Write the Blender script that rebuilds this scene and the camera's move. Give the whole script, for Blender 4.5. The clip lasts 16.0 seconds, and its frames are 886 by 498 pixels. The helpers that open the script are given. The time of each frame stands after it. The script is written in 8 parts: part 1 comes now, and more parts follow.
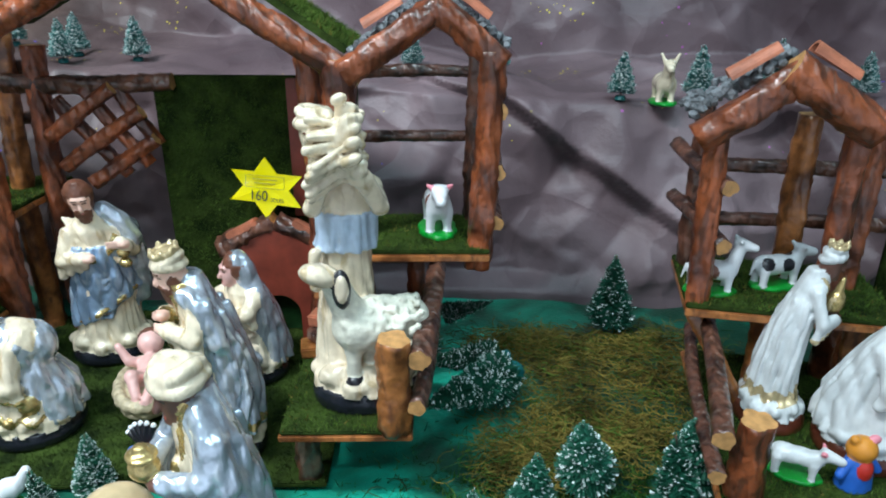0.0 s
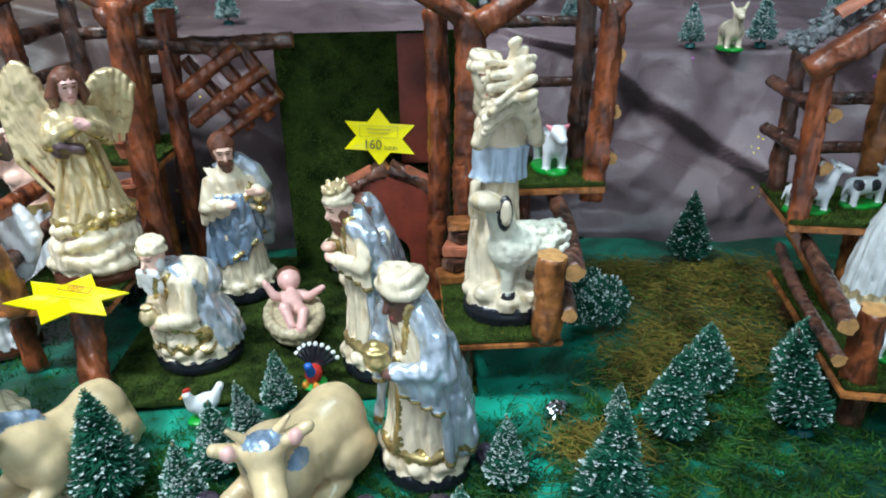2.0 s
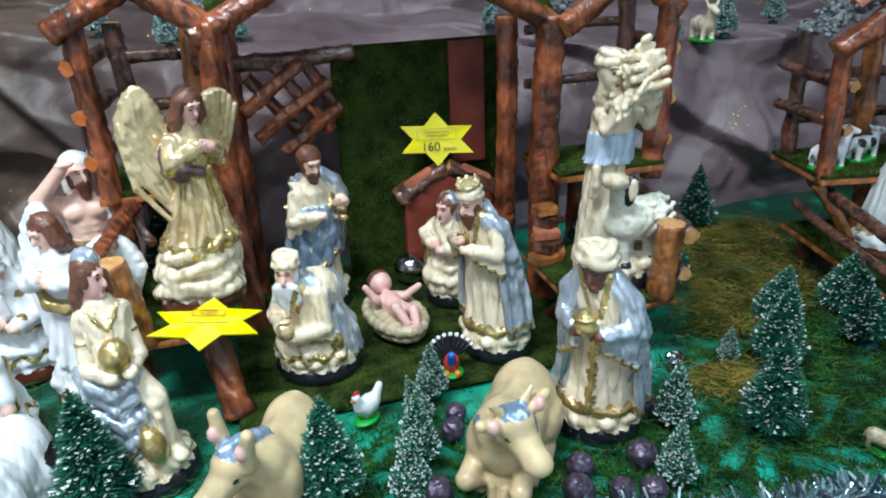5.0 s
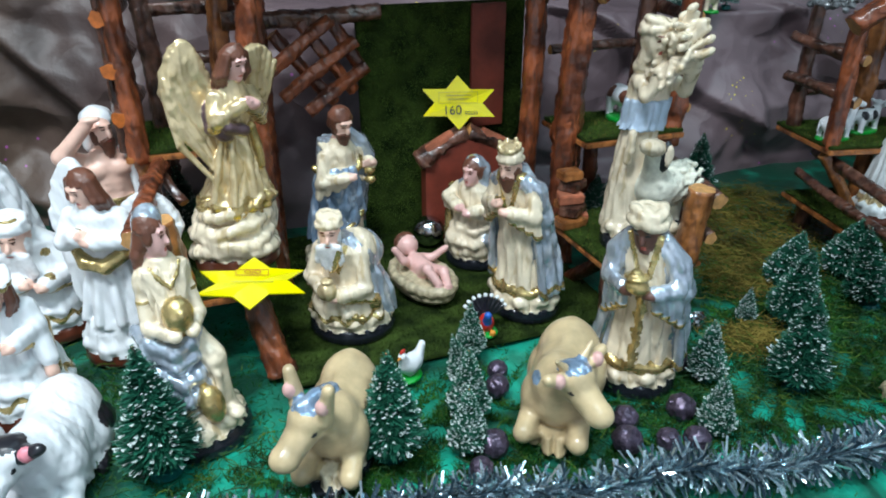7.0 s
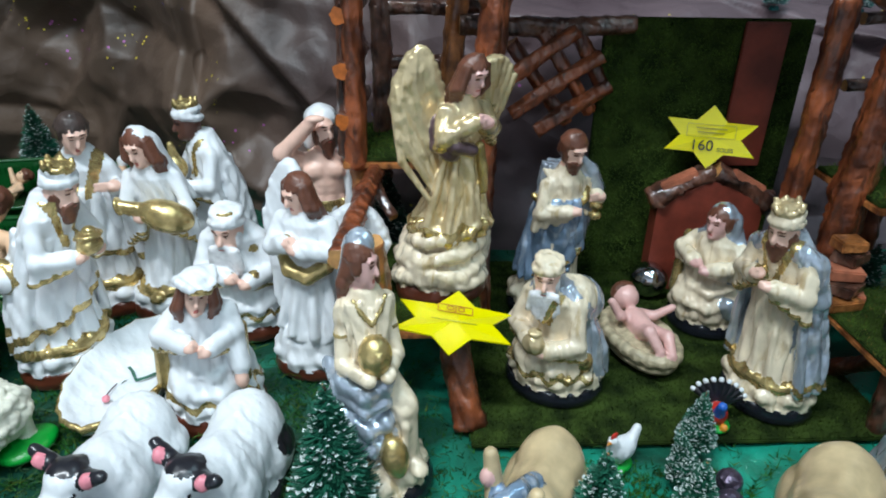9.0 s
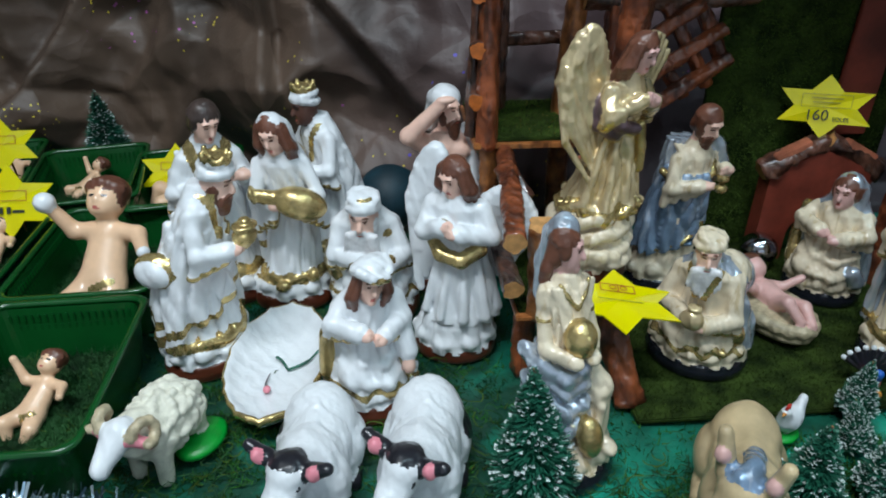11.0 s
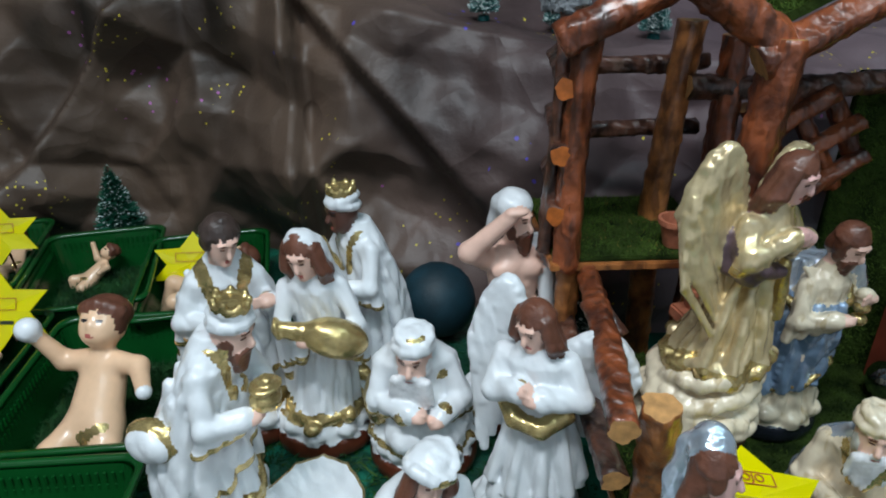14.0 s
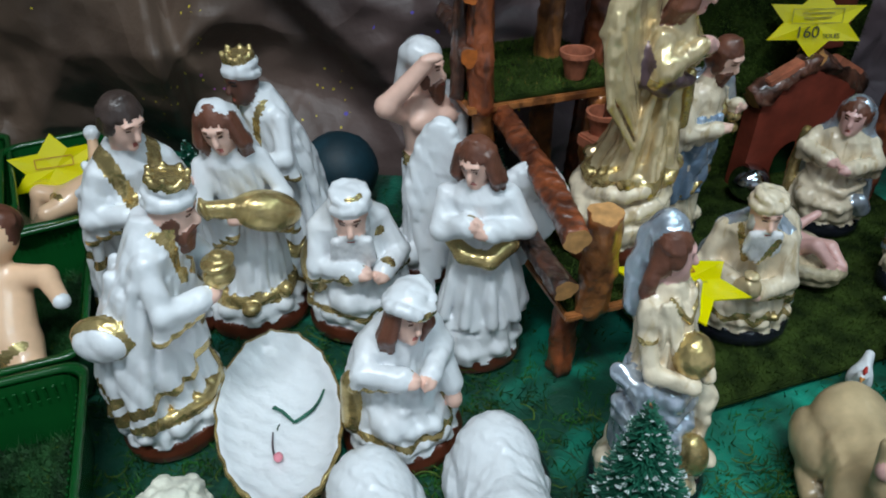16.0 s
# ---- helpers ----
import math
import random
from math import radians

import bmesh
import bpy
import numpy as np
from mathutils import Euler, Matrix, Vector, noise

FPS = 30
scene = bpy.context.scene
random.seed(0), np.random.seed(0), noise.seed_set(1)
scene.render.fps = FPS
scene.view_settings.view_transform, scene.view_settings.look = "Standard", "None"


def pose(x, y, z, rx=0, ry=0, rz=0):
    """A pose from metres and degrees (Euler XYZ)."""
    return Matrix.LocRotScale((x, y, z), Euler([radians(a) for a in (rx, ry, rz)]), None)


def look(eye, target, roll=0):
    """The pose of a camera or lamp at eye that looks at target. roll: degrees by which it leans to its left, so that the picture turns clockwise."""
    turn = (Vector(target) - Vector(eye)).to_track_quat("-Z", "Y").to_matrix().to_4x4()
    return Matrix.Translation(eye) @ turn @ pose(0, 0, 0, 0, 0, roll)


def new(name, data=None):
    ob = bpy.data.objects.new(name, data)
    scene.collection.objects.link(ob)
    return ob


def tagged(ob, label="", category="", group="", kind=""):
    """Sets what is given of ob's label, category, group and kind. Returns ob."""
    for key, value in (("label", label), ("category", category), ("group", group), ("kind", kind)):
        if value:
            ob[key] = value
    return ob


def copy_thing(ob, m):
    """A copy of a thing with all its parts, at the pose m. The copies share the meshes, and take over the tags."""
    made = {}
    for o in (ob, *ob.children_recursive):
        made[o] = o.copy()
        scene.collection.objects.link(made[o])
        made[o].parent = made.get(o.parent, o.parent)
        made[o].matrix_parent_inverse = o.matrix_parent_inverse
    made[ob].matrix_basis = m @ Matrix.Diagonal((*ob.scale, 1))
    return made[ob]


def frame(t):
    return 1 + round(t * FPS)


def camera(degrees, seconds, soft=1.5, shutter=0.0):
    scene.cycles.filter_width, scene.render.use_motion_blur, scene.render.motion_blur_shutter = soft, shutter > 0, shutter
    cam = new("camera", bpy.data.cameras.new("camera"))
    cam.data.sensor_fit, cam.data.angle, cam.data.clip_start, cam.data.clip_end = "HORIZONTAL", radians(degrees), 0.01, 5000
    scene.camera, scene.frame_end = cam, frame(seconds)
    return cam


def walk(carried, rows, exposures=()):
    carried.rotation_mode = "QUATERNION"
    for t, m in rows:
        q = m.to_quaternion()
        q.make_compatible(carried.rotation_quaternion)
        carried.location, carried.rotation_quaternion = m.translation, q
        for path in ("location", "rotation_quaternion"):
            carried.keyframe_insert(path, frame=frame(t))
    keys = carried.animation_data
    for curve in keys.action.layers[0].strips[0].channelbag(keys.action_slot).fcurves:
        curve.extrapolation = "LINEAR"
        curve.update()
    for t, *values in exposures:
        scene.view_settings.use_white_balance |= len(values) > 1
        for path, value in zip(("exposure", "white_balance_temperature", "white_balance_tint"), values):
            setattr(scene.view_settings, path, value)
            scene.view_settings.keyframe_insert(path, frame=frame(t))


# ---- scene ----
cam = camera(67.3, 16.0, soft=1.9)
PATH = [
    (0, (-0.017, 0.004, 0.352), (0.023, 1.866, -0.377), 0.4),
    (0.5, (-0.053, -0.015, 0.35), (0.007, 1.839, -0.399), -0.3),
    (1, (-0.081, -0.036, 0.352), (-0.008, 1.828, -0.369), -0.7),
    (1.5, (-0.11, -0.048, 0.349), (-0.026, 1.794, -0.427), -0.7),
    (2, (-0.142, -0.062, 0.347), (-0.068, 1.763, -0.467), -1.1),
    (2.5, (-0.167, -0.064, 0.349), (-0.09, 1.776, -0.43), -0.4),
    (3, (-0.195, -0.051, 0.349), (-0.099, 1.825, -0.335), 0.7),
    (3.5, (-0.23, -0.043, 0.345), (-0.052, 1.787, -0.441), -0.8),
    (6, (-0.438, -0.086, 0.362), (0.171, 1.638, -0.45), -0.8),
    (6.5, (-0.444, -0.077, 0.36), (0.182, 1.616, -0.503), 0.1),
    (7, (-0.451, -0.057, 0.357), (0.152, 1.627, -0.539), -0.2),
    (7.5, (-0.461, -0.029, 0.357), (0.072, 1.674, -0.548), 0.5),
    (8, (-0.458, -0.008, 0.358), (-0.024, 1.724, -0.544), 0.1),
    (8.5, (-0.457, 0.02, 0.351), (-0.197, 1.8, -0.525), 0.4),
    (9, (-0.47, 0.036, 0.353), (-0.371, 1.821, -0.544), 1.2),
    (9.5, (-0.509, 0.041, 0.357), (-0.344, 1.826, -0.53), 0.3),
    (12, (-0.633, 0.073, 0.36), (-0.529, 1.791, -0.659), -0.9),
    (12.5, (-0.639, 0.102, 0.364), (-0.616, 1.847, -0.612), -1.4),
    (13, (-0.64, 0.122, 0.374), (-0.634, 1.924, -0.493), -1.5),
    (13.5, (-0.632, 0.15, 0.378), (-0.578, 1.976, -0.436), -1.2),
    (14, (-0.623, 0.187, 0.376), (-0.544, 1.975, -0.518), -0.3),
    (14.5, (-0.641, 0.194, 0.374), (-0.616, 1.937, -0.608), -2.2),
    (15, (-0.658, 0.194, 0.369), (-0.421, 1.884, -0.675), -1.4),
    (15.5, (-0.675, 0.188, 0.367), (-0.253, 1.783, -0.764), -0.5),
    (16, (-0.685, 0.18, 0.357), (-0.186, 1.716, -0.823), -0.6),
]
walk(cam, [(t, look(eye, target, roll)) for t, eye, target, roll in PATH], [(0, 0.36), (3.5, 0.26), (6, 0.12), (7.5, -0.04), (8.5, -0.17), (9, -0.28), (9.5, -0.48), (12, -0.70), (15, -0.72), (16, -0.82)])

# ---- light: a market stall at night under ceiling lamps ----
world = bpy.data.worlds.new("world")
scene.world = world
world.use_nodes = True
# bluish world fill, added to lift shadows from the open side behind the camera
world.node_tree.nodes["Background"].inputs[0].default_value = (0.62, 0.72, 0.85, 1)
world.node_tree.nodes["Background"].inputs[1].default_value = 1.0
scene.view_settings.exposure = 0.0


def area_lamp(place, target, sx, sy, watts, colour, spread=180):
    d = bpy.data.lights.new("ceiling_lamp_light", "AREA")
    d.shape, d.size, d.size_y, d.energy, d.color = "RECTANGLE", sx, sy, watts, colour
    d.spread = radians(spread)
    ob = new("ceiling_lamp_light", d)
    ob.matrix_world = look(place, target)
    return ob


area_lamp((-0.88, -0.05, 1.60), (-0.80, 0.40, 0), 0.8, 0.12, 14.6, (0.84, 0.93, 1.0), 110)
area_lamp((0.25, 0.15, 1.75), (0.15, 0.45, 0), 0.9, 0.12, 8.2, (0.62, 0.93, 1.06))
area_lamp((-0.25, -0.9, 1.75), (-0.3, 0.5, 0), 1.2, 0.12, 10.5, (0.67, 0.94, 1.05))

# ---- materials ----
def mat(name, base, rough=0.5, metal=0.0, vary=0.25, scale=60.0, bump=0.2, fine=400.0, coat=0.0, second=None, spec=0.5, detail=4.0, streak=None, streak_at=0.54, folds=0.0):
    """Two scales of noise over the base colour, fine relief, an optional second colour in patches."""
    m = bpy.data.materials.new(name)
    m.use_nodes = True
    nt = m.node_tree
    b = nt.nodes["Principled BSDF"]
    b.inputs["Roughness"].default_value, b.inputs["Metallic"].default_value = rough, metal
    b.inputs["Coat Weight"].default_value, b.inputs["Coat Roughness"].default_value = coat, 0.12
    b.inputs["Specular IOR Level"].default_value = spec
    tc = nt.nodes.new("ShaderNodeTexCoord")
    n1, n2 = nt.nodes.new("ShaderNodeTexNoise"), nt.nodes.new("ShaderNodeTexNoise")
    n1.inputs["Scale"].default_value, n1.inputs["Detail"].default_value = scale, detail
    n2.inputs["Scale"].default_value, n2.inputs["Detail"].default_value = fine, 3.0
    for n in (n1, n2):
        nt.links.new(tc.outputs["Object"], n.inputs["Vector"])
    ramp = nt.nodes.new("ShaderNodeValToRGB")
    lo = tuple(c * (1 - vary) for c in base)
    hi = tuple(min(1, c * (1 + vary * 0.6)) for c in (second or base))
    ramp.color_ramp.elements[0].position, ramp.color_ramp.elements[0].color = 0.34, (*lo, 1)
    ramp.color_ramp.elements[1].position, ramp.color_ramp.elements[1].color = 0.66, (*hi, 1)
    nt.links.new(n1.outputs["Fac"], ramp.inputs["Fac"])
    mix = nt.nodes.new("ShaderNodeMix")
    mix.data_type, mix.blend_type = "RGBA", "MULTIPLY"
    mix.inputs["Factor"].default_value = vary * 1.2
    nt.links.new(ramp.outputs["Color"], mix.inputs["A"])
    nt.links.new(n2.outputs["Color"], mix.inputs["B"])
    bw = nt.nodes.new("ShaderNodeRGBToBW")
    nt.links.new(n2.outputs["Color"], bw.inputs["Color"])
    stretch = nt.nodes.new("ShaderNodeMapRange")
    stretch.inputs["To Min"].default_value, stretch.inputs["To Max"].default_value = 0.45, 1.45
    nt.links.new(bw.outputs["Val"], stretch.inputs["Value"])
    nt.links.new(stretch.outputs["Result"], mix.inputs["B"])
    last = mix
    if streak:
        mp, n3, r3, over = nt.nodes.new("ShaderNodeMapping"), nt.nodes.new("ShaderNodeTexNoise"), nt.nodes.new("ShaderNodeValToRGB"), nt.nodes.new("ShaderNodeMix")
        mp.inputs["Scale"].default_value = (1.0, 1.0, 0.28)
        n3.inputs["Scale"].default_value, n3.inputs["Detail"].default_value, n3.inputs["Distortion"].default_value = 130.0, 3.0, 0.4
        r3.color_ramp.elements[0].position, r3.color_ramp.elements[1].position = streak_at, streak_at + 0.12
        r3.color_ramp.elements[1].color = (0.7, 0.7, 0.7, 1)
        over.data_type = "RGBA"
        over.inputs["B"].default_value = (*streak, 1)
        nt.links.new(tc.outputs["Object"], mp.inputs["Vector"])
        nt.links.new(mp.outputs["Vector"], n3.inputs["Vector"])
        nt.links.new(n3.outputs["Fac"], r3.inputs["Fac"])
        nt.links.new(r3.outputs["Color"], over.inputs["Factor"])
        nt.links.new(mix.outputs["Result"], over.inputs["A"])
        last = over
    nt.links.new(last.outputs["Result"], b.inputs["Base Color"])
    if bump:
        bp = nt.nodes.new("ShaderNodeBump")
        bp.inputs["Strength"].default_value, bp.inputs["Distance"].default_value = bump, 0.0015
        nt.links.new(n2.outputs["Fac"], bp.inputs["Height"])
        if folds:
            # modelled creases of the plaster cloth
            fm, fw, fb = nt.nodes.new("ShaderNodeMapping"), nt.nodes.new("ShaderNodeTexWave"), nt.nodes.new("ShaderNodeBump")
            fm.inputs["Scale"].default_value = (1.0, 1.0, 0.35)
            fw.bands_direction, fw.wave_profile = "DIAGONAL", "SIN"
            for key, value in (("Scale", 42.0), ("Distortion", 5.0), ("Detail", 2.0), ("Detail Scale", 1.6), ("Detail Roughness", 0.55)):
                fw.inputs[key].default_value = value
            fb.inputs["Strength"].default_value, fb.inputs["Distance"].default_value = folds * 0.7, 0.0030
            nt.links.new(tc.outputs["Object"], fm.inputs["Vector"])
            nt.links.new(fm.outputs["Vector"], fw.inputs["Vector"])
            nt.links.new(fw.outputs["Fac"], fb.inputs["Height"])
            nt.links.new(fb.outputs["Normal"], bp.inputs["Normal"])
        nt.links.new(bp.outputs["Normal"], b.inputs["Normal"])
    return m


IVORY = mat("ivory_glaze", (0.80, 0.68, 0.50), 0.22, 0, 0.18, 45, 0.7, 130, 0.4, streak=(0.50, 0.36, 0.18), streak_at=0.57, folds=0.6)
GOLD = mat("gold_paint", (0.60, 0.45, 0.19), 0.27, 0.75, 0.35, 80, 0.7, 220, 0.2)
PALEGOLD = mat("pale_gold_paint", (0.74, 0.58, 0.33), 0.20, 0.45, 0.2, 70, 0.3, 200, 0.5, streak=(0.52, 0.38, 0.17), streak_at=0.56, folds=0.6)
SILVER = mat("silver_blue_paint", (0.56, 0.64, 0.74), 0.22, 0.6, 0.22, 60, 0.55, 120, 0.4, streak=(0.76, 0.82, 0.88), streak_at=0.52, folds=0.6)
STEEL = mat("steel_blue_paint", (0.28, 0.40, 0.56), 0.22, 0.4, 0.25, 60, 0.5, 130, 0.3, streak=(0.62, 0.68, 0.76), streak_at=0.57, folds=0.6)
BLUE = mat("pale_blue_paint", (0.50, 0.62, 0.76), 0.32, 0.15, 0.2, 60, 0.2, 200, 0.2, folds=0.6)
WHITE = mat("white_plaster", (0.77, 0.79, 0.81), 0.34, 0, 0.06, 50, 0.25, 170, 0.25, folds=0.3)
PLASTER = mat("grey_white_plaster", (0.66, 0.68, 0.68), 0.4, 0, 0.15, 50, 0.1, 240, 0.15, folds=0.3)
SKIN = mat("painted_flesh", (0.85, 0.54, 0.43), 0.4, 0, 0.12, 60, 0.05, 250, 0.15)
DOLLSKIN = mat("doll_flesh", (0.84, 0.54, 0.34), 0.3, 0, 0.12, 60, 0.05, 250, 0.3)
PINK = mat("pale_flesh_paint", (0.72, 0.42, 0.38), 0.38, 0, 0.12, 60, 0.05, 250, 0.2)
LIPS = mat("lip_paint", (0.50, 0.12, 0.10), 0.4, 0, 0.12, 60, 0.05, 250, 0.2)
DARKSKIN = mat("dark_flesh_paint", (0.12, 0.05, 0.035), 0.4, 0, 0.2, 60, 0.05, 250, 0.2)
HAIR = mat("brown_hair_paint", (0.15, 0.055, 0.032), 0.4, 0, 0.3, 90, 0.6, 260, 0.1)
DARKHAIR = mat("dark_hair_paint", (0.055, 0.036, 0.030), 0.4, 0, 0.3, 90, 0.6, 260, 0.1)
GREYHAIR = mat("grey_beard_paint", (0.74, 0.74, 0.75), 0.45, 0, 0.25, 110, 0.6, 300)
BLACKBASE = mat("black_base_paint", (0.012, 0.014, 0.02), 0.25, 0, 0.3, 60, 0.1, 200, 0.3)
BROWNBASE = mat("red_brown_base_paint", (0.10, 0.025, 0.012), 0.3, 0, 0.3, 60, 0.1, 200, 0.3)
PURPLE = mat("purple_sash_paint", (0.12, 0.075, 0.085), 0.3, 0.3, 0.3, 80, 0.3, 240, 0.2)
BLACK = mat("black_patch_paint", (0.015, 0.015, 0.02), 0.3, 0, 0.3, 80, 0.1, 240, 0.2)
EARPINK = mat("ear_pink_paint", (0.75, 0.25, 0.30), 0.4, 0, 0.1)
CREAM = mat("cream_ox_glaze", (0.62, 0.47, 0.27), 0.3, 0, 0.28, 40, 0.4, 110, 0.3)
WOOL = mat("wool_plaster", (0.72, 0.70, 0.58), 0.55, 0, 0.2, 120, 0.5, 320)

BARK = mat("varnished_bark", (0.12, 0.030, 0.014), 0.36, 0, 0.5, 34, 1.0, 130, 0.3, (0.29, 0.075, 0.026), streak=(0.05, 0.022, 0.015), streak_at=0.52, folds=0.8)
DARKBARK = mat("dark_bark", (0.045, 0.020, 0.015), 0.32, 0, 0.6, 60, 1.0, 150, 0.4, (0.13, 0.052, 0.032), streak=(0.16, 0.10, 0.075), streak_at=0.56, folds=0.8)
PALEBARK = mat("split_wood", (0.24, 0.075, 0.022), 0.28, 0, 0.5, 60, 0.9, 160, 0.4, (0.40, 0.15, 0.045), streak=(0.09, 0.032, 0.016), streak_at=0.52)
SPLIT = mat("split_pale_wood", (0.42, 0.22, 0.09), 0.4, 0, 0.4, 60, 0.6, 160, 0.2, (0.52, 0.28, 0.12), streak=(0.2, 0.07, 0.02), streak_at=0.55)
CUT = mat("cut_wood_end", (0.55, 0.28, 0.10), 0.5, 0, 0.25, 160, 0.3, 300, 0.1)
CUTRED = mat("stained_cut_end", (0.50, 0.13, 0.02), 0.4, 0, 0.25, 160, 0.3, 300, 0.2)
PLANK = mat("stained_board", (0.26, 0.065, 0.03), 0.38, 0, 0.4, 40, 0.4, 120, 0.25, (0.32, 0.09, 0.04))
RED = mat("red_ochre_panel", (0.22, 0.04, 0.022), 0.5, 0, 0.3, 35, 0.3, 160)
TILE = mat("terracotta", (0.46, 0.15, 0.08), 0.55, 0, 0.3, 90, 0.4, 200)
GRAVEL = mat("grey_lichen", (0.16, 0.17, 0.18), 0.6, 0, 0.6, 90, 1.0, 240, 0.2)
TURF = mat("turf_fibre", (0.06, 0.115, 0.016), 0.75, 0, 0.5, 40, 0.6, 300, 0, (0.07, 0.12, 0.018), spec=0.15)
TURFDARK = mat("dark_turf", (0.016, 0.032, 0.006), 0.85, 0, 0.5, 50, 0.8, 300, 0, (0.030, 0.050, 0.009), spec=0.1)
MOSS = mat("dry_moss", (0.11, 0.080, 0.018), 0.8, 0, 0.5, 30, 0.4, 200, 0, (0.21, 0.155, 0.034), spec=0.15)
MOSSGREEN = mat("fresh_moss", (0.010, 0.060, 0.010), 0.75, 0, 0.5, 40, 0.4, 200, 0, (0.026, 0.125, 0.018), spec=0.2)
DARKMOSS = mat("dark_wet_moss", (0.008, 0.040, 0.012), 0.7, 0, 0.5, 40, 0.4, 200, 0, (0.020, 0.085, 0.022), spec=0.3)
BRISTLE = mat("green_bristle", (0.010, 0.095, 0.052), 0.5, 0, 0.3, 60, 0, second=(0.016, 0.14, 0.085))
BRISTLEPALE = mat("teal_bristle", (0.09, 0.34, 0.31), 0.5, 0, 0.3, 60, 0)
SNOW = mat("snow_flock", (0.75, 0.83, 0.82), 0.7, 0, 0.1, 60, 0)
TEALPLASTIC = mat("teal_plastic", (0.0, 0.11, 0.11), 0.35, 0, 0.2)
TRAYGREEN = mat("green_plastic", (0.003, 0.066, 0.012), 0.25, 0, 0.15, 25, 0.05, 150, 0.1)
TOYGREEN = mat("bright_green_toy_base", (0.0, 0.30, 0.03), 0.35, 0, 0.15)
YELLOW = mat("yellow_card", (0.78, 0.70, 0.0), 0.16, 0, 0.06, 20, 0.12, 60, 0.8)
INK = mat("dark_ink", (0.03, 0.035, 0.02), 0.5, 0, 0.1)
REDINK = mat("red_ink", (0.45, 0.10, 0.02), 0.5, 0, 0.1)
PALEINK = mat("olive_ink", (0.40, 0.34, 0.02), 0.5, 0, 0.1)
FOIL = mat("purple_foil", (0.13, 0.10, 0.15), 0.28, 0.6, 0.5, 120, 1.0, 220)
CHROME = mat("silver_ball_foil", (0.6, 0.62, 0.66), 0.12, 1.0, 0.1, 60, 0.15, 200)
TINSEL = mat("silver_blue_tinsel", (0.62, 0.76, 0.86), 0.25, 0.85, 0.4, 60, 0)
TINSELDARK = mat("dark_blue_tinsel", (0.06, 0.11, 0.15), 0.3, 0.6, 0.4, 60, 0)
BLUEBALL = mat("dark_teal_paint", (0.006, 0.034, 0.050), 0.6, 0, 0.35, 40, 0.3)
TOYRED = mat("toy_red", (0.55, 0.03, 0.02), 0.35, 0, 0.1)
TOYBLUE = mat("toy_blue", (0.02, 0.12, 0.5), 0.35, 0, 0.1)
TOYORANGE = mat("toy_orange", (0.65, 0.25, 0.03), 0.35, 0, 0.1)
STRAWCRIB = mat("straw_crib_glaze", (0.48, 0.40, 0.26), 0.45, 0, 0.35, 150, 0.9, 260)
# kept pale so the unseen walls bounce fill light onto the display
CONCRETE = mat("stall_wall", (0.62, 0.63, 0.63), 0.8, 0, 0.2, 3, 0.2, 40)


def link_chain(nt, kind, **settings):
    n = nt.nodes.new(kind)
    for key, value in settings.items():
        n.inputs[key].default_value = value
    return n


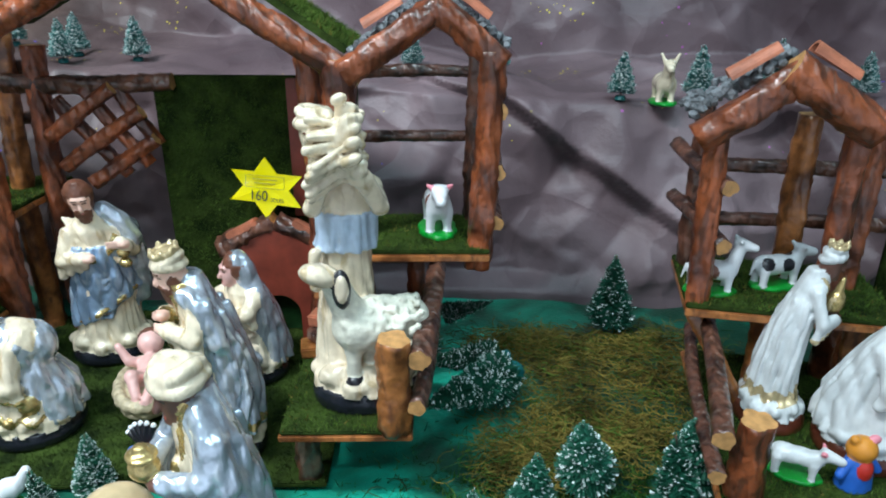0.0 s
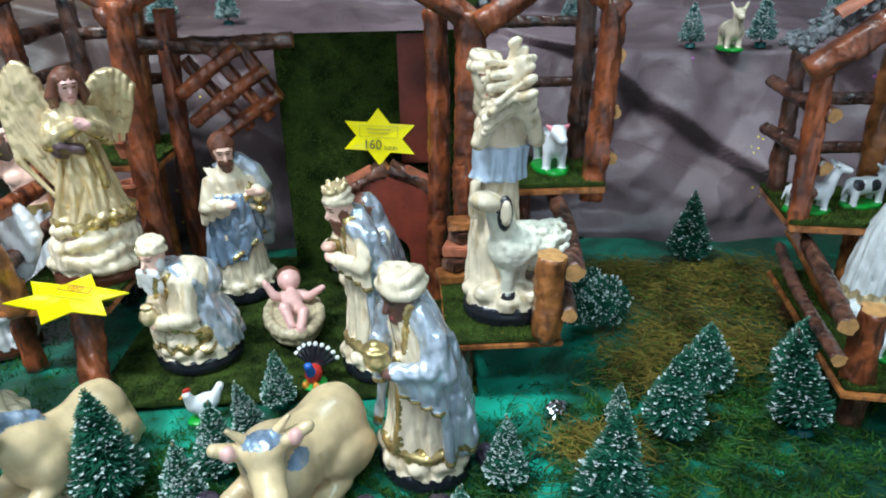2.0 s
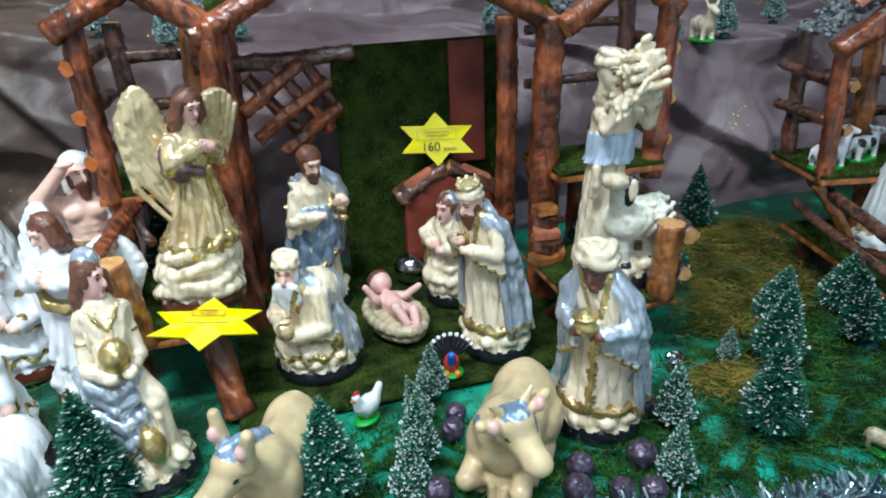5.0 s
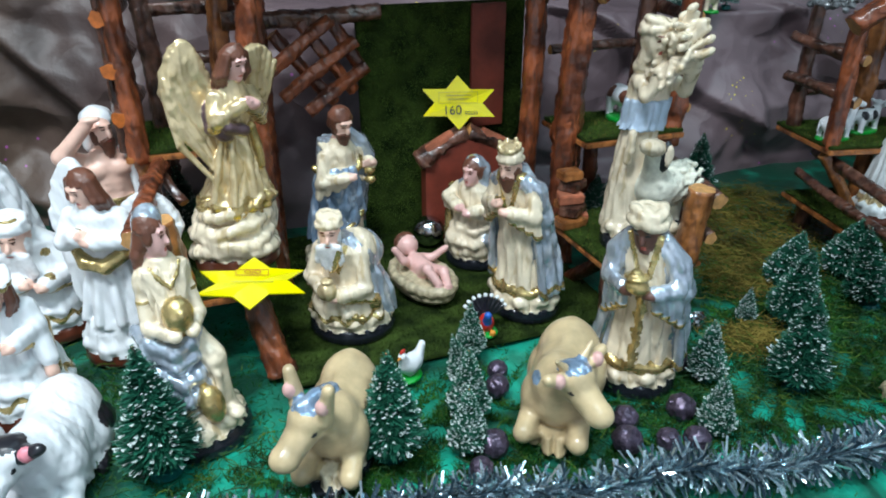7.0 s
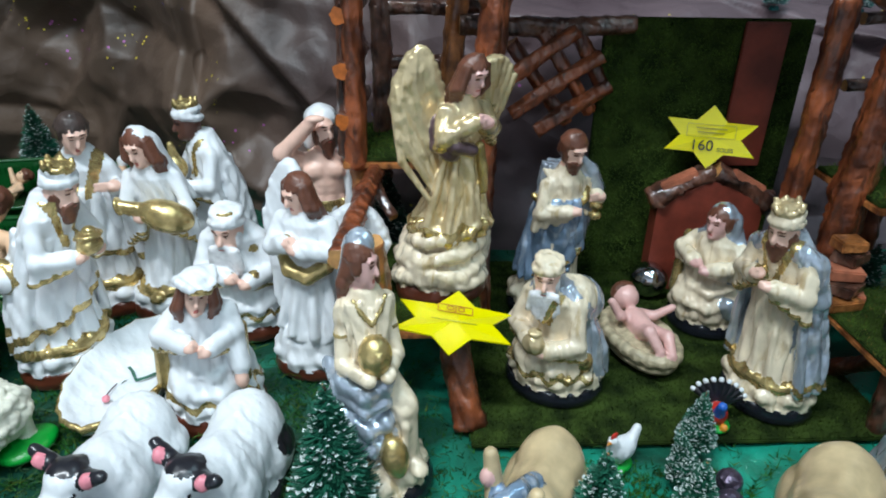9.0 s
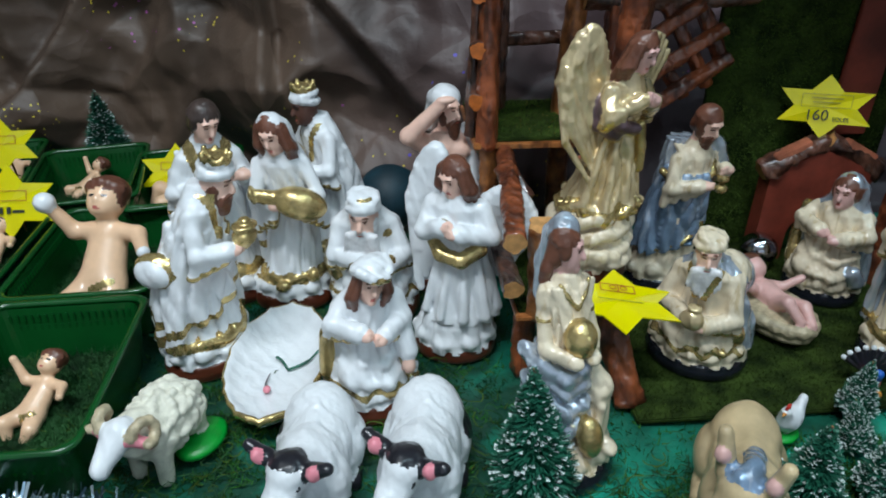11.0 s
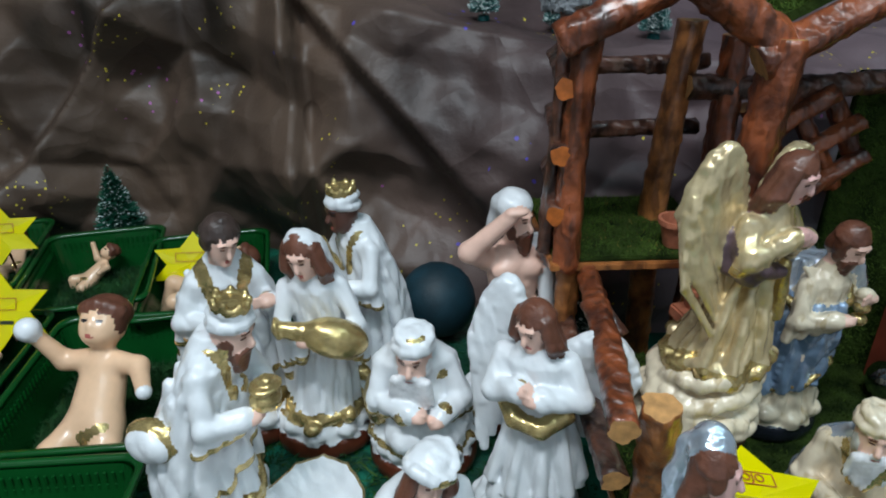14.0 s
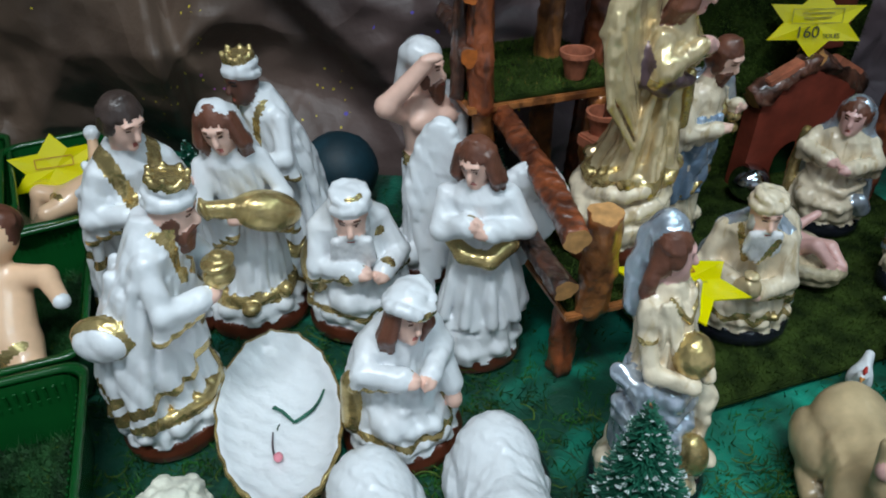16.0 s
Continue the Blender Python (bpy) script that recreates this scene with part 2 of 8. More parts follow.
def paper_material():
    """Crumpled brown paper, sprayed mauve and grey, spattered with gold and blue paint."""
    m = bpy.data.materials.new("painted_paper")
    m.use_nodes = True
    nt = m.node_tree
    b = nt.nodes["Principled BSDF"]
    b.inputs["Roughness"].default_value = 0.52
    tc = nt.nodes.new("ShaderNodeTexCoord")
    big = link_chain(nt, "ShaderNodeTexNoise", Scale=4.5, Detail=5.0)
    grain = link_chain(nt, "ShaderNodeTexNoise", Scale=160.0, Detail=4.0)
    sep = nt.nodes.new("ShaderNodeSeparateXYZ")
    for n in (big, grain):
        nt.links.new(tc.outputs["Object"], n.inputs["Vector"])
    nt.links.new(tc.outputs["Object"], sep.inputs["Vector"])
    brown = nt.nodes.new("ShaderNodeValToRGB")
    brown.color_ramp.elements[0].color, brown.color_ramp.elements[0].position = (0.045, 0.030, 0.022, 1), 0.35
    brown.color_ramp.elements[1].color, brown.color_ramp.elements[1].position = (0.140, 0.090, 0.062, 1), 0.65
    mauve = nt.nodes.new("ShaderNodeValToRGB")
    mauve.color_ramp.elements[0].color, mauve.color_ramp.elements[0].position = (0.072, 0.043, 0.050, 1), 0.35
    mauve.color_ramp.elements[1].color, mauve.color_ramp.elements[1].position = (0.225, 0.158, 0.172, 1), 0.68
    for r in (brown, mauve):
        nt.links.new(big.outputs["Fac"], r.inputs["Fac"])
    side = nt.nodes.new("ShaderNodeMapRange")
    side.inputs["From Min"].default_value, side.inputs["From Max"].default_value = -0.72, -0.30
    nt.links.new(sep.outputs["X"], side.inputs["Value"])
    mix = nt.nodes.new("ShaderNodeMix")
    mix.data_type = "RGBA"
    nt.links.new(side.outputs["Result"], mix.inputs["Factor"])
    nt.links.new(brown.outputs["Color"], mix.inputs["A"])
    nt.links.new(mauve.outputs["Color"], mix.inputs["B"])
    last = mix
    for scale, limit, where, colour in ((110.0, 0.16, 0.60, (0.70, 0.55, 0.05)), (60.0, 0.14, 0.66, (0.10, 0.07, 0.45)), (75.0, 0.15, 0.66, (0.38, 0.10, 0.34))):
        dots = link_chain(nt, "ShaderNodeTexVoronoi", Scale=scale)
        patch = link_chain(nt, "ShaderNodeTexNoise", Scale=6.0 + scale / 40, Detail=2.0)
        shift = nt.nodes.new("ShaderNodeMapping")
        shift.inputs["Location"].default_value = (scale, 3.0, 1.0)
        nt.links.new(tc.outputs["Object"], shift.inputs["Vector"])
        nt.links.new(shift.outputs["Vector"], patch.inputs["Vector"])
        nt.links.new(tc.outputs["Object"], dots.inputs["Vector"])
        near, here, both = (nt.nodes.new("ShaderNodeMath") for _ in range(3))
        near.operation, here.operation, both.operation = "LESS_THAN", "GREATER_THAN", "MULTIPLY"
        near.inputs[1].default_value, here.inputs[1].default_value = limit, where
        nt.links.new(dots.outputs["Distance"], near.inputs[0])
        nt.links.new(patch.outputs["Fac"], here.inputs[0])
        nt.links.new(near.outputs[0], both.inputs[0])
        nt.links.new(here.outputs[0], both.inputs[1])
        over = nt.nodes.new("ShaderNodeMix")
        over.data_type = "RGBA"
        over.inputs["B"].default_value = (*colour, 1)
        nt.links.new(both.outputs[0], over.inputs["Factor"])
        nt.links.new(last.outputs["Result"], over.inputs["A"])
        last = over
    nt.links.new(last.outputs["Result"], b.inputs["Base Color"])
    bp = link_chain(nt, "ShaderNodeBump", Strength=0.35, Distance=0.002)
    nt.links.new(grain.outputs["Fac"], bp.inputs["Height"])
    # crumpled facets at two sizes, with sharp creases between them
    bend = nt.nodes.new("ShaderNodeMix")
    bend.data_type, bend.blend_type = "RGBA", "ADD"
    bend.inputs["Factor"].default_value = 0.10
    soft_noise = link_chain(nt, "ShaderNodeTexNoise", Scale=7.0, Detail=2.0)
    nt.links.new(tc.outputs["Object"], soft_noise.inputs["Vector"])
    nt.links.new(tc.outputs["Object"], bend.inputs["A"])
    nt.links.new(soft_noise.outputs["Color"], bend.inputs["B"])
    under = None
    for scale, deep in ((7.0, 0.030), (15.0, 0.007)):
        cell = link_chain(nt, "ShaderNodeTexVoronoi", Scale=scale)
        rise = link_chain(nt, "ShaderNodeBump", Strength=0.7, Distance=deep)
        nt.links.new(bend.outputs["Result"], cell.inputs["Vector"])
        nt.links.new(cell.outputs["Distance"], rise.inputs["Height"])
        if under:
            nt.links.new(under.outputs["Normal"], rise.inputs["Normal"])
        under = rise
    nt.links.new(under.outputs["Normal"], bp.inputs["Normal"])
    nt.links.new(bp.outputs["Normal"], b.inputs["Normal"])
    return m


PAPER = paper_material()


def ground_material():
    """Wet-looking painted cloth: teal, emerald and dark green in blotches."""
    m = bpy.data.materials.new("painted_green_cloth")
    m.use_nodes = True
    nt = m.node_tree
    b = nt.nodes["Principled BSDF"]
    b.inputs["Roughness"].default_value = 0.35
    tc = nt.nodes.new("ShaderNodeTexCoord")
    blot = link_chain(nt, "ShaderNodeTexNoise", Scale=13.0, Detail=6.0, Distortion=0.8)
    fine = link_chain(nt, "ShaderNodeTexNoise", Scale=240.0, Detail=4.0)
    for n in (blot, fine):
        nt.links.new(tc.outputs["Object"], n.inputs["Vector"])
    ramp = nt.nodes.new("ShaderNodeValToRGB")
    e = ramp.color_ramp.elements
    e[0].position, e[0].color = 0.36, (0.008, 0.055, 0.033, 1)
    e[1].position, e[1].color = 0.66, (0.010, 0.38, 0.26, 1)
    e.new(0.5).color = (0.008, 0.19, 0.12, 1)
    # the cloth colour gets darker towards both ends along x
    sep, end_tone, add = nt.nodes.new("ShaderNodeSeparateXYZ"), nt.nodes.new("ShaderNodeValToRGB"), nt.nodes.new("ShaderNodeMath")
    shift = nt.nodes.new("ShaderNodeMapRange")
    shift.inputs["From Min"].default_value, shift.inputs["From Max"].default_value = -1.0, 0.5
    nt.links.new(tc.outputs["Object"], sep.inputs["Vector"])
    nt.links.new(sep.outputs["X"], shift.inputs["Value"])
    d = end_tone.color_ramp.elements
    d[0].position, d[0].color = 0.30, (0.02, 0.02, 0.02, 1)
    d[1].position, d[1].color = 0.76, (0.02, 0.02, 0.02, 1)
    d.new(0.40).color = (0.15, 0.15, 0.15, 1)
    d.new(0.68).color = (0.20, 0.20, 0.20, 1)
    nt.links.new(shift.outputs["Result"], end_tone.inputs["Fac"])
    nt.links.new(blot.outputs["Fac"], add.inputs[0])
    nt.links.new(end_tone.outputs["Color"], add.inputs[1])
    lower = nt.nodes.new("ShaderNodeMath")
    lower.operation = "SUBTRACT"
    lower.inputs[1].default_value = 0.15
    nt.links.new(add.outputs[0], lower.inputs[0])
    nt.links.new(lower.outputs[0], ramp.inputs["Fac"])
    nt.links.new(ramp.outputs["Color"], b.inputs["Base Color"])
    bp = link_chain(nt, "ShaderNodeBump", Strength=0.5, Distance=0.002)
    nt.links.new(fine.outputs["Fac"], bp.inputs["Height"])
    nt.links.new(bp.outputs["Normal"], b.inputs["Normal"])
    return m


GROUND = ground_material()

# ---- mesh helpers ----
rng = np.random.default_rng(7)


def mesh_of(name, verts, faces, mats, index=None, smooth=False):
    me = bpy.data.meshes.new(name)
    me.from_pydata(verts.tolist() if isinstance(verts, np.ndarray) else verts, [], faces.tolist() if isinstance(faces, np.ndarray) else faces)
    for m in mats if isinstance(mats, (list, tuple)) else [mats]:
        me.materials.append(m)
    if index is not None:
        me.polygons.foreach_set("material_index", np.asarray(index, dtype=np.int32))
    if smooth:
        me.polygons.foreach_set("use_smooth", np.ones(len(me.polygons), dtype=bool))
    me.update()
    return me


def empty(name, place=(0, 0, 0), turn=0.0):
    ob = new(name)
    ob.matrix_world = pose(*place, 0, 0, turn)
    ob.empty_display_size = 0.02
    return ob


def part(name, me, parent, label=""):
    """One mesh as one part, in its parent's own space."""
    ob = new(name, me)
    ob.parent = parent
    return tagged(ob, label)


def bm_mesh(name, bm, mats, smooth=False):
    me = bpy.data.meshes.new(name)
    bm.to_mesh(me)
    bm.free()
    for m in mats if isinstance(mats, (list, tuple)) else [mats]:
        me.materials.append(m)
    if smooth:
        me.polygons.foreach_set("use_smooth", np.ones(len(me.polygons), dtype=bool))
    return me


def box_mesh(name, size, centre, material, bevel=0.0015, wobble=0.0):
    bm = bmesh.new()
    bmesh.ops.create_cube(bm, size=1.0)
    bmesh.ops.scale(bm, vec=size, verts=bm.verts)
    bmesh.ops.translate(bm, vec=centre, verts=bm.verts)
    if wobble:
        for v in bm.verts:
            v.co += Vector(rng.normal(0, wobble, 3))
    if bevel:
        bmesh.ops.bevel(bm, geom=bm.edges[:], offset=bevel, segments=2, affect="EDGES")
    return bm_mesh(name, bm, material)


def log_mesh(name, a, b, r1, r2, mats, rough=0.16, sides=18, knots=2, bend=0.03, seed=0):
    """A crooked, barked log from a to b; mats: bark, cut end."""
    g = np.random.default_rng(seed + 100)
    a, b = np.array(a, float), np.array(b, float)
    length = np.linalg.norm(b - a)
    w = (b - a) / length
    u = np.cross(w, (0.31, 0.77, 0.12))
    u /= np.linalg.norm(u)
    v = np.cross(w, u)
    n = max(6, int(length / 0.004))
    t = np.linspace(0, 1, n)
    th = np.linspace(0, 2 * np.pi, sides, endpoint=False)
    ph = g.uniform(0, 6.28, 8)
    off = bend * length * np.sin(np.pi * t)
    R = (r1 + (r2 - r1) * t)[:, None] * np.ones((1, sides))
    T, TH = np.meshgrid(t, th, indexing="ij")
    R *= 1 + rough * (0.5 * np.sin(3 * TH + ph[0] + 4 * T) + 0.5 * np.sin(5 * TH + ph[1] - 7 * T) + 0.12 * np.sin(T * length * 90 + ph[2] + 2 * np.sin(TH * 2 + ph[3])))
    R *= 1 + rough * (0.30 * g.normal(size=R.shape) + 0.35 * np.abs(np.sin(3.5 * TH + ph[5] + 9 * T + np.sin(T * length * 140))))
    for _ in range(knots):
        kt, kth = g.uniform(0.15, 0.85), g.uniform(0, 6.28)
        d = ((T - kt) * length / 0.010) ** 2 + (np.angle(np.exp(1j * (TH - kth))) / 0.6) ** 2
        R *= 1 + 0.22 * np.exp(-d)
    P = a + T[..., None] * (b - a) + off[:, None, None] * (u * math.cos(ph[4]) + v * math.sin(ph[4])) + R[..., None] * (np.cos(TH)[..., None] * u + np.sin(TH)[..., None] * v)
    verts = P.reshape(-1, 3)
    i = np.arange(n - 1)[:, None] * sides
    j = np.arange(sides)[None, :]
    k = (j + 1) % sides
    quads = np.stack([i + j, i + k, i + sides + k, i + sides + j], -1).reshape(-1, 4)
    caps = [[int(x) for x in range(sides)][::-1], [int(x) for x in range((n - 1) * sides, n * sides)]]
    faces = quads.tolist() + caps
    me = mesh_of(name, verts, faces, mats, [0] * len(quads) + [1, 1])
    sm = np.ones(len(faces), dtype=bool)
    sm[-2:] = False
    me.polygons.foreach_set("use_smooth", sm)
    return me


def blades_mesh(name, roots, normals, length, width, mats, lean=0.8, share=None, seed=1):
    """Short fibres as slim triangles; roots and normals are arrays."""
    g = np.random.default_rng(seed)
    n = len(roots)
    d = normals + g.normal(0, lean, (n, 3)) * 0.6
    d /= np.linalg.norm(d, axis=1)[:, None]
    s = np.cross(d, g.normal(size=(n, 3)))
    s /= np.linalg.norm(s, axis=1)[:, None]
    ln = length * g.uniform(0.5, 1.25, (n, 1))
    v = np.stack([roots - s * width / 2, roots + s * width / 2, roots + d * ln], 1).reshape(-1, 3)
    f = np.arange(3 * n).reshape(-1, 3)
    index = (g.random(n) < (share or 0)).astype(int)
    return mesh_of(name, v, f, mats, index)


CLOTHS = (IVORY, SILVER, STEEL, WHITE, BLUE, PALEGOLD, PLASTER, PURPLE)


# ---- sculpted solids: blended primitives turned into one skin ----
class Solid:
    """Collects round primitives in metres (a figure looks along -y) and skins them as one mesh."""

    def __init__(self):
        self.items, self.paint, self.holes = [], [], []

    def cone(self, m, a, b, ra, rb, k=0.004, flat=None):
        self.items.append(("cone", m, k, np.array(a, float), np.array(b, float), ra, rb, flat))
        return self

    def ball(self, m, c, r, k=0.004, turn=(0, 0, 0)):
        r = np.array(r if np.ndim(r) else (r, r, r), float)
        rot = np.array(Euler([radians(x) for x in turn]).to_matrix())
        self.items.append(("ball", m, k, np.array(c, float), r, rot))
        return self

    def carve(self, c, r, k=0.0012, turn=(0, 0, 0)):
        rot = np.array(Euler([radians(x) for x in turn]).to_matrix())
        self.holes.append(("ball", None, k, np.array(c, float), np.array(r, float), rot))
        return self

    @staticmethod
    def cloth(p):
        """Creases that run over a draped cloth in two changing directions."""
        x, y, z = p[..., 0], p[..., 1], p[..., 2]
        w = np.sin(62 * x + 1.1 + 38 * z) + np.sin(55 * y + 2.3 + 47 * z)
        one = np.abs(np.sin(math.pi * (0.85 * x + 0.30 * y + 0.42 * z) / 0.0120 + 0.8 * w))
        two = np.abs(np.sin(math.pi * (0.40 * x - 0.85 * y + 0.38 * z) / 0.0120 + 0.8 * w + 1.0))
        share = np.clip(0.5 + 40 * (np.abs(x) - np.abs(y)), 0, 1)
        fine = np.abs(np.sin(math.pi * (0.75 * x + 0.75 * y + 0.20 * z) / 0.0075 + 1.3 * w + 2.0 * np.sin(90 * z)))
        return 0.62 - ((1 - share) * one + share * two) + 0.22 * (0.6 - fine)

    def robe(self, m, rows, folds=9, depth=0.0018, k=0.003, phase=0.0, twist=14.0, grow=True, slope=0.0):
        """rows: z, rx, ry, cx, cy from bottom to top."""
        self.items.append(("robe", m, k, np.array(rows, float), folds, depth, phase, twist, grow, slope))
        return self

    def drape(self, m, folds, back=0.0):
        """Raised folds: rows of angle (degrees, 0 = front, + = the figure's left), top radius and z, bottom radius and z, thickness."""
        for a, r0, z0, r1, z1, t in folds:
            b = radians(a)
            y0, y1 = back * z0 / 0.12, back * z1 / 0.12 * 0.5
            self.cone(m, (r0 * math.sin(b), y0 - r0 * 0.86 * math.cos(b), z0), (r1 * math.sin(b * 1.03), y1 - r1 * 0.86 * math.cos(b * 1.03), z1), t * 0.8, t * 1.15, 0.0022)
        return self

    def chain(self, m, pts, r, k=0.002, flat=None):
        """A tube through points."""
        for i in range(len(pts) - 1):
            self.cone(m, pts[i], pts[i + 1], r, r, k, flat)
        return self

    def tint(self, m, c, r):
        """Faces inside this ellipsoid take the material m."""
        self.paint.append((m, np.array(c, float), np.array(r if np.ndim(r) else (r, r, r), float)))
        return self

    def band(self, only, m, z0, z1, wave=0.0015, slope=0.0):
        self.paint.append((m, "band", only, z0, z1, wave, slope))
        return self

    @staticmethod
    def far(item, p):
        kind = item[0]
        if kind == "cone":
            _, _, _, a, b, ra, rb, flat = item
            q = p - a
            w = b - a
            t = np.clip(q @ w / (w @ w), 0, 1)
            d = q - t[..., None] * w
            if flat is not None:
                d = d / np.array(flat, float)
            return np.sqrt((d * d).sum(-1)) - (ra + (rb - ra) * t)
        if kind == "ball":
            _, _, _, c, r, rot = item
            q = (p - c) @ rot
            k0 = np.sqrt(((q / r) ** 2).sum(-1)) + 1e-9
            k1 = np.sqrt(((q / r**2) ** 2).sum(-1)) + 1e-9
            return k0 * (k0 - 1) / k1
        _, _, _, rows, folds, depth, phase, twist, grow, slope = item
        z = p[..., 2]
        zi = rows[:, 0]
        rx, ry, cx, cy = (np.interp(z, zi, rows[:, i]) for i in range(1, 5))
        x, y = (p[..., 0] - cx) / rx, (p[..., 1] - cy) / ry
        rr = np.sqrt(x * x + y * y)
        th = np.arctan2(y, x)
        s = np.clip((zi[-1] - z) / (zi[-1] - zi[0]), 0, 1) if grow else 1.0
        bend = 0.55 * np.sin(2 * th + phase) + 0.35 * np.sin(70 * z + 3 * phase + th)
        one = np.abs(np.sin(folds / 2 * th + phase + twist * z + bend))
        two = np.abs(np.sin((folds + 5) * 0.5 * th + 2 * phase - 26 * z + 1.2 * np.sin(th + 55 * z)))
        wave = 0.62 - np.minimum(one, 0.35 + two * 0.9) + 0.35 * (0.6 - two)
        d = (rr - 1) * np.minimum(rx, ry) + depth * s * wave
        return np.maximum(d, np.maximum(zi[0] + slope * p[..., 0] - z, z - zi[-1]))

    @staticmethod
    def box(it):
        if it[0] == "cone":
            r = max(it[5], it[6]) * (max(it[7]) if it[7] is not None else 1)
            return np.minimum(it[3], it[4]) - r, np.maximum(it[3], it[4]) + r
        if it[0] == "ball":
            e = np.sqrt(((it[5] * it[4]) ** 2).sum(1))
            return it[3] - e, it[3] + e
        w = it[3]
        a = np.array([(w[:, 3] - w[:, 1]).min(), (w[:, 4] - w[:, 2]).min(), w[0, 0] - abs(it[9]) * 0.03])
        b = np.array([(w[:, 3] + w[:, 1]).max(), (w[:, 4] + w[:, 2]).max(), w[-1, 0]])
        return a - it[5], b + it[5]

    def mesh(self, name, step=0.0014, grit=0.0, fold=0.0):
        boxes = [self.box(it) for it in self.items]
        lo = np.min([b[0] for b in boxes], 0) - 0.006
        hi = np.max([b[1] for b in boxes], 0) + 0.006
        axes = [np.arange(lo[i], hi[i] + step, step) for i in range(3)]
        P = np.stack(np.meshgrid(*axes, indexing="ij"), -1)
        D = np.full(P.shape[:3], 1.0)
        folds = fold * self.cloth(P) if fold else None
        for it, (a, b) in zip(self.items, boxes):
            k = it[2]
            i0 = np.clip(((a - k - 2.5 * step - lo) / step).astype(int), 0, None)
            i1 = ((b + k + 2.5 * step - lo) / step).astype(int) + 2
            part_of = tuple(slice(i0[n], i1[n]) for n in range(3))
            d = self.far(it, P[part_of])
            if fold and it[1] in CLOTHS and k > 0.0009:
                d = d + folds[part_of]
            old = D[part_of]
            h = np.clip(0.5 + 0.5 * (old - d) / k, 0, 1)
            D[part_of] = old * (1 - h) + d * h - k * h * (1 - h)
        for it in self.holes:
            k = it[2]
            a, b = self.box(it)
            i0 = np.clip(((a - k - 2 * step - lo) / step).astype(int), 0, None)
            i1 = ((b + k + 2 * step - lo) / step).astype(int) + 2
            part_of = tuple(slice(i0[n], i1[n]) for n in range(3))
            old = D[part_of]
            d = -self.far(it, P[part_of])
            h = np.clip(0.5 - 0.5 * (old - d) / k, 0, 1)
            D[part_of] = old * (1 - h) + d * h + k * h * (1 - h)
        if grit:
            a, b = 2 * np.pi / (0.010), 2 * np.pi / 0.0057
            D = D + grit * (np.sin(P[..., 0] * a) * np.sin(P[..., 1] * a + 1) * np.sin(P[..., 2] * a + 2) + 0.6 * np.sin(P[..., 0] * b + 4) * np.sin(P[..., 1] * b) * np.sin(P[..., 2] * b))
        S = D < 0
        shape = np.array(D.shape) - 1
        acc = np.zeros((*shape, 3))
        cnt = np.zeros(shape)
        for ax in range(3):
            o = [i for i in range(3) if i != ax]
            a = [slice(None)] * 3
            b = [slice(None)] * 3
            a[ax], b[ax] = slice(0, -1), slice(1, None)
            da, db = D[tuple(a)], D[tuple(b)]
            cross = S[tuple(a)] != S[tuple(b)]
            t = np.where(cross, da / np.where(cross, da - db, 1), 0)
            pts = P[tuple(a)].copy()
            pts[..., ax] += t * step
            pts *= cross[..., None]
            for i in (0, 1):
                for j in (0, 1):
                    sl = [slice(None)] * 3
                    sl[o[0]] = slice(i, i + shape[o[0]])
                    sl[o[1]] = slice(j, j + shape[o[1]])
                    acc += pts[tuple(sl)]
                    cnt += cross[tuple(sl)]
        live = cnt > 0
        number = np.full(shape, -1)
        number[live] = np.arange(live.sum())
        verts = acc[live] / cnt[live][:, None]
        faces = []
        for ax in range(3):
            u, v = (ax + 1) % 3, (ax + 2) % 3
            a = [slice(1, -1)] * 3
            b = [slice(1, -1)] * 3
            a[ax], b[ax] = slice(0, -1), slice(1, None)
            sa, sb = S[tuple(a)], S[tuple(b)]
            for flag, flip in ((sa & ~sb, False), (~sa & sb, True)):
                idx = np.argwhere(flag)
                if not len(idx):
                    continue
                idx[:, u] += 1
                idx[:, v] += 1
                q = []
                for du, dv in ((-1, -1), (0, -1), (0, 0), (-1, 0)):
                    c = idx.copy()
                    c[:, u] += du
                    c[:, v] += dv
                    q.append(number[c[:, 0], c[:, 1], c[:, 2]])
                q = np.stack(q, 1)
                faces.append(q[:, ::-1] if flip else q)
        faces = np.concatenate(faces)
        faces = faces[(faces >= 0).all(1)]
        mid = verts[faces].mean(1)
        near = np.full((len(self.items), len(mid)), 9.0)
        for n, (it, (a, b)) in enumerate(zip(self.items, boxes)):
            inside = ((mid > a - 0.006) & (mid < b + 0.006)).all(1)
            near[n, inside] = self.far(it, mid[inside])
        order = [it[1] for it in self.items]
        mats = []
        for m in order + [p[0] for p in self.paint]:
            if m not in mats:
                mats.append(m)
        slot = np.array([mats.index(m) for m in order])[near.argmin(0)]
        for p in self.paint:
            if isinstance(p[1], str):
                m, _, only, z0, z1, wave, slope = p
                w = wave * np.sin(mid[:, 0] * 300 + mid[:, 1] * 260) - slope * mid[:, 0]
                hit = (mid[:, 2] + w > z0) & (mid[:, 2] + w < z1)
                hit &= np.isin(slot, [mats.index(o) for o in only if o in mats])
            else:
                m, c, r = p
                hit = (((mid - c) / r) ** 2).sum(1) < 1
            slot[hit] = mats.index(m)
        return mesh_of(name, verts, faces, mats, slot, True)


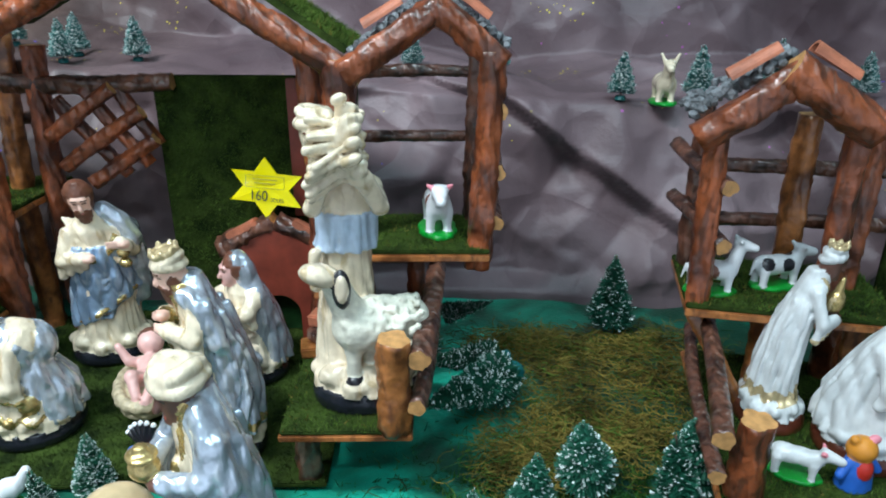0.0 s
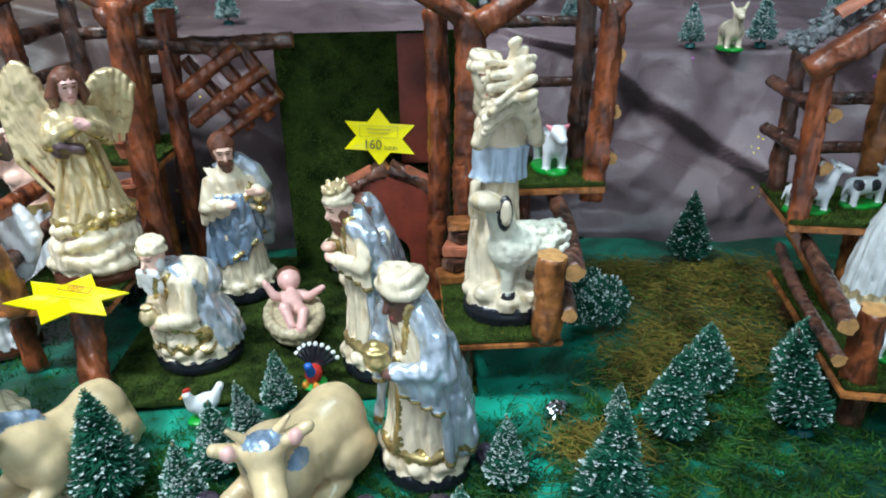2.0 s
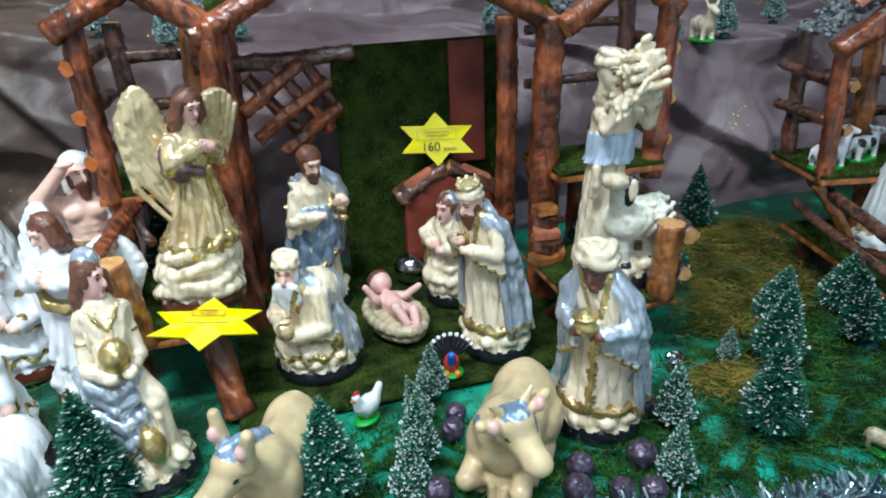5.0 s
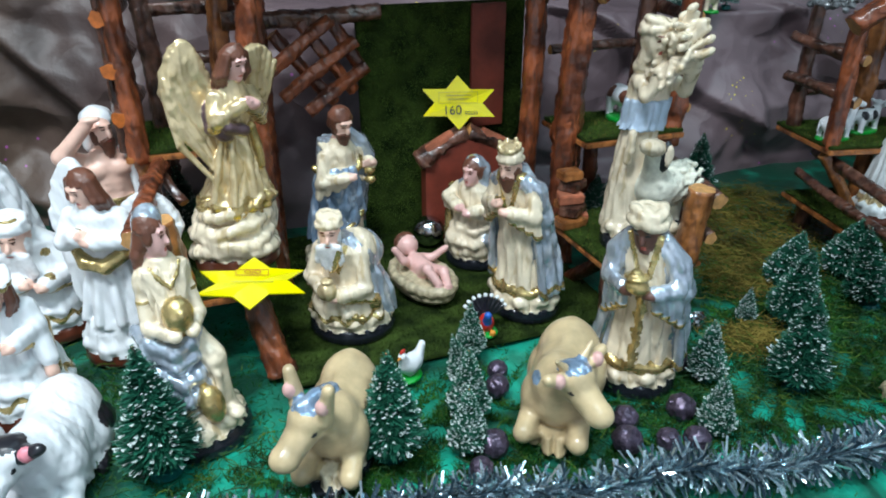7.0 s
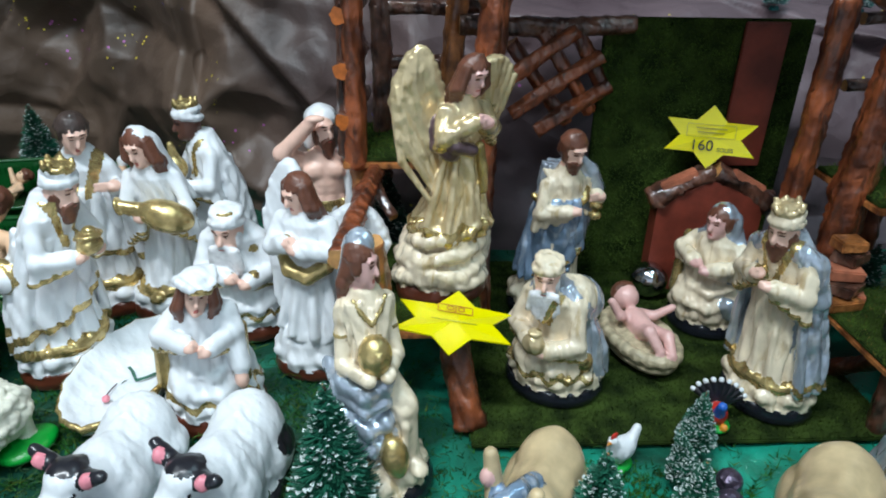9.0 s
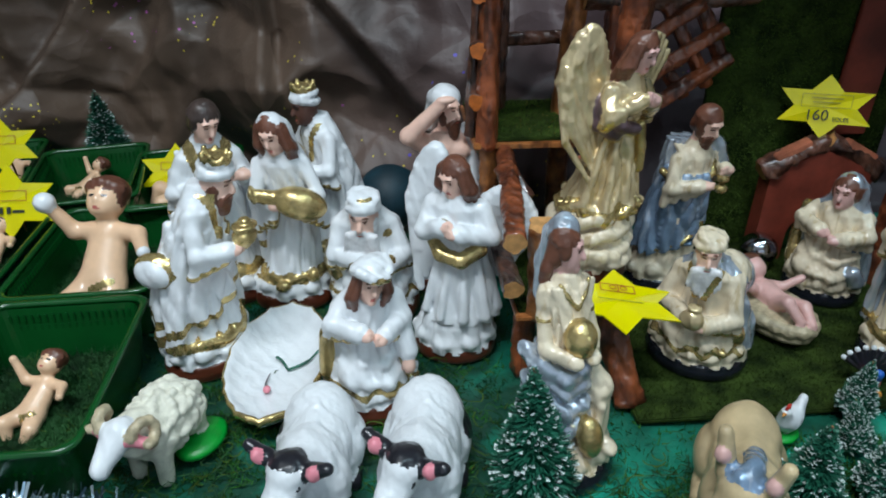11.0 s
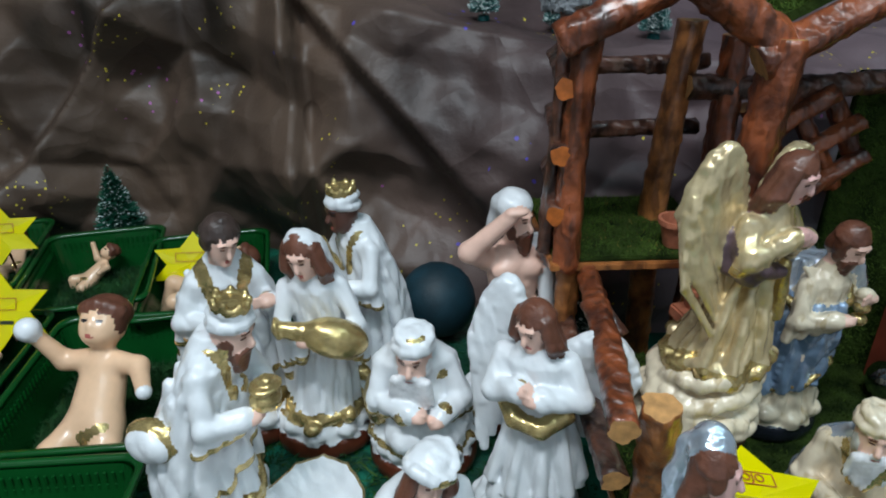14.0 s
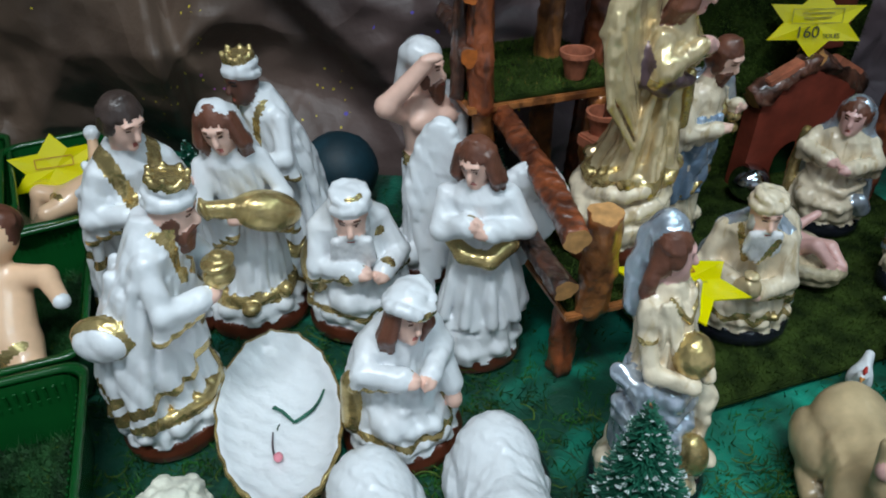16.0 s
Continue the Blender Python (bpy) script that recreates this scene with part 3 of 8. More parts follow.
def statue(name, solid, place, turn, label, category="statue", group="", step=0.0014, grit=0.0, size=1.0, lean=(0, 0), fold=0.0009, bow=None, slim=1.0, twist=0.0, sway=(0, 0), hunch=(0, 0)):
    """bow shears, hunch bends the upper body, sway pushes the hips out, twist turns the top (degrees)."""
    me = solid.mesh(name, step, grit, fold)
    if bow or slim != 1.0 or twist or any(sway) or any(hunch):
        bow = bow or (0, 0)
        co = np.empty(len(me.vertices) * 3)
        me.vertices.foreach_get("co", co)
        co = co.reshape(-1, 3)
        co[:, :2] *= (1 - (1 - slim) * np.clip(co[:, 2:3] / 0.03, 0, 1))
        up = np.clip(co[:, 2] - 0.03, 0, None)
        high = co[:, 2].max()
        rise = np.clip((co[:, 2] - 0.02) / (high - 0.02), 0, 1)
        ang = radians(twist) * rise**1.5
        ca, sa = np.cos(ang), np.sin(ang)
        co[:, 0], co[:, 1] = ca * co[:, 0] - sa * co[:, 1], sa * co[:, 0] + ca * co[:, 1]
        for i in range(2):
            co[:, i] += bow[i] * up + hunch[i] * rise**2.5 + sway[i] * np.sin(math.pi * np.clip(rise * 1.15, 0, 1))
        me.vertices.foreach_set("co", co.ravel())
    ob = new(name, me)
    ob.matrix_world = pose(*place, lean[0], lean[1], turn) @ Matrix.Scale(size, 4)
    return tagged(ob, label, category, group)


# ---- the setting ----
def lattice(u, v, cell, seed):
    """Random heights on a triangle lattice, joined by flat facets: crumpled paper."""
    s, t = u / cell - 0.5 * v / cell, v / cell * 1.1547
    i, j = np.floor(s).astype(int), np.floor(t).astype(int)
    fs, ft = s - i, t - j

    def h(a, b):
        x = np.sin(a * 127.1 + b * 311.7 + seed * 74.7) * 43758.5453
        return (x - np.floor(x)) * 2 - 1

    low = fs + ft < 1
    return np.where(low, h(i, j) * (1 - fs - ft) + h(i + 1, j) * fs + h(i, j + 1) * ft, h(i + 1, j + 1) * (fs + ft - 1) + h(i + 1, j) * (1 - ft) + h(i, j + 1) * (1 - fs))


def paper_backdrop():
    foot_x = (-1.9, -1.4, -1.0, -0.85, -0.72, -0.6, -0.45, 0.0, 0.15, 0.35, 1.3)
    foot_y = (1.02, 1.00, 0.985, 0.975, 0.90, 0.83, 0.745, 0.735, 0.725, 0.715, 0.70)
    nx, nv = 620, 310
    X = np.linspace(-1.9, 1.3, nx)
    V = np.linspace(0, 1.30, nv)
    U, W = np.meshgrid(X, V, indexing="ij")
    F = np.interp(U, foot_x, foot_y)
    edge = np.interp(U, (-1.9, -0.75, -0.55, -0.3, 0.1, 0.4, 1.3), (0.30, 0.29, 0.27, 0.25, 0.235, 0.225, 0.22))
    lean = np.interp(U, (-0.9, -0.6, -0.3, 1.3), (0.10, 0.28, 0.25, 0.18))
    # up the slope, then back over the shelf, then up the wall behind
    shelf = np.interp(U, (-1.9, -0.9, -0.6, 1.3), (0.16, 0.17, 0.22, 0.26))
    a = np.clip(W / edge, 0, 1)
    b = np.clip((W - edge) / shelf, 0, 1)
    c = np.clip(W - edge - shelf, 0, None)
    Y = F + a * edge * lean + b * shelf + c * 0.12
    Z = a * edge + b * 0.03 + c
    warp = 0.02 * np.sin(U * 9 + 1.3) + 0.015 * np.sin(W * 14 + U * 5)
    left = np.clip((-0.45 - U) / 0.25, 0, 1)
    n = (0.036 + 0.020 * left) * lattice(U + warp, W - warp, 0.13, 3) + (0.019 + 0.008 * left) * lattice(U * 0.8 + W * 0.6 + 5, W * 0.8 - U * 0.6 + warp, 0.062, 8) + 0.0045 * lattice(U * 0.6 - W * 0.8, W * 0.6 + U * 0.8, 0.028, 5)
    n = n + 0.016 * np.abs(lattice(U * 0.9 - W * 0.45 + warp, W * 0.9 + U * 0.45, 0.13, 11)) + 0.007 * np.abs(lattice(U * 0.7 + W * 0.7, W * 0.7 - U * 0.7 + warp, 0.060, 13)) - 0.008
    # sharp-edged sheets of paper that lap over the ones below
    for x0, slope, amp, reach, drop in ((0.070, 1.50, 0.036, 0.30, 0.014), (-0.757, 0.05, 0.050, -0.17, 0.014), (-0.735, 1.10, 0.045, 0.20, 0.020), (-0.93, -0.80, 0.040, 0.20, 0.02), (0.40, 0.7, 0.04, 0.22, 0.02), (-1.22, 0.5, 0.03, -0.2, 0.02)):
        d = (U - x0 - slope * (edge - W)) * np.sign(reach)
        reach = abs(reach)
        tent = np.where(d > 0, np.clip(1 - d / reach, 0, 1), np.clip(1 + d / drop, 0, 1))
        n = n + amp * tent * np.clip(1.15 - b * 1.4, 0, 1) * np.clip(W / 0.06, 0, 1)
    flat = np.clip(b * 4, 0, 1) * np.clip(1 - c * 6, 0, 1)
    Y = Y - n * (1 - 0.5 * flat) * np.clip(W / 0.03, 0.3, 1)
    Z = Z + n * (0.25 + 0.10 * flat) * np.clip(W / 0.05, 0, 1)
    Z[:, 0] = -0.004
    verts = np.stack([U, Y, Z], -1).reshape(-1, 3)
    i = np.arange(nx - 1)[:, None] * nv + np.arange(nv - 1)[None, :]
    faces = np.stack([i, i + nv, i + nv + 1, i + 1], -1).reshape(-1, 4)
    shelf_now = (W > edge + 0.02) & (W < edge + shelf + 0.02)
    top = np.stack([U[shelf_now], Y[shelf_now], Z[shelf_now]], 1)
    ob = new("backdrop", mesh_of("backdrop", verts, faces, PAPER, smooth=True))
    tagged(ob, "crumpled brown and mauve painted paper mountain with gold spatter", "backdrop", kind="structure")
    return top


def display_ground():
    nx, ny = 240, 130
    x, y = np.linspace(-1.9, 1.3, nx), np.linspace(0.10, 1.20, ny)
    Xg, Yg = np.meshgrid(x, y, indexing="ij")
    z = -0.003 + 0.0028 * lattice(Xg + 0.01 * np.sin(Yg * 20), Yg, 0.05, 2) * 0.6 + 0.0012 * np.sin(Xg * 70 + 3 * np.sin(Yg * 31)) * np.sin(Yg * 63)
    verts = np.stack([Xg, Yg, z], -1).reshape(-1, 3)
    i = np.arange(nx - 1)[:, None] * ny + np.arange(ny - 1)[None, :]
    faces = np.stack([i, i + ny, i + ny + 1, i + 1], -1).reshape(-1, 4)
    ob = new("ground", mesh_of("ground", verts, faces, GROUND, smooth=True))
    tagged(ob, "glossy teal and dark green painted cloth over the display", "ground", kind="structure")
    table = empty("display_table", (0, 0, 0))
    tagged(table, "long market table under the green cloth", "table", kind="structure")
    part("tabletop", box_mesh("tabletop", (3.2, 1.1, 0.03), (-0.3, 0.65, -0.026), PLANK), table)
    for lx in (-1.8, 1.2):
        for ly in (0.16, 1.14):
            part("leg", box_mesh("leg", (0.05, 0.05, 0.72), (lx, ly, -0.40), PLANK), table)


def stall_shell():
    """Unseen plain walls, floor and ceiling, left open behind the camera for world fill."""
    for name, size, centre in (
        ("floor", (6.0, 5.0, 0.05), (-0.3, -0.6, -0.79)),
        ("ceiling", (6.0, 5.0, 0.05), (-0.3, -0.6, 1.83)),
        ("wall_north", (6.0, 0.05, 2.6), (-0.3, 1.60, 0.52)),
        ("wall_west", (0.05, 4.4, 2.6), (-3.1, -0.6, 0.52)),
        ("wall_east", (0.05, 4.4, 2.6), (2.5, -0.6, 0.52)),
    ):
        tagged(new(name, box_mesh(name, size, centre, CONCRETE, 0)), "plain grey stall " + name.split("_")[0], name.split("_")[0], kind="structure")


SHELF = paper_backdrop()


def shelf_z(x, y):
    """The height of the paper shelf under a spot."""
    d = (SHELF[:, 0] - x) ** 2 + (SHELF[:, 1] - y) ** 2
    return float(SHELF[d.argsort()[:12], 2].max())


display_ground()
stall_shell()


# ---- the log stable with two wings ----
def turf_slab(name, x0, x1, y0, y1, z, parent, seed, thick=0.004, per=2.2e-6, mats=(TURF, MOSS), share=0.06, label="green moss mat"):
    slab = part(name, box_mesh(name, (x1 - x0, y1 - y0, thick), ((x0 + x1) / 2, (y0 + y1) / 2, z + thick / 2), TURFDARK, 0.001), parent, label)
    g = np.random.default_rng(seed)
    n = int((x1 - x0) * (y1 - y0) / per)
    roots = np.stack([g.uniform(x0, x1, n), g.uniform(y0, y1, n), np.full(n, z + thick - 0.0003)], 1)
    fibre = part("fibre", blades_mesh("fibre", roots, np.tile((0, 0, 1.0), (n, 1)), 0.0042, 0.0007, list(mats), 1.2, share, seed), slab)
    tagged(fibre, kind="stuff")
    return slab


def add_log(name, a, b, r, parent, mats=(BARK, CUT), seed=0, r2=None, rough=0.16, bend=0.02, label=""):
    return part(name, log_mesh(name, a, b, r, r2 or r * 0.92, list(mats), rough, seed=seed, bend=bend), parent, label)


def roof_patch(name, a, b, depth, parent, material, seed, lumps=150, size=0.0036):
    """A rough roof skin of pebbly lichen between two points of a rafter, going back by depth."""
    g = np.random.default_rng(seed)
    bm = bmesh.new()
    a, b = Vector(a), Vector(b)
    for i in range(lumps):
        s, d = g.uniform(0, 1), g.uniform(0, depth)
        c = a.lerp(b, s) + Vector((0, d, g.uniform(0, 0.004)))
        m = Matrix.Translation(c) @ Euler(g.uniform(0, 6, 3)).to_matrix().to_4x4() @ Matrix.Diagonal((*(size * g.uniform(0.6, 1.5, 3)), 1))
        bmesh.ops.create_icosphere(bm, subdivisions=1, radius=1.0, matrix=m)
    return tagged(part(name, bm_mesh(name, bm, material), parent, "pebbly grey lichen"), kind="stuff")


def half_tile(name, centre, turn, parent, length=0.035, r=0.008):
    """A half-round roof tile along its own x."""
    n, s = 10, 8
    verts, faces = [], []
    for j, rad in enumerate((r, r * 0.75)):
        for e in (-length / 2, length / 2):
            for i in range(n + 1):
                th = math.pi * i / n
                taper = 1.0 if e < 0 else 0.85
                verts.append((e, rad * taper * math.cos(th), rad * taper * math.sin(th)))
    k = n + 1
    for i in range(n):
        faces += [(i, i + 1, k + i + 1, k + i), (2 * k + i, 3 * k + i, 3 * k + i + 1, 2 * k + i + 1), (i, 2 * k + i, 2 * k + i + 1, i + 1), (k + i, k + i + 1, 3 * k + i + 1, 3 * k + i)]
    faces += [(0, k, 3 * k, 2 * k), (n, 2 * k + n, 3 * k + n, k + n)]
    ob = part(name, mesh_of(name, verts, faces, TILE), parent, "terracotta half-round roof tile")
    ob.matrix_local = pose(*centre, *turn)
    return ob


def moss_roof(name, a, b, depth, parent, seed):
    """A mossy board from the rafter a-b back over the stable."""
    a, b = np.array(a), np.array(b)
    w = np.array((0, depth, 0.0))
    up = np.cross(b - a, w)
    up /= np.linalg.norm(up)
    up *= np.sign(up[2])
    t = 0.006
    c = [a, b, b + w, a + w]
    verts = [tuple(p) for p in c] + [tuple(p + up * t) for p in c]
    faces = [(0, 3, 2, 1), (4, 5, 6, 7), (0, 1, 5, 4), (1, 2, 6, 5), (2, 3, 7, 6), (3, 0, 4, 7)]
    slab = part(name, mesh_of(name, verts, faces, TURFDARK), parent, "mossy roof slope")
    g = np.random.default_rng(seed)
    n = int(np.linalg.norm(b - a) * depth / 1.8e-6)
    roots = a + up * t + g.random((n, 1)) * (b - a) + g.random((n, 1)) * w
    tagged(part("fibre", blades_mesh("fibre", roots, np.tile(up, (n, 1)), 0.006, 0.0008, [TURF, MOSS], 1.2, 0.05, seed), slab), kind="stuff")


def portal():
    st = empty("log_stable", (0, 0, 0))
    tagged(st, "open nativity stable of varnished logs with mossy roofs and wings", "stable")
    # main gable: posts
    for k, (x, y, z0, z1, r) in enumerate(((-0.402, 0.580, 0.0, 0.312, 0.0125), (-0.392, 0.665, 0.0, 0.300, 0.0105), (-0.120, 0.585, 0.0, 0.300, 0.011), (-0.088, 0.545, 0.0, 0.300, 0.0145))):
        add_log("post", (x - 0.004, y, z0), (x, y, z1), r, st, seed=k, label="varnished red-brown log post")
    add_log("rafter", (-0.418, 0.580, 0.297), (-0.232, 0.575, 0.396), 0.0105, st, (BARK, CUT), 11, rough=0.14)
    add_log("rafter", (-0.072, 0.545, 0.284), (-0.240, 0.555, 0.392), 0.0105, st, (BARK, CUT), 12, rough=0.14)
    moss_roof("roof_slope", (-0.400, 0.590, 0.318), (-0.236, 0.585, 0.405), 0.10, st, 21)
    moss_roof("roof_slope", (-0.085, 0.555, 0.303), (-0.236, 0.565, 0.402), 0.10, st, 22)
    # back wall with moss and a red strip
    back = part("back_panel", box_mesh("back_panel", (0.200, 0.006, 0.272), (-0.188, 0.676, 0.136), TURFDARK, 0.001), st, "back wall covered with dark green moss")
    g = np.random.default_rng(31)
    n = 30000
    roots = np.stack([g.uniform(-0.287, -0.089, n), np.full(n, 0.6731), g.uniform(0.002, 0.271, n)], 1)
    tagged(part("fibre", blades_mesh("fibre", roots, np.tile((0, -1.0, -0.2), (n, 1)), 0.004, 0.0007, [TURF, TURFDARK], 1.1, 0.3, 31), back), kind="stuff")
    part("red_strip", box_mesh("red_strip", (0.042, 0.005, 0.140), (-0.136, 0.668, 0.200), RED, 0.001), st, "flat red ochre strip")
    # lattice window
    add_log("beam", (-0.425, 0.660, 0.266), (-0.264, 0.662, 0.267), 0.0085, st, (DARKBARK, CUT), 41)
    for k, (a, b) in enumerate((((-0.385, 0.215), (-0.318, 0.262)), ((-0.375, 0.186), (-0.293, 0.240)), ((-0.350, 0.170), (-0.283, 0.214)))):
        add_log("lattice_bar", (a[0], 0.650, a[1]), (b[0], 0.652, b[1]), 0.0068, st, (BARK, CUT), 45 + k)
    for k, (a, b) in enumerate((((-0.378, 0.250), (-0.318, 0.176)), ((-0.350, 0.262), (-0.296, 0.186)), ((-0.318, 0.262), (-0.284, 0.206)))):
        add_log("lattice_bar", (a[0], 0.661, a[1]), (b[0], 0.661, b[1]), 0.0065, st, (BARK, CUT), 55 + k)
    # floor board of the stable
    turf_slab("floor_mat", -0.425, -0.095, 0.408, 0.700, 0.0, st, 61, 0.004, 2.6e-6, (TURFDARK, TURF), 0.08, "thin mossy floor board")

    # left wing
    add_log("post", (-0.517, 0.604, 0.150), (-0.516, 0.602, 0.322), 0.0092, st, seed=71)
    add_log("post", (-0.508, 0.690, 0.0), (-0.498, 0.690, 0.310), 0.0095, st, (DARKBARK, CUT), seed=72)
    add_log("post", (-0.430, 0.670, 0.0), (-0.424, 0.672, 0.31), 0.0105, st, (PALEBARK, CUT), seed=74)
    add_log("rafter", (-0.534, 0.598, 0.308), (-0.455, 0.592, 0.352), 0.0105, st, (BARK, CUTRED), 73)
    add_log("rafter", (-0.472, 0.592, 0.352), (-0.398, 0.582, 0.303), 0.0115, st, (BARK, CUT), 75)
    roof_patch("roof_lichen", (-0.532, 0.605, 0.318), (-0.468, 0.60, 0.358), 0.085, st, GRAVEL, 76)
    roof_patch("roof_lichen", (-0.468, 0.60, 0.358), (-0.405, 0.595, 0.318), 0.085, st, GRAVEL, 77)
    for k, (z, y1) in enumerate(((0.276, 0.690), (0.225, 0.690))):
        add_log("rail", (-0.505, 0.690, z), (-0.400, 0.690, z + 0.002), 0.0062, st, (DARKBARK, CUT), 78 + k)
    for k, z in enumerate((0.279, 0.235, 0.192)):
        add_log("side_rail", (-0.527, 0.600, z), (-0.514, 0.700, z + 0.004), 0.0068, st, (DARKBARK, CUTRED), 81 + k, rough=0.14)
    add_log("side_board", (-0.529, 0.620, 0.156), (-0.524, 0.622, 0.325), 0.0058, st, (DARKBARK, CUT), 85, rough=0.2)
    part("upper_floor", box_mesh("upper_floor", (0.128, 0.115, 0.006), (-0.465, 0.655, 0.153), PALEBARK, 0.001), st, "thin split-wood shelf")
    turf_slab("upper_mat", -0.526, -0.403, 0.600, 0.712, 0.156, st, 86)
    for k, (x, y) in enumerate(((-0.515, 0.606), (-0.418, 0.604))):
        add_log("stilt", (x, y, 0.0), (x, y, 0.150), 0.0085, st, (PALEBARK, CUT), 88 + k)
    part("lower_floor", box_mesh("lower_floor", (0.100, 0.150, 0.005), (-0.462, 0.533, 0.0665), PALEBARK, 0.001), st, "thin split-wood ledge")
    turf_slab("lower_mat", -0.510, -0.413, 0.462, 0.606, 0.069, st, 91, 0.003)
    add_log("stilt", (-0.424, 0.432, 0.0), (-0.438, 0.468, 0.078), 0.0115, st, (BARK, CUTRED), 92)
    add_log("stilt", (-0.500, 0.478, 0.0), (-0.500, 0.478, 0.064), 0.009, st, (BARK, CUT), 93)
    add_log("corner_post", (-0.492, 0.465, 0.066), (-0.499, 0.452, 0.150), 0.0105, st, (PALEBARK, CUT), 94)
    add_log("side_rail", (-0.519, 0.446, 0.139), (-0.500, 0.610, 0.147), 0.0080, st, (BARK, CUT), 95, rough=0.16)
    add_log("side_rail", (-0.516, 0.456, 0.094), (-0.512, 0.606, 0.104), 0.0075, st, (DARKBARK, CUT), 96, rough=0.16)
    add_log("twig", (-0.500, 0.585, 0.142), (-0.484, 0.560, 0.120), 0.0045, st, (DARKBARK, CUT), 97)

    # right wing
    add_log("post", (0.024, 0.530, 0.130), (0.030, 0.528, 0.308), 0.0105, st, seed=101)
    add_log("post", (0.024, 0.605, 0.128), (0.026, 0.602, 0.310), 0.0095, st, (DARKBARK, CUT), seed=102)
    add_log("rafter", (-0.084, 0.528, 0.290), (-0.006, 0.535, 0.341), 0.0105, st, (BARK, CUT), 103, rough=0.14)
    add_log("rafter", (-0.018, 0.535, 0.342), (0.040, 0.527, 0.298), 0.0105, st, (BARK, CUT), 104)
    roof_patch("roof_lichen", (-0.080, 0.540, 0.302), (-0.014, 0.545, 0.350), 0.085, st, GRAVEL, 105)
    roof_patch("roof_lichen", (-0.014, 0.545, 0.350), (0.044, 0.537, 0.310), 0.085, st, GRAVEL, 106)
    half_tile("roof_tile", (-0.052, 0.548, 0.332), (0, -32, 0), st)
    half_tile("roof_tile", (0.014, 0.550, 0.340), (0, 36, 0), st)
    for k, z in enumerate((0.282, 0.226)):
        add_log("rail", (-0.090, 0.604, z), (0.024, 0.602, z + 0.002), 0.005, st, (DARKBARK, CUT), 108 + k)
    for k, z in enumerate((0.262, 0.213, 0.170)):
        add_log("side_rail", (0.038, 0.526, z), (0.042, 0.620, z + 0.006), 0.0062, st, (DARKBARK, CUT), 111 + k, rough=0.14)
    part("upper_floor", box_mesh("upper_floor", (0.122, 0.100, 0.006), (-0.028, 0.565, 0.143), PALEBARK, 0.001), st, "thin split-wood shelf")
    turf_slab("upper_mat", -0.088, 0.033, 0.517, 0.612, 0.146, st, 115)
    for k, (x, y) in enumerate(((-0.078, 0.560), (-0.030, 0.600))):
        add_log("stilt", (x, y, 0.0), (x, y, 0.140), 0.0085, st, (BARK, CUT), 116 + k)
    part("lower_floor", box_mesh("lower_floor", (0.094, 0.142, 0.005), (-0.076, 0.460, 0.0585), PALEBARK, 0.001), st, "thin split-wood ledge")
    turf_slab("lower_mat", -0.122, -0.031, 0.390, 0.530, 0.061, st, 118, 0.003)
    add_log("stilt", (-0.108, 0.420, 0.0), (-0.108, 0.420, 0.056), 0.009, st, (DARKBARK, CUT), 119)
    add_log("stilt", (-0.045, 0.500, 0.0), (-0.045, 0.500, 0.056), 0.009, st, (DARKBARK, CUT), 120)
    add_log("stilt", (-0.105, 0.500, 0.0), (-0.095, 0.440, 0.056), 0.007, st, (BARK, CUT), 121)
    add_log("corner_post", (-0.042, 0.397, 0.062), (-0.041, 0.393, 0.136), 0.0115, st, (PALEBARK, CUT), 122)
    add_log("side_rail", (-0.024, 0.386, 0.123), (-0.010, 0.535, 0.133), 0.0075, st, (DARKBARK, CUT), 123, rough=0.14)
    add_log("side_rail", (-0.026, 0.386, 0.086), (-0.014, 0.535, 0.094), 0.0060, st, (DARKBARK, CUT), 124, rough=0.14)
    return st


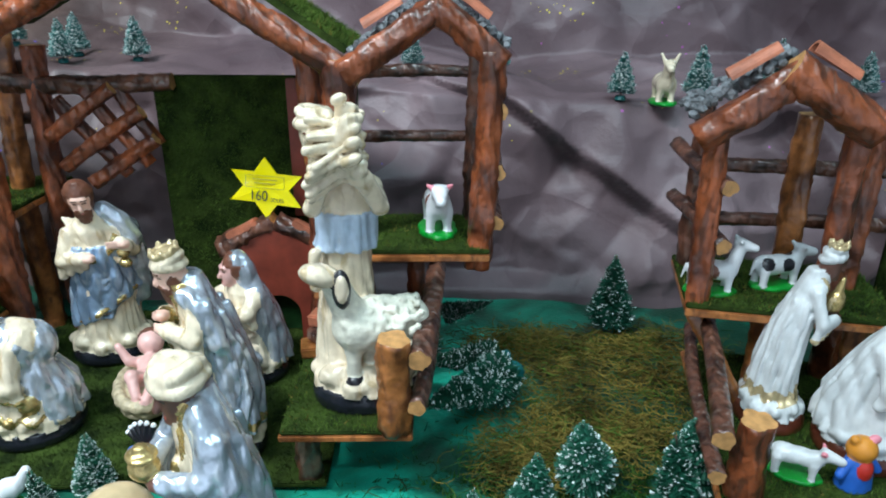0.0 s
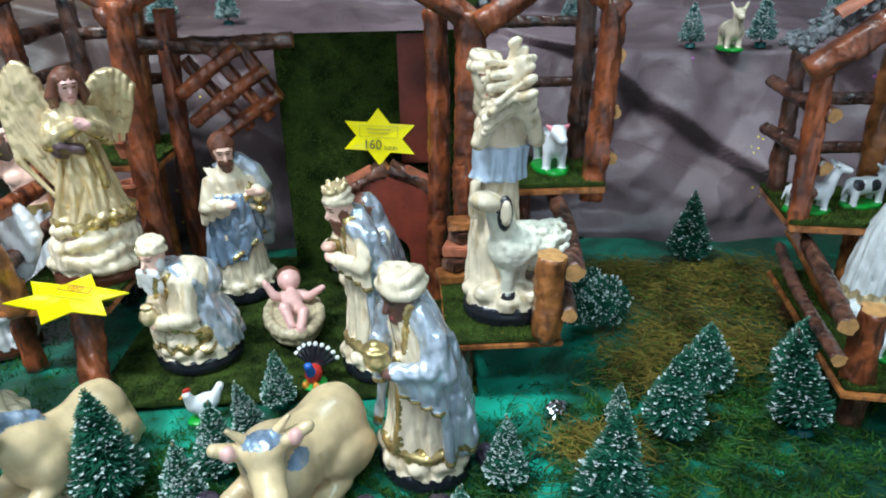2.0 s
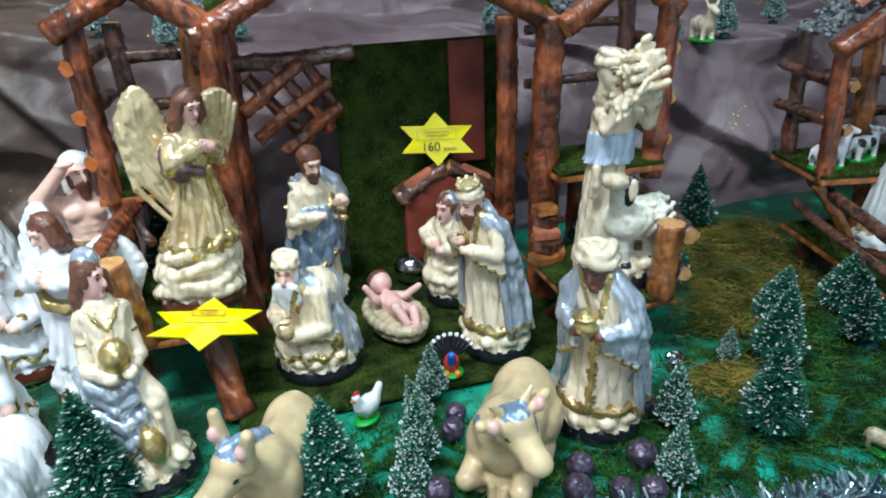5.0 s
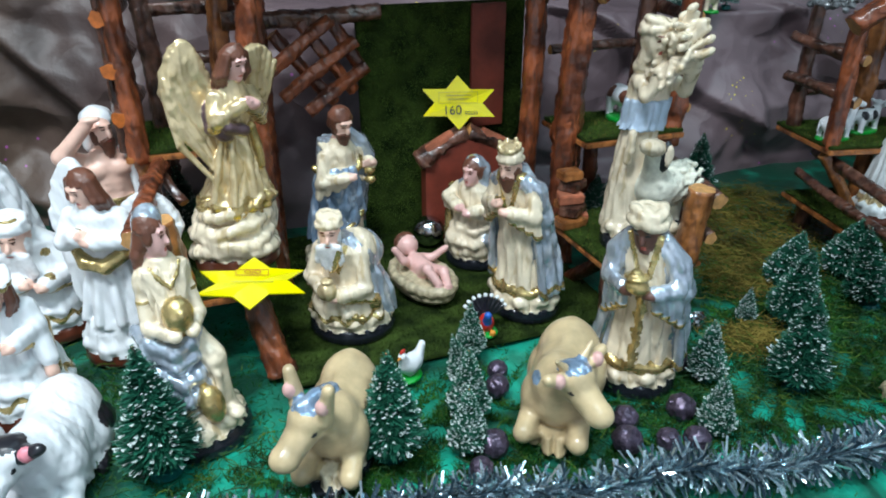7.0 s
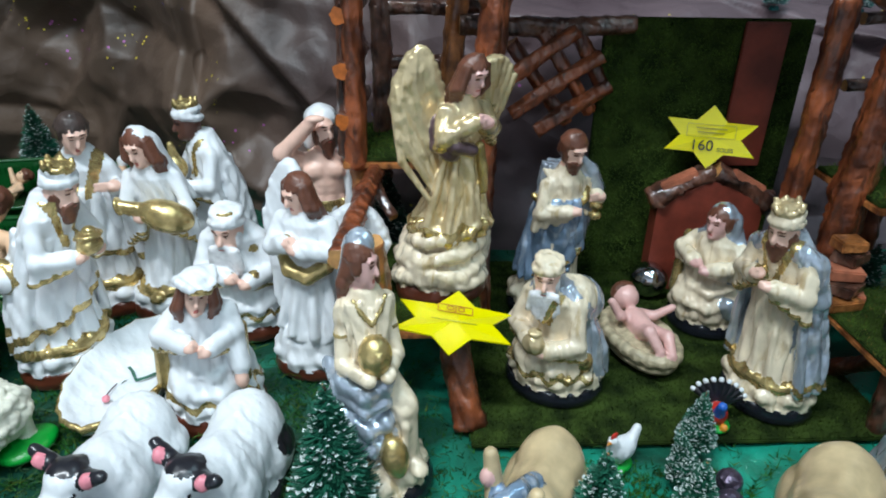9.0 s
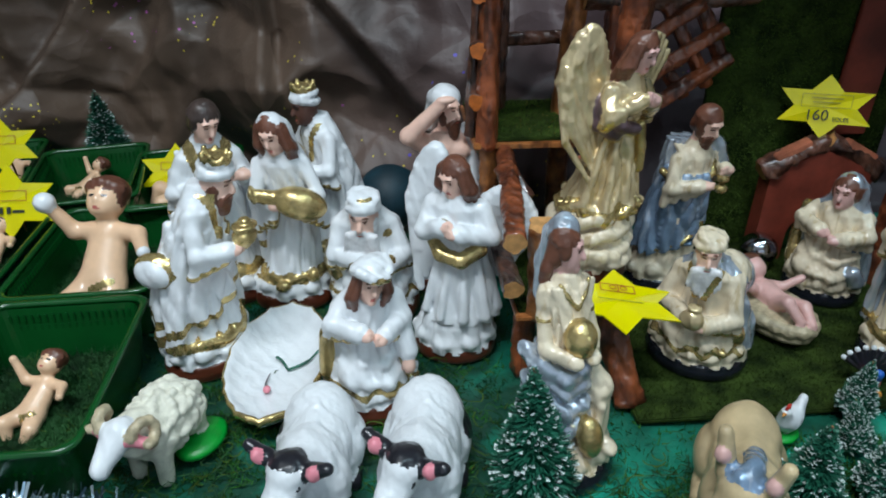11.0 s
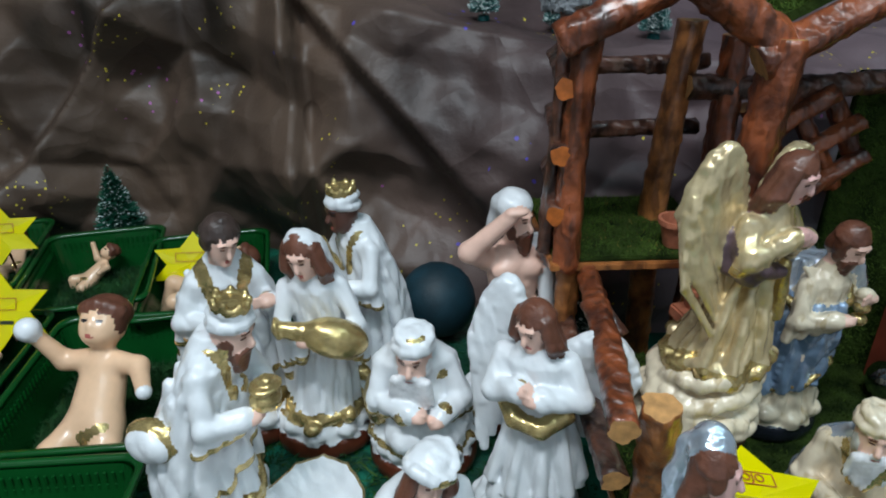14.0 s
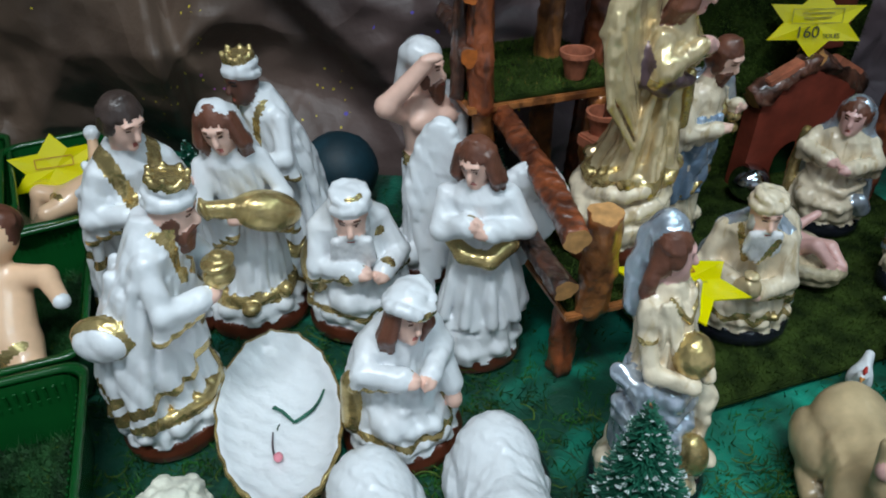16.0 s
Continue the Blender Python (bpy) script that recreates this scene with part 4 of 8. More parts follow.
def second_stable():
    st = empty("log_stable", (0, 0, 0))
    st.matrix_world = pose(0.166, 0.34, 0, 0, 0, -13) @ pose(-0.185, -0.34, 0)
    tagged(st, "second varnished log stable with lichen roof tiles, seen by one wing", "stable")
    for k, (x, y, z0, z1, r, m) in enumerate(((0.178, 0.462, 0.125, 0.270, 0.0085, BARK), (0.268, 0.462, 0.125, 0.270, 0.0085, BARK), (0.258, 0.535, 0.125, 0.264, 0.010, PALEBARK), (0.180, 0.535, 0.125, 0.270, 0.0075, DARKBARK), (0.300, 0.520, 0.0, 0.264, 0.0105, BARK))):
        add_log("post", (x, y, z0), (x - 0.003, y, z1), r, st, (m, CUT), 200 + k)
    add_log("rafter", (0.160, 0.452, 0.257), (0.221, 0.448, 0.304), 0.0105, st, (BARK, CUT), 210, rough=0.14)
    add_log("rafter", (0.209, 0.448, 0.305), (0.272, 0.450, 0.266), 0.012, st, (BARK, CUT), 211)
    roof_patch("roof_lichen", (0.158, 0.462, 0.269), (0.214, 0.458, 0.311), 0.070, st, GRAVEL, 212)
    roof_patch("roof_lichen", (0.214, 0.458, 0.311), (0.272, 0.460, 0.276), 0.070, st, GRAVEL, 213)
    half_tile("roof_tile", (0.192, 0.462, 0.306), (0, -34, 0), st)
    half_tile("roof_tile", (0.240, 0.464, 0.307), (0, 30, 0), st)
    for k, z in enumerate((0.219, 0.172)):
        add_log("rail", (0.180, 0.540, z), (0.420, 0.540, z), 0.0055, st, (DARKBARK, CUT), 214 + k)
    for k, (z, x) in enumerate(((0.222, 0.176), (0.178, 0.178))):
        add_log("side_rail", (x + 0.012, 0.455, z), (x - 0.016, 0.545, z + 0.012), 0.0058, st, (DARKBARK, CUT), 217 + k, rough=0.14)
    part("upper_floor", box_mesh("upper_floor", (0.150, 0.105, 0.006), (0.245, 0.503, 0.125), PALEBARK, 0.001), st, "thin split-wood shelf")
    turf_slab("upper_mat", 0.170, 0.320, 0.452, 0.556, 0.128, st, 220)
    for k, (x, y) in enumerate(((0.232, 0.475), (0.300, 0.48))):
        add_log("stilt", (x, y, 0.0), (x, y, 0.122), 0.009, st, (PALEBARK, CUT), 221 + k)
    add_log("brace", (0.178, 0.470, 0.118), (0.225, 0.450, 0.040), 0.006, st, (PALEBARK, CUT), 223)
    part("lower_floor", box_mesh("lower_floor", (0.260, 0.212, 0.005), (0.317, 0.434, 0.0425), PALEBARK, 0.001), st, "thin split-wood ledge")
    turf_slab("lower_mat", 0.190, 0.446, 0.332, 0.538, 0.045, st, 224, 0.003)
    for k, (x, y) in enumerate(((0.21, 0.355), (0.21, 0.52), (0.43, 0.36))):
        add_log("stilt", (x, y, 0.0), (x, y, 0.040), 0.009, st, (DARKBARK, CUT), 226 + k)
    add_log("corner_post", (0.204, 0.346, 0.047), (0.201, 0.341, 0.110), 0.0105, st, (BARK, CUT), 230)
    add_log("side_rail", (0.181, 0.330, 0.100), (0.190, 0.500, 0.112), 0.0065, st, (DARKBARK, CUT), 231, rough=0.14)
    add_log("side_rail", (0.182, 0.333, 0.070), (0.188, 0.520, 0.080), 0.0052, st, (DARKBARK, CUT), 232, rough=0.14)
    # moss wall of its main room
    back = part("back_panel", box_mesh("back_panel", (0.16, 0.006, 0.26), (0.42, 0.56, 0.16), TURFDARK, 0.001), st, "wall covered with dark green moss")
    g = np.random.default_rng(233)
    n = 12000
    roots = np.stack([g.uniform(0.341, 0.499, n), np.full(n, 0.557), g.uniform(0.032, 0.289, n)], 1)
    tagged(part("fibre", blades_mesh("fibre", roots, np.tile((0, -1.0, -0.2), (n, 1)), 0.004, 0.0007, [TURF, TURFDARK], 1.1, 0.3, 234), back), kind="stuff")
    return st


portal()
second_stable()

# ---- plaster figures: each one plain sculpted mesh ----
def plinth(s, base, rock, rx=0.036, ry=0.031, high=0.012):
    s.robe(base, [(0.0, rx, ry, 0, 0), (high * 0.5, rx * 1.02, ry * 1.02, 0, 0), (high, rx * 0.97, ry * 0.97, 0, 0)], 0, 0.0, 0.0015)
    s.robe(rock, [(high, rx * 0.95, ry * 0.95, 0, 0), (high + 0.008, rx * 0.92, ry * 0.9, 0, 0), (high + 0.018, rx * 0.72, ry * 0.72, 0, 0)], 7, 0.0038, 0.003, 0.8, 30, False)
    for i in range(9):
        a = 0.7 * i + 0.3
        s.ball(rock, (rx * 0.80 * math.cos(a), ry * 0.80 * math.sin(a), high + 0.006 + 0.002 * (i % 3)), (0.009, 0.008, 0.006 + 0.001 * (i % 2)), 0.003)


def head(s, c, skin, hair=None, beard=None, turban=None, crowned=None, veil=None, long_hair=False, nod=4.0, face=0.0, size=0.94, cap=None, long_beard=False):
    """A plain head; nod tips it down, face turns it to the figure's left."""
    rot = Euler((radians(nod), 0, radians(face))).to_matrix()
    c = Vector(c)

    def at(x, y, z):
        return tuple(c + rot @ (Vector((x, y, z)) * size))

    def ball(m, x, y, z, r, k):
        s.ball(m, at(x, y, z), tuple(size * q for q in r), k, (nod, 0, face))

    s.cone(skin, (c.x, c.y + 0.008, c.z - 0.022), at(0, 0.002, -0.008), 0.0072, 0.0062, 0.003)
    ball(skin, 0, 0.001, 0.0015, (0.0098, 0.0112, 0.0122), 0.002)
    ball(skin, 0, -0.0030, -0.0060, (0.0078, 0.0080, 0.0092), 0.003)
    s.cone(skin, at(0, -0.0098, 0.0030), at(0, -0.0132, -0.0032), 0.0013 * size, 0.0021 * size, 0.0012)
    ball(skin, 0, -0.0090, 0.0052, (0.0072, 0.0026, 0.0022), 0.002)
    ball(skin, 0, -0.0094, -0.0112, (0.0036, 0.0028, 0.0028), 0.002)
    for sx in (-1, 1):
        s.carve(at(sx * 0.0042, -0.0118, 0.0016), tuple(size * q for q in (0.0026, 0.0019, 0.0017)), 0.0010, (nod, 0, face))
        dark = BLACK if skin is DARKSKIN else HAIR
        s.tint(dark, at(sx * 0.0042, -0.0105, 0.0018), tuple(size * q for q in (0.0019, 0.0030, 0.0010)))
        s.tint(dark, at(sx * 0.0044, -0.0105, 0.0054), tuple(size * q for q in (0.0027, 0.0032, 0.0008)))
    s.tint(LIPS, at(0, -0.0110, -0.0082), tuple(size * q for q in (0.0024, 0.0040, 0.0011)))
    if hair:
        ball(hair, 0, 0.0040, 0.0062, (0.0116, 0.0116, 0.0112), 0.0012)
        ball(hair, 0, 0.0075, -0.003, (0.0108, 0.0076, 0.0110), 0.002)
        for i in range(12):
            a = -2.2 + 0.4 * i
            s.cone(hair, at(0.002 * math.sin(a), 0.001, 0.0172), at(0.0112 * math.sin(a), 0.0040 - 0.0105 * math.cos(a), 0.0098 - 0.004 * abs(math.sin(a))), 0.0012 * size, 0.0022 * size, 0.0008)
        for sx in (-1, 1):
            ball(hair, sx * 0.0098, 0.0010, 0.0020, (0.0026, 0.0050, 0.0072), 0.001)
    if long_hair:
        for sx in (-1, 1):
            for n, (x0, y0, x1, y1, ln) in enumerate(((0.0100, -0.0010, 0.0112, -0.0020, 0.018), (0.0105, 0.0030, 0.0135, 0.003, 0.024), (0.0080, 0.0075, 0.0112, 0.010, 0.029), (0.0030, 0.0100, 0.0050, 0.013, 0.031))):
                m1 = at(sx * (x0 * 0.3 + x1 * 0.95), (y0 + y1) / 2 - 0.003, -ln * 0.42)
                s.cone(hair, at(sx * x0, y0, 0.008), m1, 0.0035 * size, 0.0040 * size, 0.0012)
                s.cone(hair, m1, at(sx * (x1 - 0.002 * (n % 2)), y1 - 0.001, -ln), 0.0040 * size, 0.0024 * size, 0.0012)
    if beard:
        ball(beard, 0, -0.0068, -0.0112, (0.0072, 0.0056, 0.0072), 0.0015)
        ball(beard, 0, -0.0082, -0.0175, (0.0052, 0.0044, 0.0072), 0.002)
        for i in range(5):
            x = 0.0032 * (i - 2)
            s.cone(beard, at(x, -0.0110 + abs(x) * 0.3, -0.0090), at(x * 0.9, -0.0108 + abs(x) * 0.3, -0.0205 + abs(x)), 0.0015 * size, 0.0020 * size, 0.0008)
        if long_beard:
            for i in range(7):
                x = 0.0030 * (i - 3)
                s.cone(beard, at(x, -0.0100, -0.0100), at(x * 1.25 + 0.0012 * (i % 2), -0.0105, -0.0345 + abs(x) * 1.2), 0.0030 * size, 0.0024 * size, 0.001)
        for sx in (-1, 1):
            ball(beard, sx * 0.0082, -0.0012, -0.0050, (0.0022, 0.0042, 0.0080), 0.0015)
            s.cone(beard, at(0, -0.0126, -0.0056), at(sx * 0.0050, -0.0105, -0.0078), 0.0015 * size, 0.0012 * size, 0.0008)
    if turban:
        for ring_no, (rr, zz, tk) in enumerate(((0.0098, 0.0078, 0.0034), (0.0095, 0.0112, 0.0033), (0.0080, 0.0142, 0.0032))):
            for i in range(10):
                a, b = 2 * math.pi * i / 10, 2 * math.pi * (i + 1) / 10
                tilt = 0.0026 * (-1, 1.1, -0.8)[ring_no]
                s.cone(turban, at(rr * math.cos(a), 0.002 + rr * 1.10 * math.sin(a), zz + tilt * math.sin(a + ring_no)), at(rr * math.cos(b), 0.002 + rr * 1.10 * math.sin(b), zz + tilt * math.sin(b + ring_no)), tk * size, tk * size * 0.94, 0.0006)
        ball(turban, 0, 0.002, 0.0130, (0.0090, 0.0098, 0.0058), 0.001)
    if crowned:
        r, zz = 0.0080, 0.0180
        ball(crowned, 0, 0.002, 0.0180, (0.0080, 0.0082, 0.0034), 0.001)
        for i in range(7):
            a = 2 * math.pi * i / 7 + 0.5
            for d, up in ((-0.30, 0.0010), (0.0, 0.0034 + 0.0012 * (i % 2)), (0.30, 0.0010)):
                s.cone(crowned, at(r * math.cos(a + d), 0.002 + r * math.sin(a + d), zz - 0.002), at(1.22 * r * math.cos(a + d), 0.002 + 1.22 * r * math.sin(a + d), zz + up), 0.0022 * size, 0.0021 * size, 0.0008)
    if veil:
        ball(veil, 0, 0.0056, 0.0064, (0.0126, 0.0116, 0.0122), 0.0015)
        s.cone(veil, at(-0.006, 0.010, 0), (c.x - 0.013, c.y + 0.016, c.z - 0.048), 0.0092, 0.0080, 0.004)
        s.cone(veil, at(0.006, 0.010, 0), (c.x + 0.013, c.y + 0.016, c.z - 0.048), 0.0092, 0.0080, 0.004)
        for i in range(5):
            x = 0.005 * (i - 2)
            s.cone(veil, at(x, 0.014, 0.006), (c.x + x * 2.4, c.y + 0.025, c.z - 0.050), 0.0022, 0.0030, 0.002)
    if cap:
        for i in range(14):
            a, b = 2 * math.pi * i / 14, 2 * math.pi * (i + 1) / 14
            za, zb = 0.0105 + 0.0030 * math.sin(2 * a + 0.5), 0.0105 + 0.0030 * math.sin(2 * b + 0.5)
            s.cone(cap, at(0.0135 * math.cos(a), 0.001 + 0.0140 * math.sin(a), za), at(0.0135 * math.cos(b), 0.001 + 0.0140 * math.sin(b), zb), 0.0034 * size, 0.0034 * size, 0.002)
        ball(cap, 0, 0.002, 0.0125, (0.0118, 0.0122, 0.0060), 0.003)
        s.band([cap], GOLD, c.z + 0.004 * size, c.z + 0.0088 * size, 0.001)


def arm(s, sleeve, hand, sh, el, ha, r=0.0054, cuff=None, drop=0.0, wide_cuff=1.15):
    s.cone(sleeve, sh, el, r * 1.20, r * 1.05, 0.004)
    wr = tuple(0.8 * h + 0.2 * e for h, e in zip(ha, el))
    s.cone(sleeve, el, wr, r * 1.05, r * 1.05 * wide_cuff, 0.003)
    if drop:
        for f in (0.0, 0.35, 0.7, 1.0):
            q = tuple(e + (w - e) * f for e, w in zip(el, wr))
            ln = drop * (1.15 - 0.55 * f)
            s.cone(sleeve, q, (q[0] * 1.08, q[1] + 0.003, q[2] - ln), r * 0.85, r * 0.70, 0.0025)
            if cuff:
                s.ball(cuff, (q[0] * 1.08, q[1] + 0.003, q[2] - ln), (r * 0.90, r * 0.90, 0.0030), 0.001)
    if cuff:
        c = tuple(0.82 * h + 0.18 * e for h, e in zip(ha, el))
        s.ball(cuff, c, (r * 0.98 * wide_cuff, r * 0.80, r * 1.02 * wide_cuff), 0.001)
    s.ball(hand, ha, (0.0054, 0.0060, 0.0040), 0.002)
    for i in range(4):
        z = ha[2] + 0.0030 - 0.0018 * i
        s.cone(hand, (ha[0], ha[1] - 0.002, z), (ha[0] * 0.45, ha[1] - 0.0045, z + 0.001), 0.0013, 0.0011, 0.0005)


def collar(s, m, x0, z0, x1, z1, y, q=0.0):
    """Two painted edges of a mantle that meet down the chest."""
    for sx in (-1, 1):
        for i in range(9):
            f = i / 8
            s.tint(m, (q + sx * (x0 + (x1 - x0) * f), y, z0 + (z1 - z0) * f), (0.0026, 0.0120, 0.0030))


FRONT = ((-40, 0.018, 0.090, 0.0265, 0.026, 0.0030), (-18, 0.0185, 0.092, 0.0275, 0.024, 0.0030), (6, 0.0185, 0.088, 0.0280, 0.024, 0.0028), (27, 0.0185, 0.092, 0.0275, 0.026, 0.0030), (50, 0.018, 0.086, 0.0270, 0.026, 0.0030))
BACK = tuple((a, 0.0235, 0.120 - 0.010 * (i % 2), 0.0335, 0.030, 0.0036) for i, a in enumerate((-150, -120, -95, -72, 70, 98, 124, 152, 178)))


def standing(robe, cape, trim, skin, base, rock, *, stoop=0.0, arms="chest", load=None, sleeve=None, belt=None, top=0.157, wide=1.0, seed=0.0, cape_wide=1.0, drop=0.013, stole=None, over=None, nod=3, face=0, step_out=0, **hd):
    """A robed standing figure about 0.19 m tall; stoop moves the head forward."""
    s = Solid()
    plinth(s, base, rock)
    k = stoop
    s.robe(robe, [(0.020, 0.029 * wide, 0.025 * wide, 0, -0.001), (0.045, 0.0250 * wide, 0.0215 * wide, 0, -0.002), (0.085, 0.0205 * wide, 0.0185 * wide, 0, -0.002 - 0.3 * k), (0.110, 0.0180, 0.0160, 0, -0.55 * k), (0.132, 0.0180, 0.0135, 0, -0.8 * k), (0.147, 0.0075, 0.0075, 0, -0.9 * k)], 11, 0.0050, 0.002, seed, 12)
    s.drape(robe, [(a + 9 * math.sin(seed * 5 + a), r0, z0, r1 * wide, z1, t) for a, r0, z0, r1, z1, t in FRONT], -0.3 * k)
    if over:
        z0, om, slope = over
        s.robe(om, [(z0, 0.0310 * wide, 0.0280 * wide, 0, 0), (z0 + 0.03, 0.0275 * wide, 0.0250, 0, -0.2 * k), (0.108, 0.0235, 0.0210, 0, -0.5 * k), (0.118, 0.0210, 0.0180, 0, -0.6 * k)], 8, 0.0040, 0.0010, seed + 0.5, 60, False, slope)
        for i in range(4 if om is not STEEL else 0):
            zz = z0 + 0.014 + 0.011 * i
            s.chain(om, [(-0.022, -0.008, zz + 0.020 - slope * 0.02), (-0.010, -0.0225, zz + 0.006), (0.006, -0.0235, zz + 0.001), (0.022, -0.010, zz + 0.004 + slope * 0.02)], 0.0024, 0.003)
        if trim:
            s.band([om], trim, z0 - 0.001, z0 + 0.006, 0.001, slope)
    if cape:
        w = cape_wide
        s.robe(cape, [(0.026, 0.0325 * wide * w, 0.0240 * wide, 0.001, 0.0070), (0.055, 0.0300 * wide * w, 0.0220 * wide, 0.001, 0.0062), (0.095, 0.0270 * w, 0.0190, 0.001, 0.0055 - 0.35 * k), (0.122, 0.0230 * w, 0.0150, 0, 0.0050 - 0.75 * k), (0.138, 0.0165 * w, 0.0120, 0, 0.0045 - 0.85 * k), (0.149, 0.009, 0.0085, 0, 0.005 - 0.9 * k)], 10, 0.0050, 0.0012, seed + 1.1, 22)
        s.drape(cape, [(a + 7 * math.sin(seed * 3 + a), r0 * w, z0, r1 * wide * w, z1, t) for a, r0, z0, r1, z1, t in BACK], -0.62 * k)
    sl = sleeve or cape or robe
    fy = -0.6 * k
    if arms == "chest":
        L, R = ((-0.0185, -0.8 * k, 0.130), (-0.0265, -0.010 + fy, 0.108), (-0.004, -0.026 + fy, 0.117)), ((0.0185, -0.8 * k, 0.130), (0.0265, -0.010 + fy, 0.106), (0.006, -0.027 + fy, 0.111))
    elif arms == "out":
        L, R = ((-0.0185, -0.8 * k, 0.130), (-0.0285, -0.009 + fy, 0.106), (-0.005, -0.027 + fy, 0.112)), ((0.0185, -0.8 * k, 0.130), (0.0290, -0.004 + fy, 0.108), (0.0235, -0.021 + fy, 0.120))
    else:
        L, R = ((-0.0185, -0.8 * k, 0.130), (-0.0265, -0.014 + fy, 0.106), (-0.009, -0.031 + fy, 0.105)), ((0.0185, -0.8 * k, 0.130), (0.0265, -0.014 + fy, 0.106), (0.009, -0.031 + fy, 0.105))
    arm(s, sl, skin, *L, cuff=trim, drop=drop)
    arm(s, sl, skin, *R, cuff=trim, drop=drop if arms != "out" else 0)
    if load == "casket":
        s.ball(GOLD, (0, -0.034 + fy, 0.112), (0.0092, 0.0085, 0.0072), 0.001)
        s.ball(GOLD, (0, -0.034 + fy, 0.1195), (0.0098, 0.0088, 0.0026), 0.001)
        s.ball(GOLD, (0, -0.034 + fy, 0.123), (0.0045, 0.0045, 0.0028), 0.001)
    if load == "urn":
        s.ball(GOLD, (0, -0.028 + fy, 0.120), (0.0090, 0.0090, 0.011), 0.001)
        s.cone(GOLD, (0, -0.028 + fy, 0.130), (0, -0.028 + fy, 0.140), 0.0048, 0.003, 0.001)
    if stole:
        s.chain(robe, [(0, -0.0195 + 0.5 * fy, 0.104), (0.001, -0.0225, 0.075), (0, -0.0275, 0.034)], 0.0044, 0.003)
        for i in range(15):
            z = 0.104 - 0.0050 * i
            s.tint(stole, (0.0012 * math.sin(i * 2.1), -0.026, z), (0.0042 + 0.0008 * math.sin(i * 1.7), 0.012, 0.0036))
    head(s, (0, -0.005 - k, top), skin, nod=nod, face=face, **hd)
    if belt:
        s.band([robe], belt, 0.099, 0.107)
    if trim:
        s.band([robe], trim, 0.026, 0.0345, 0.0022)
        hem = [(0.0290 * wide * math.sin(radians(a)), -0.0255 * wide * math.cos(radians(a)), 0.0290 + 0.0013 * math.sin(a * 0.11)) for a in range(-105, 106, 10)]
        s.chain(trim, hem, 0.0030, 0.0015, (1, 1, 1.25))
        if cape:
            s.band([cape], trim, 0.030, 0.0355, 0.0022)
            collar(s, trim, 0.0115, 0.143, 0.004, 0.112, -0.012 - 0.8 * k)
    return s


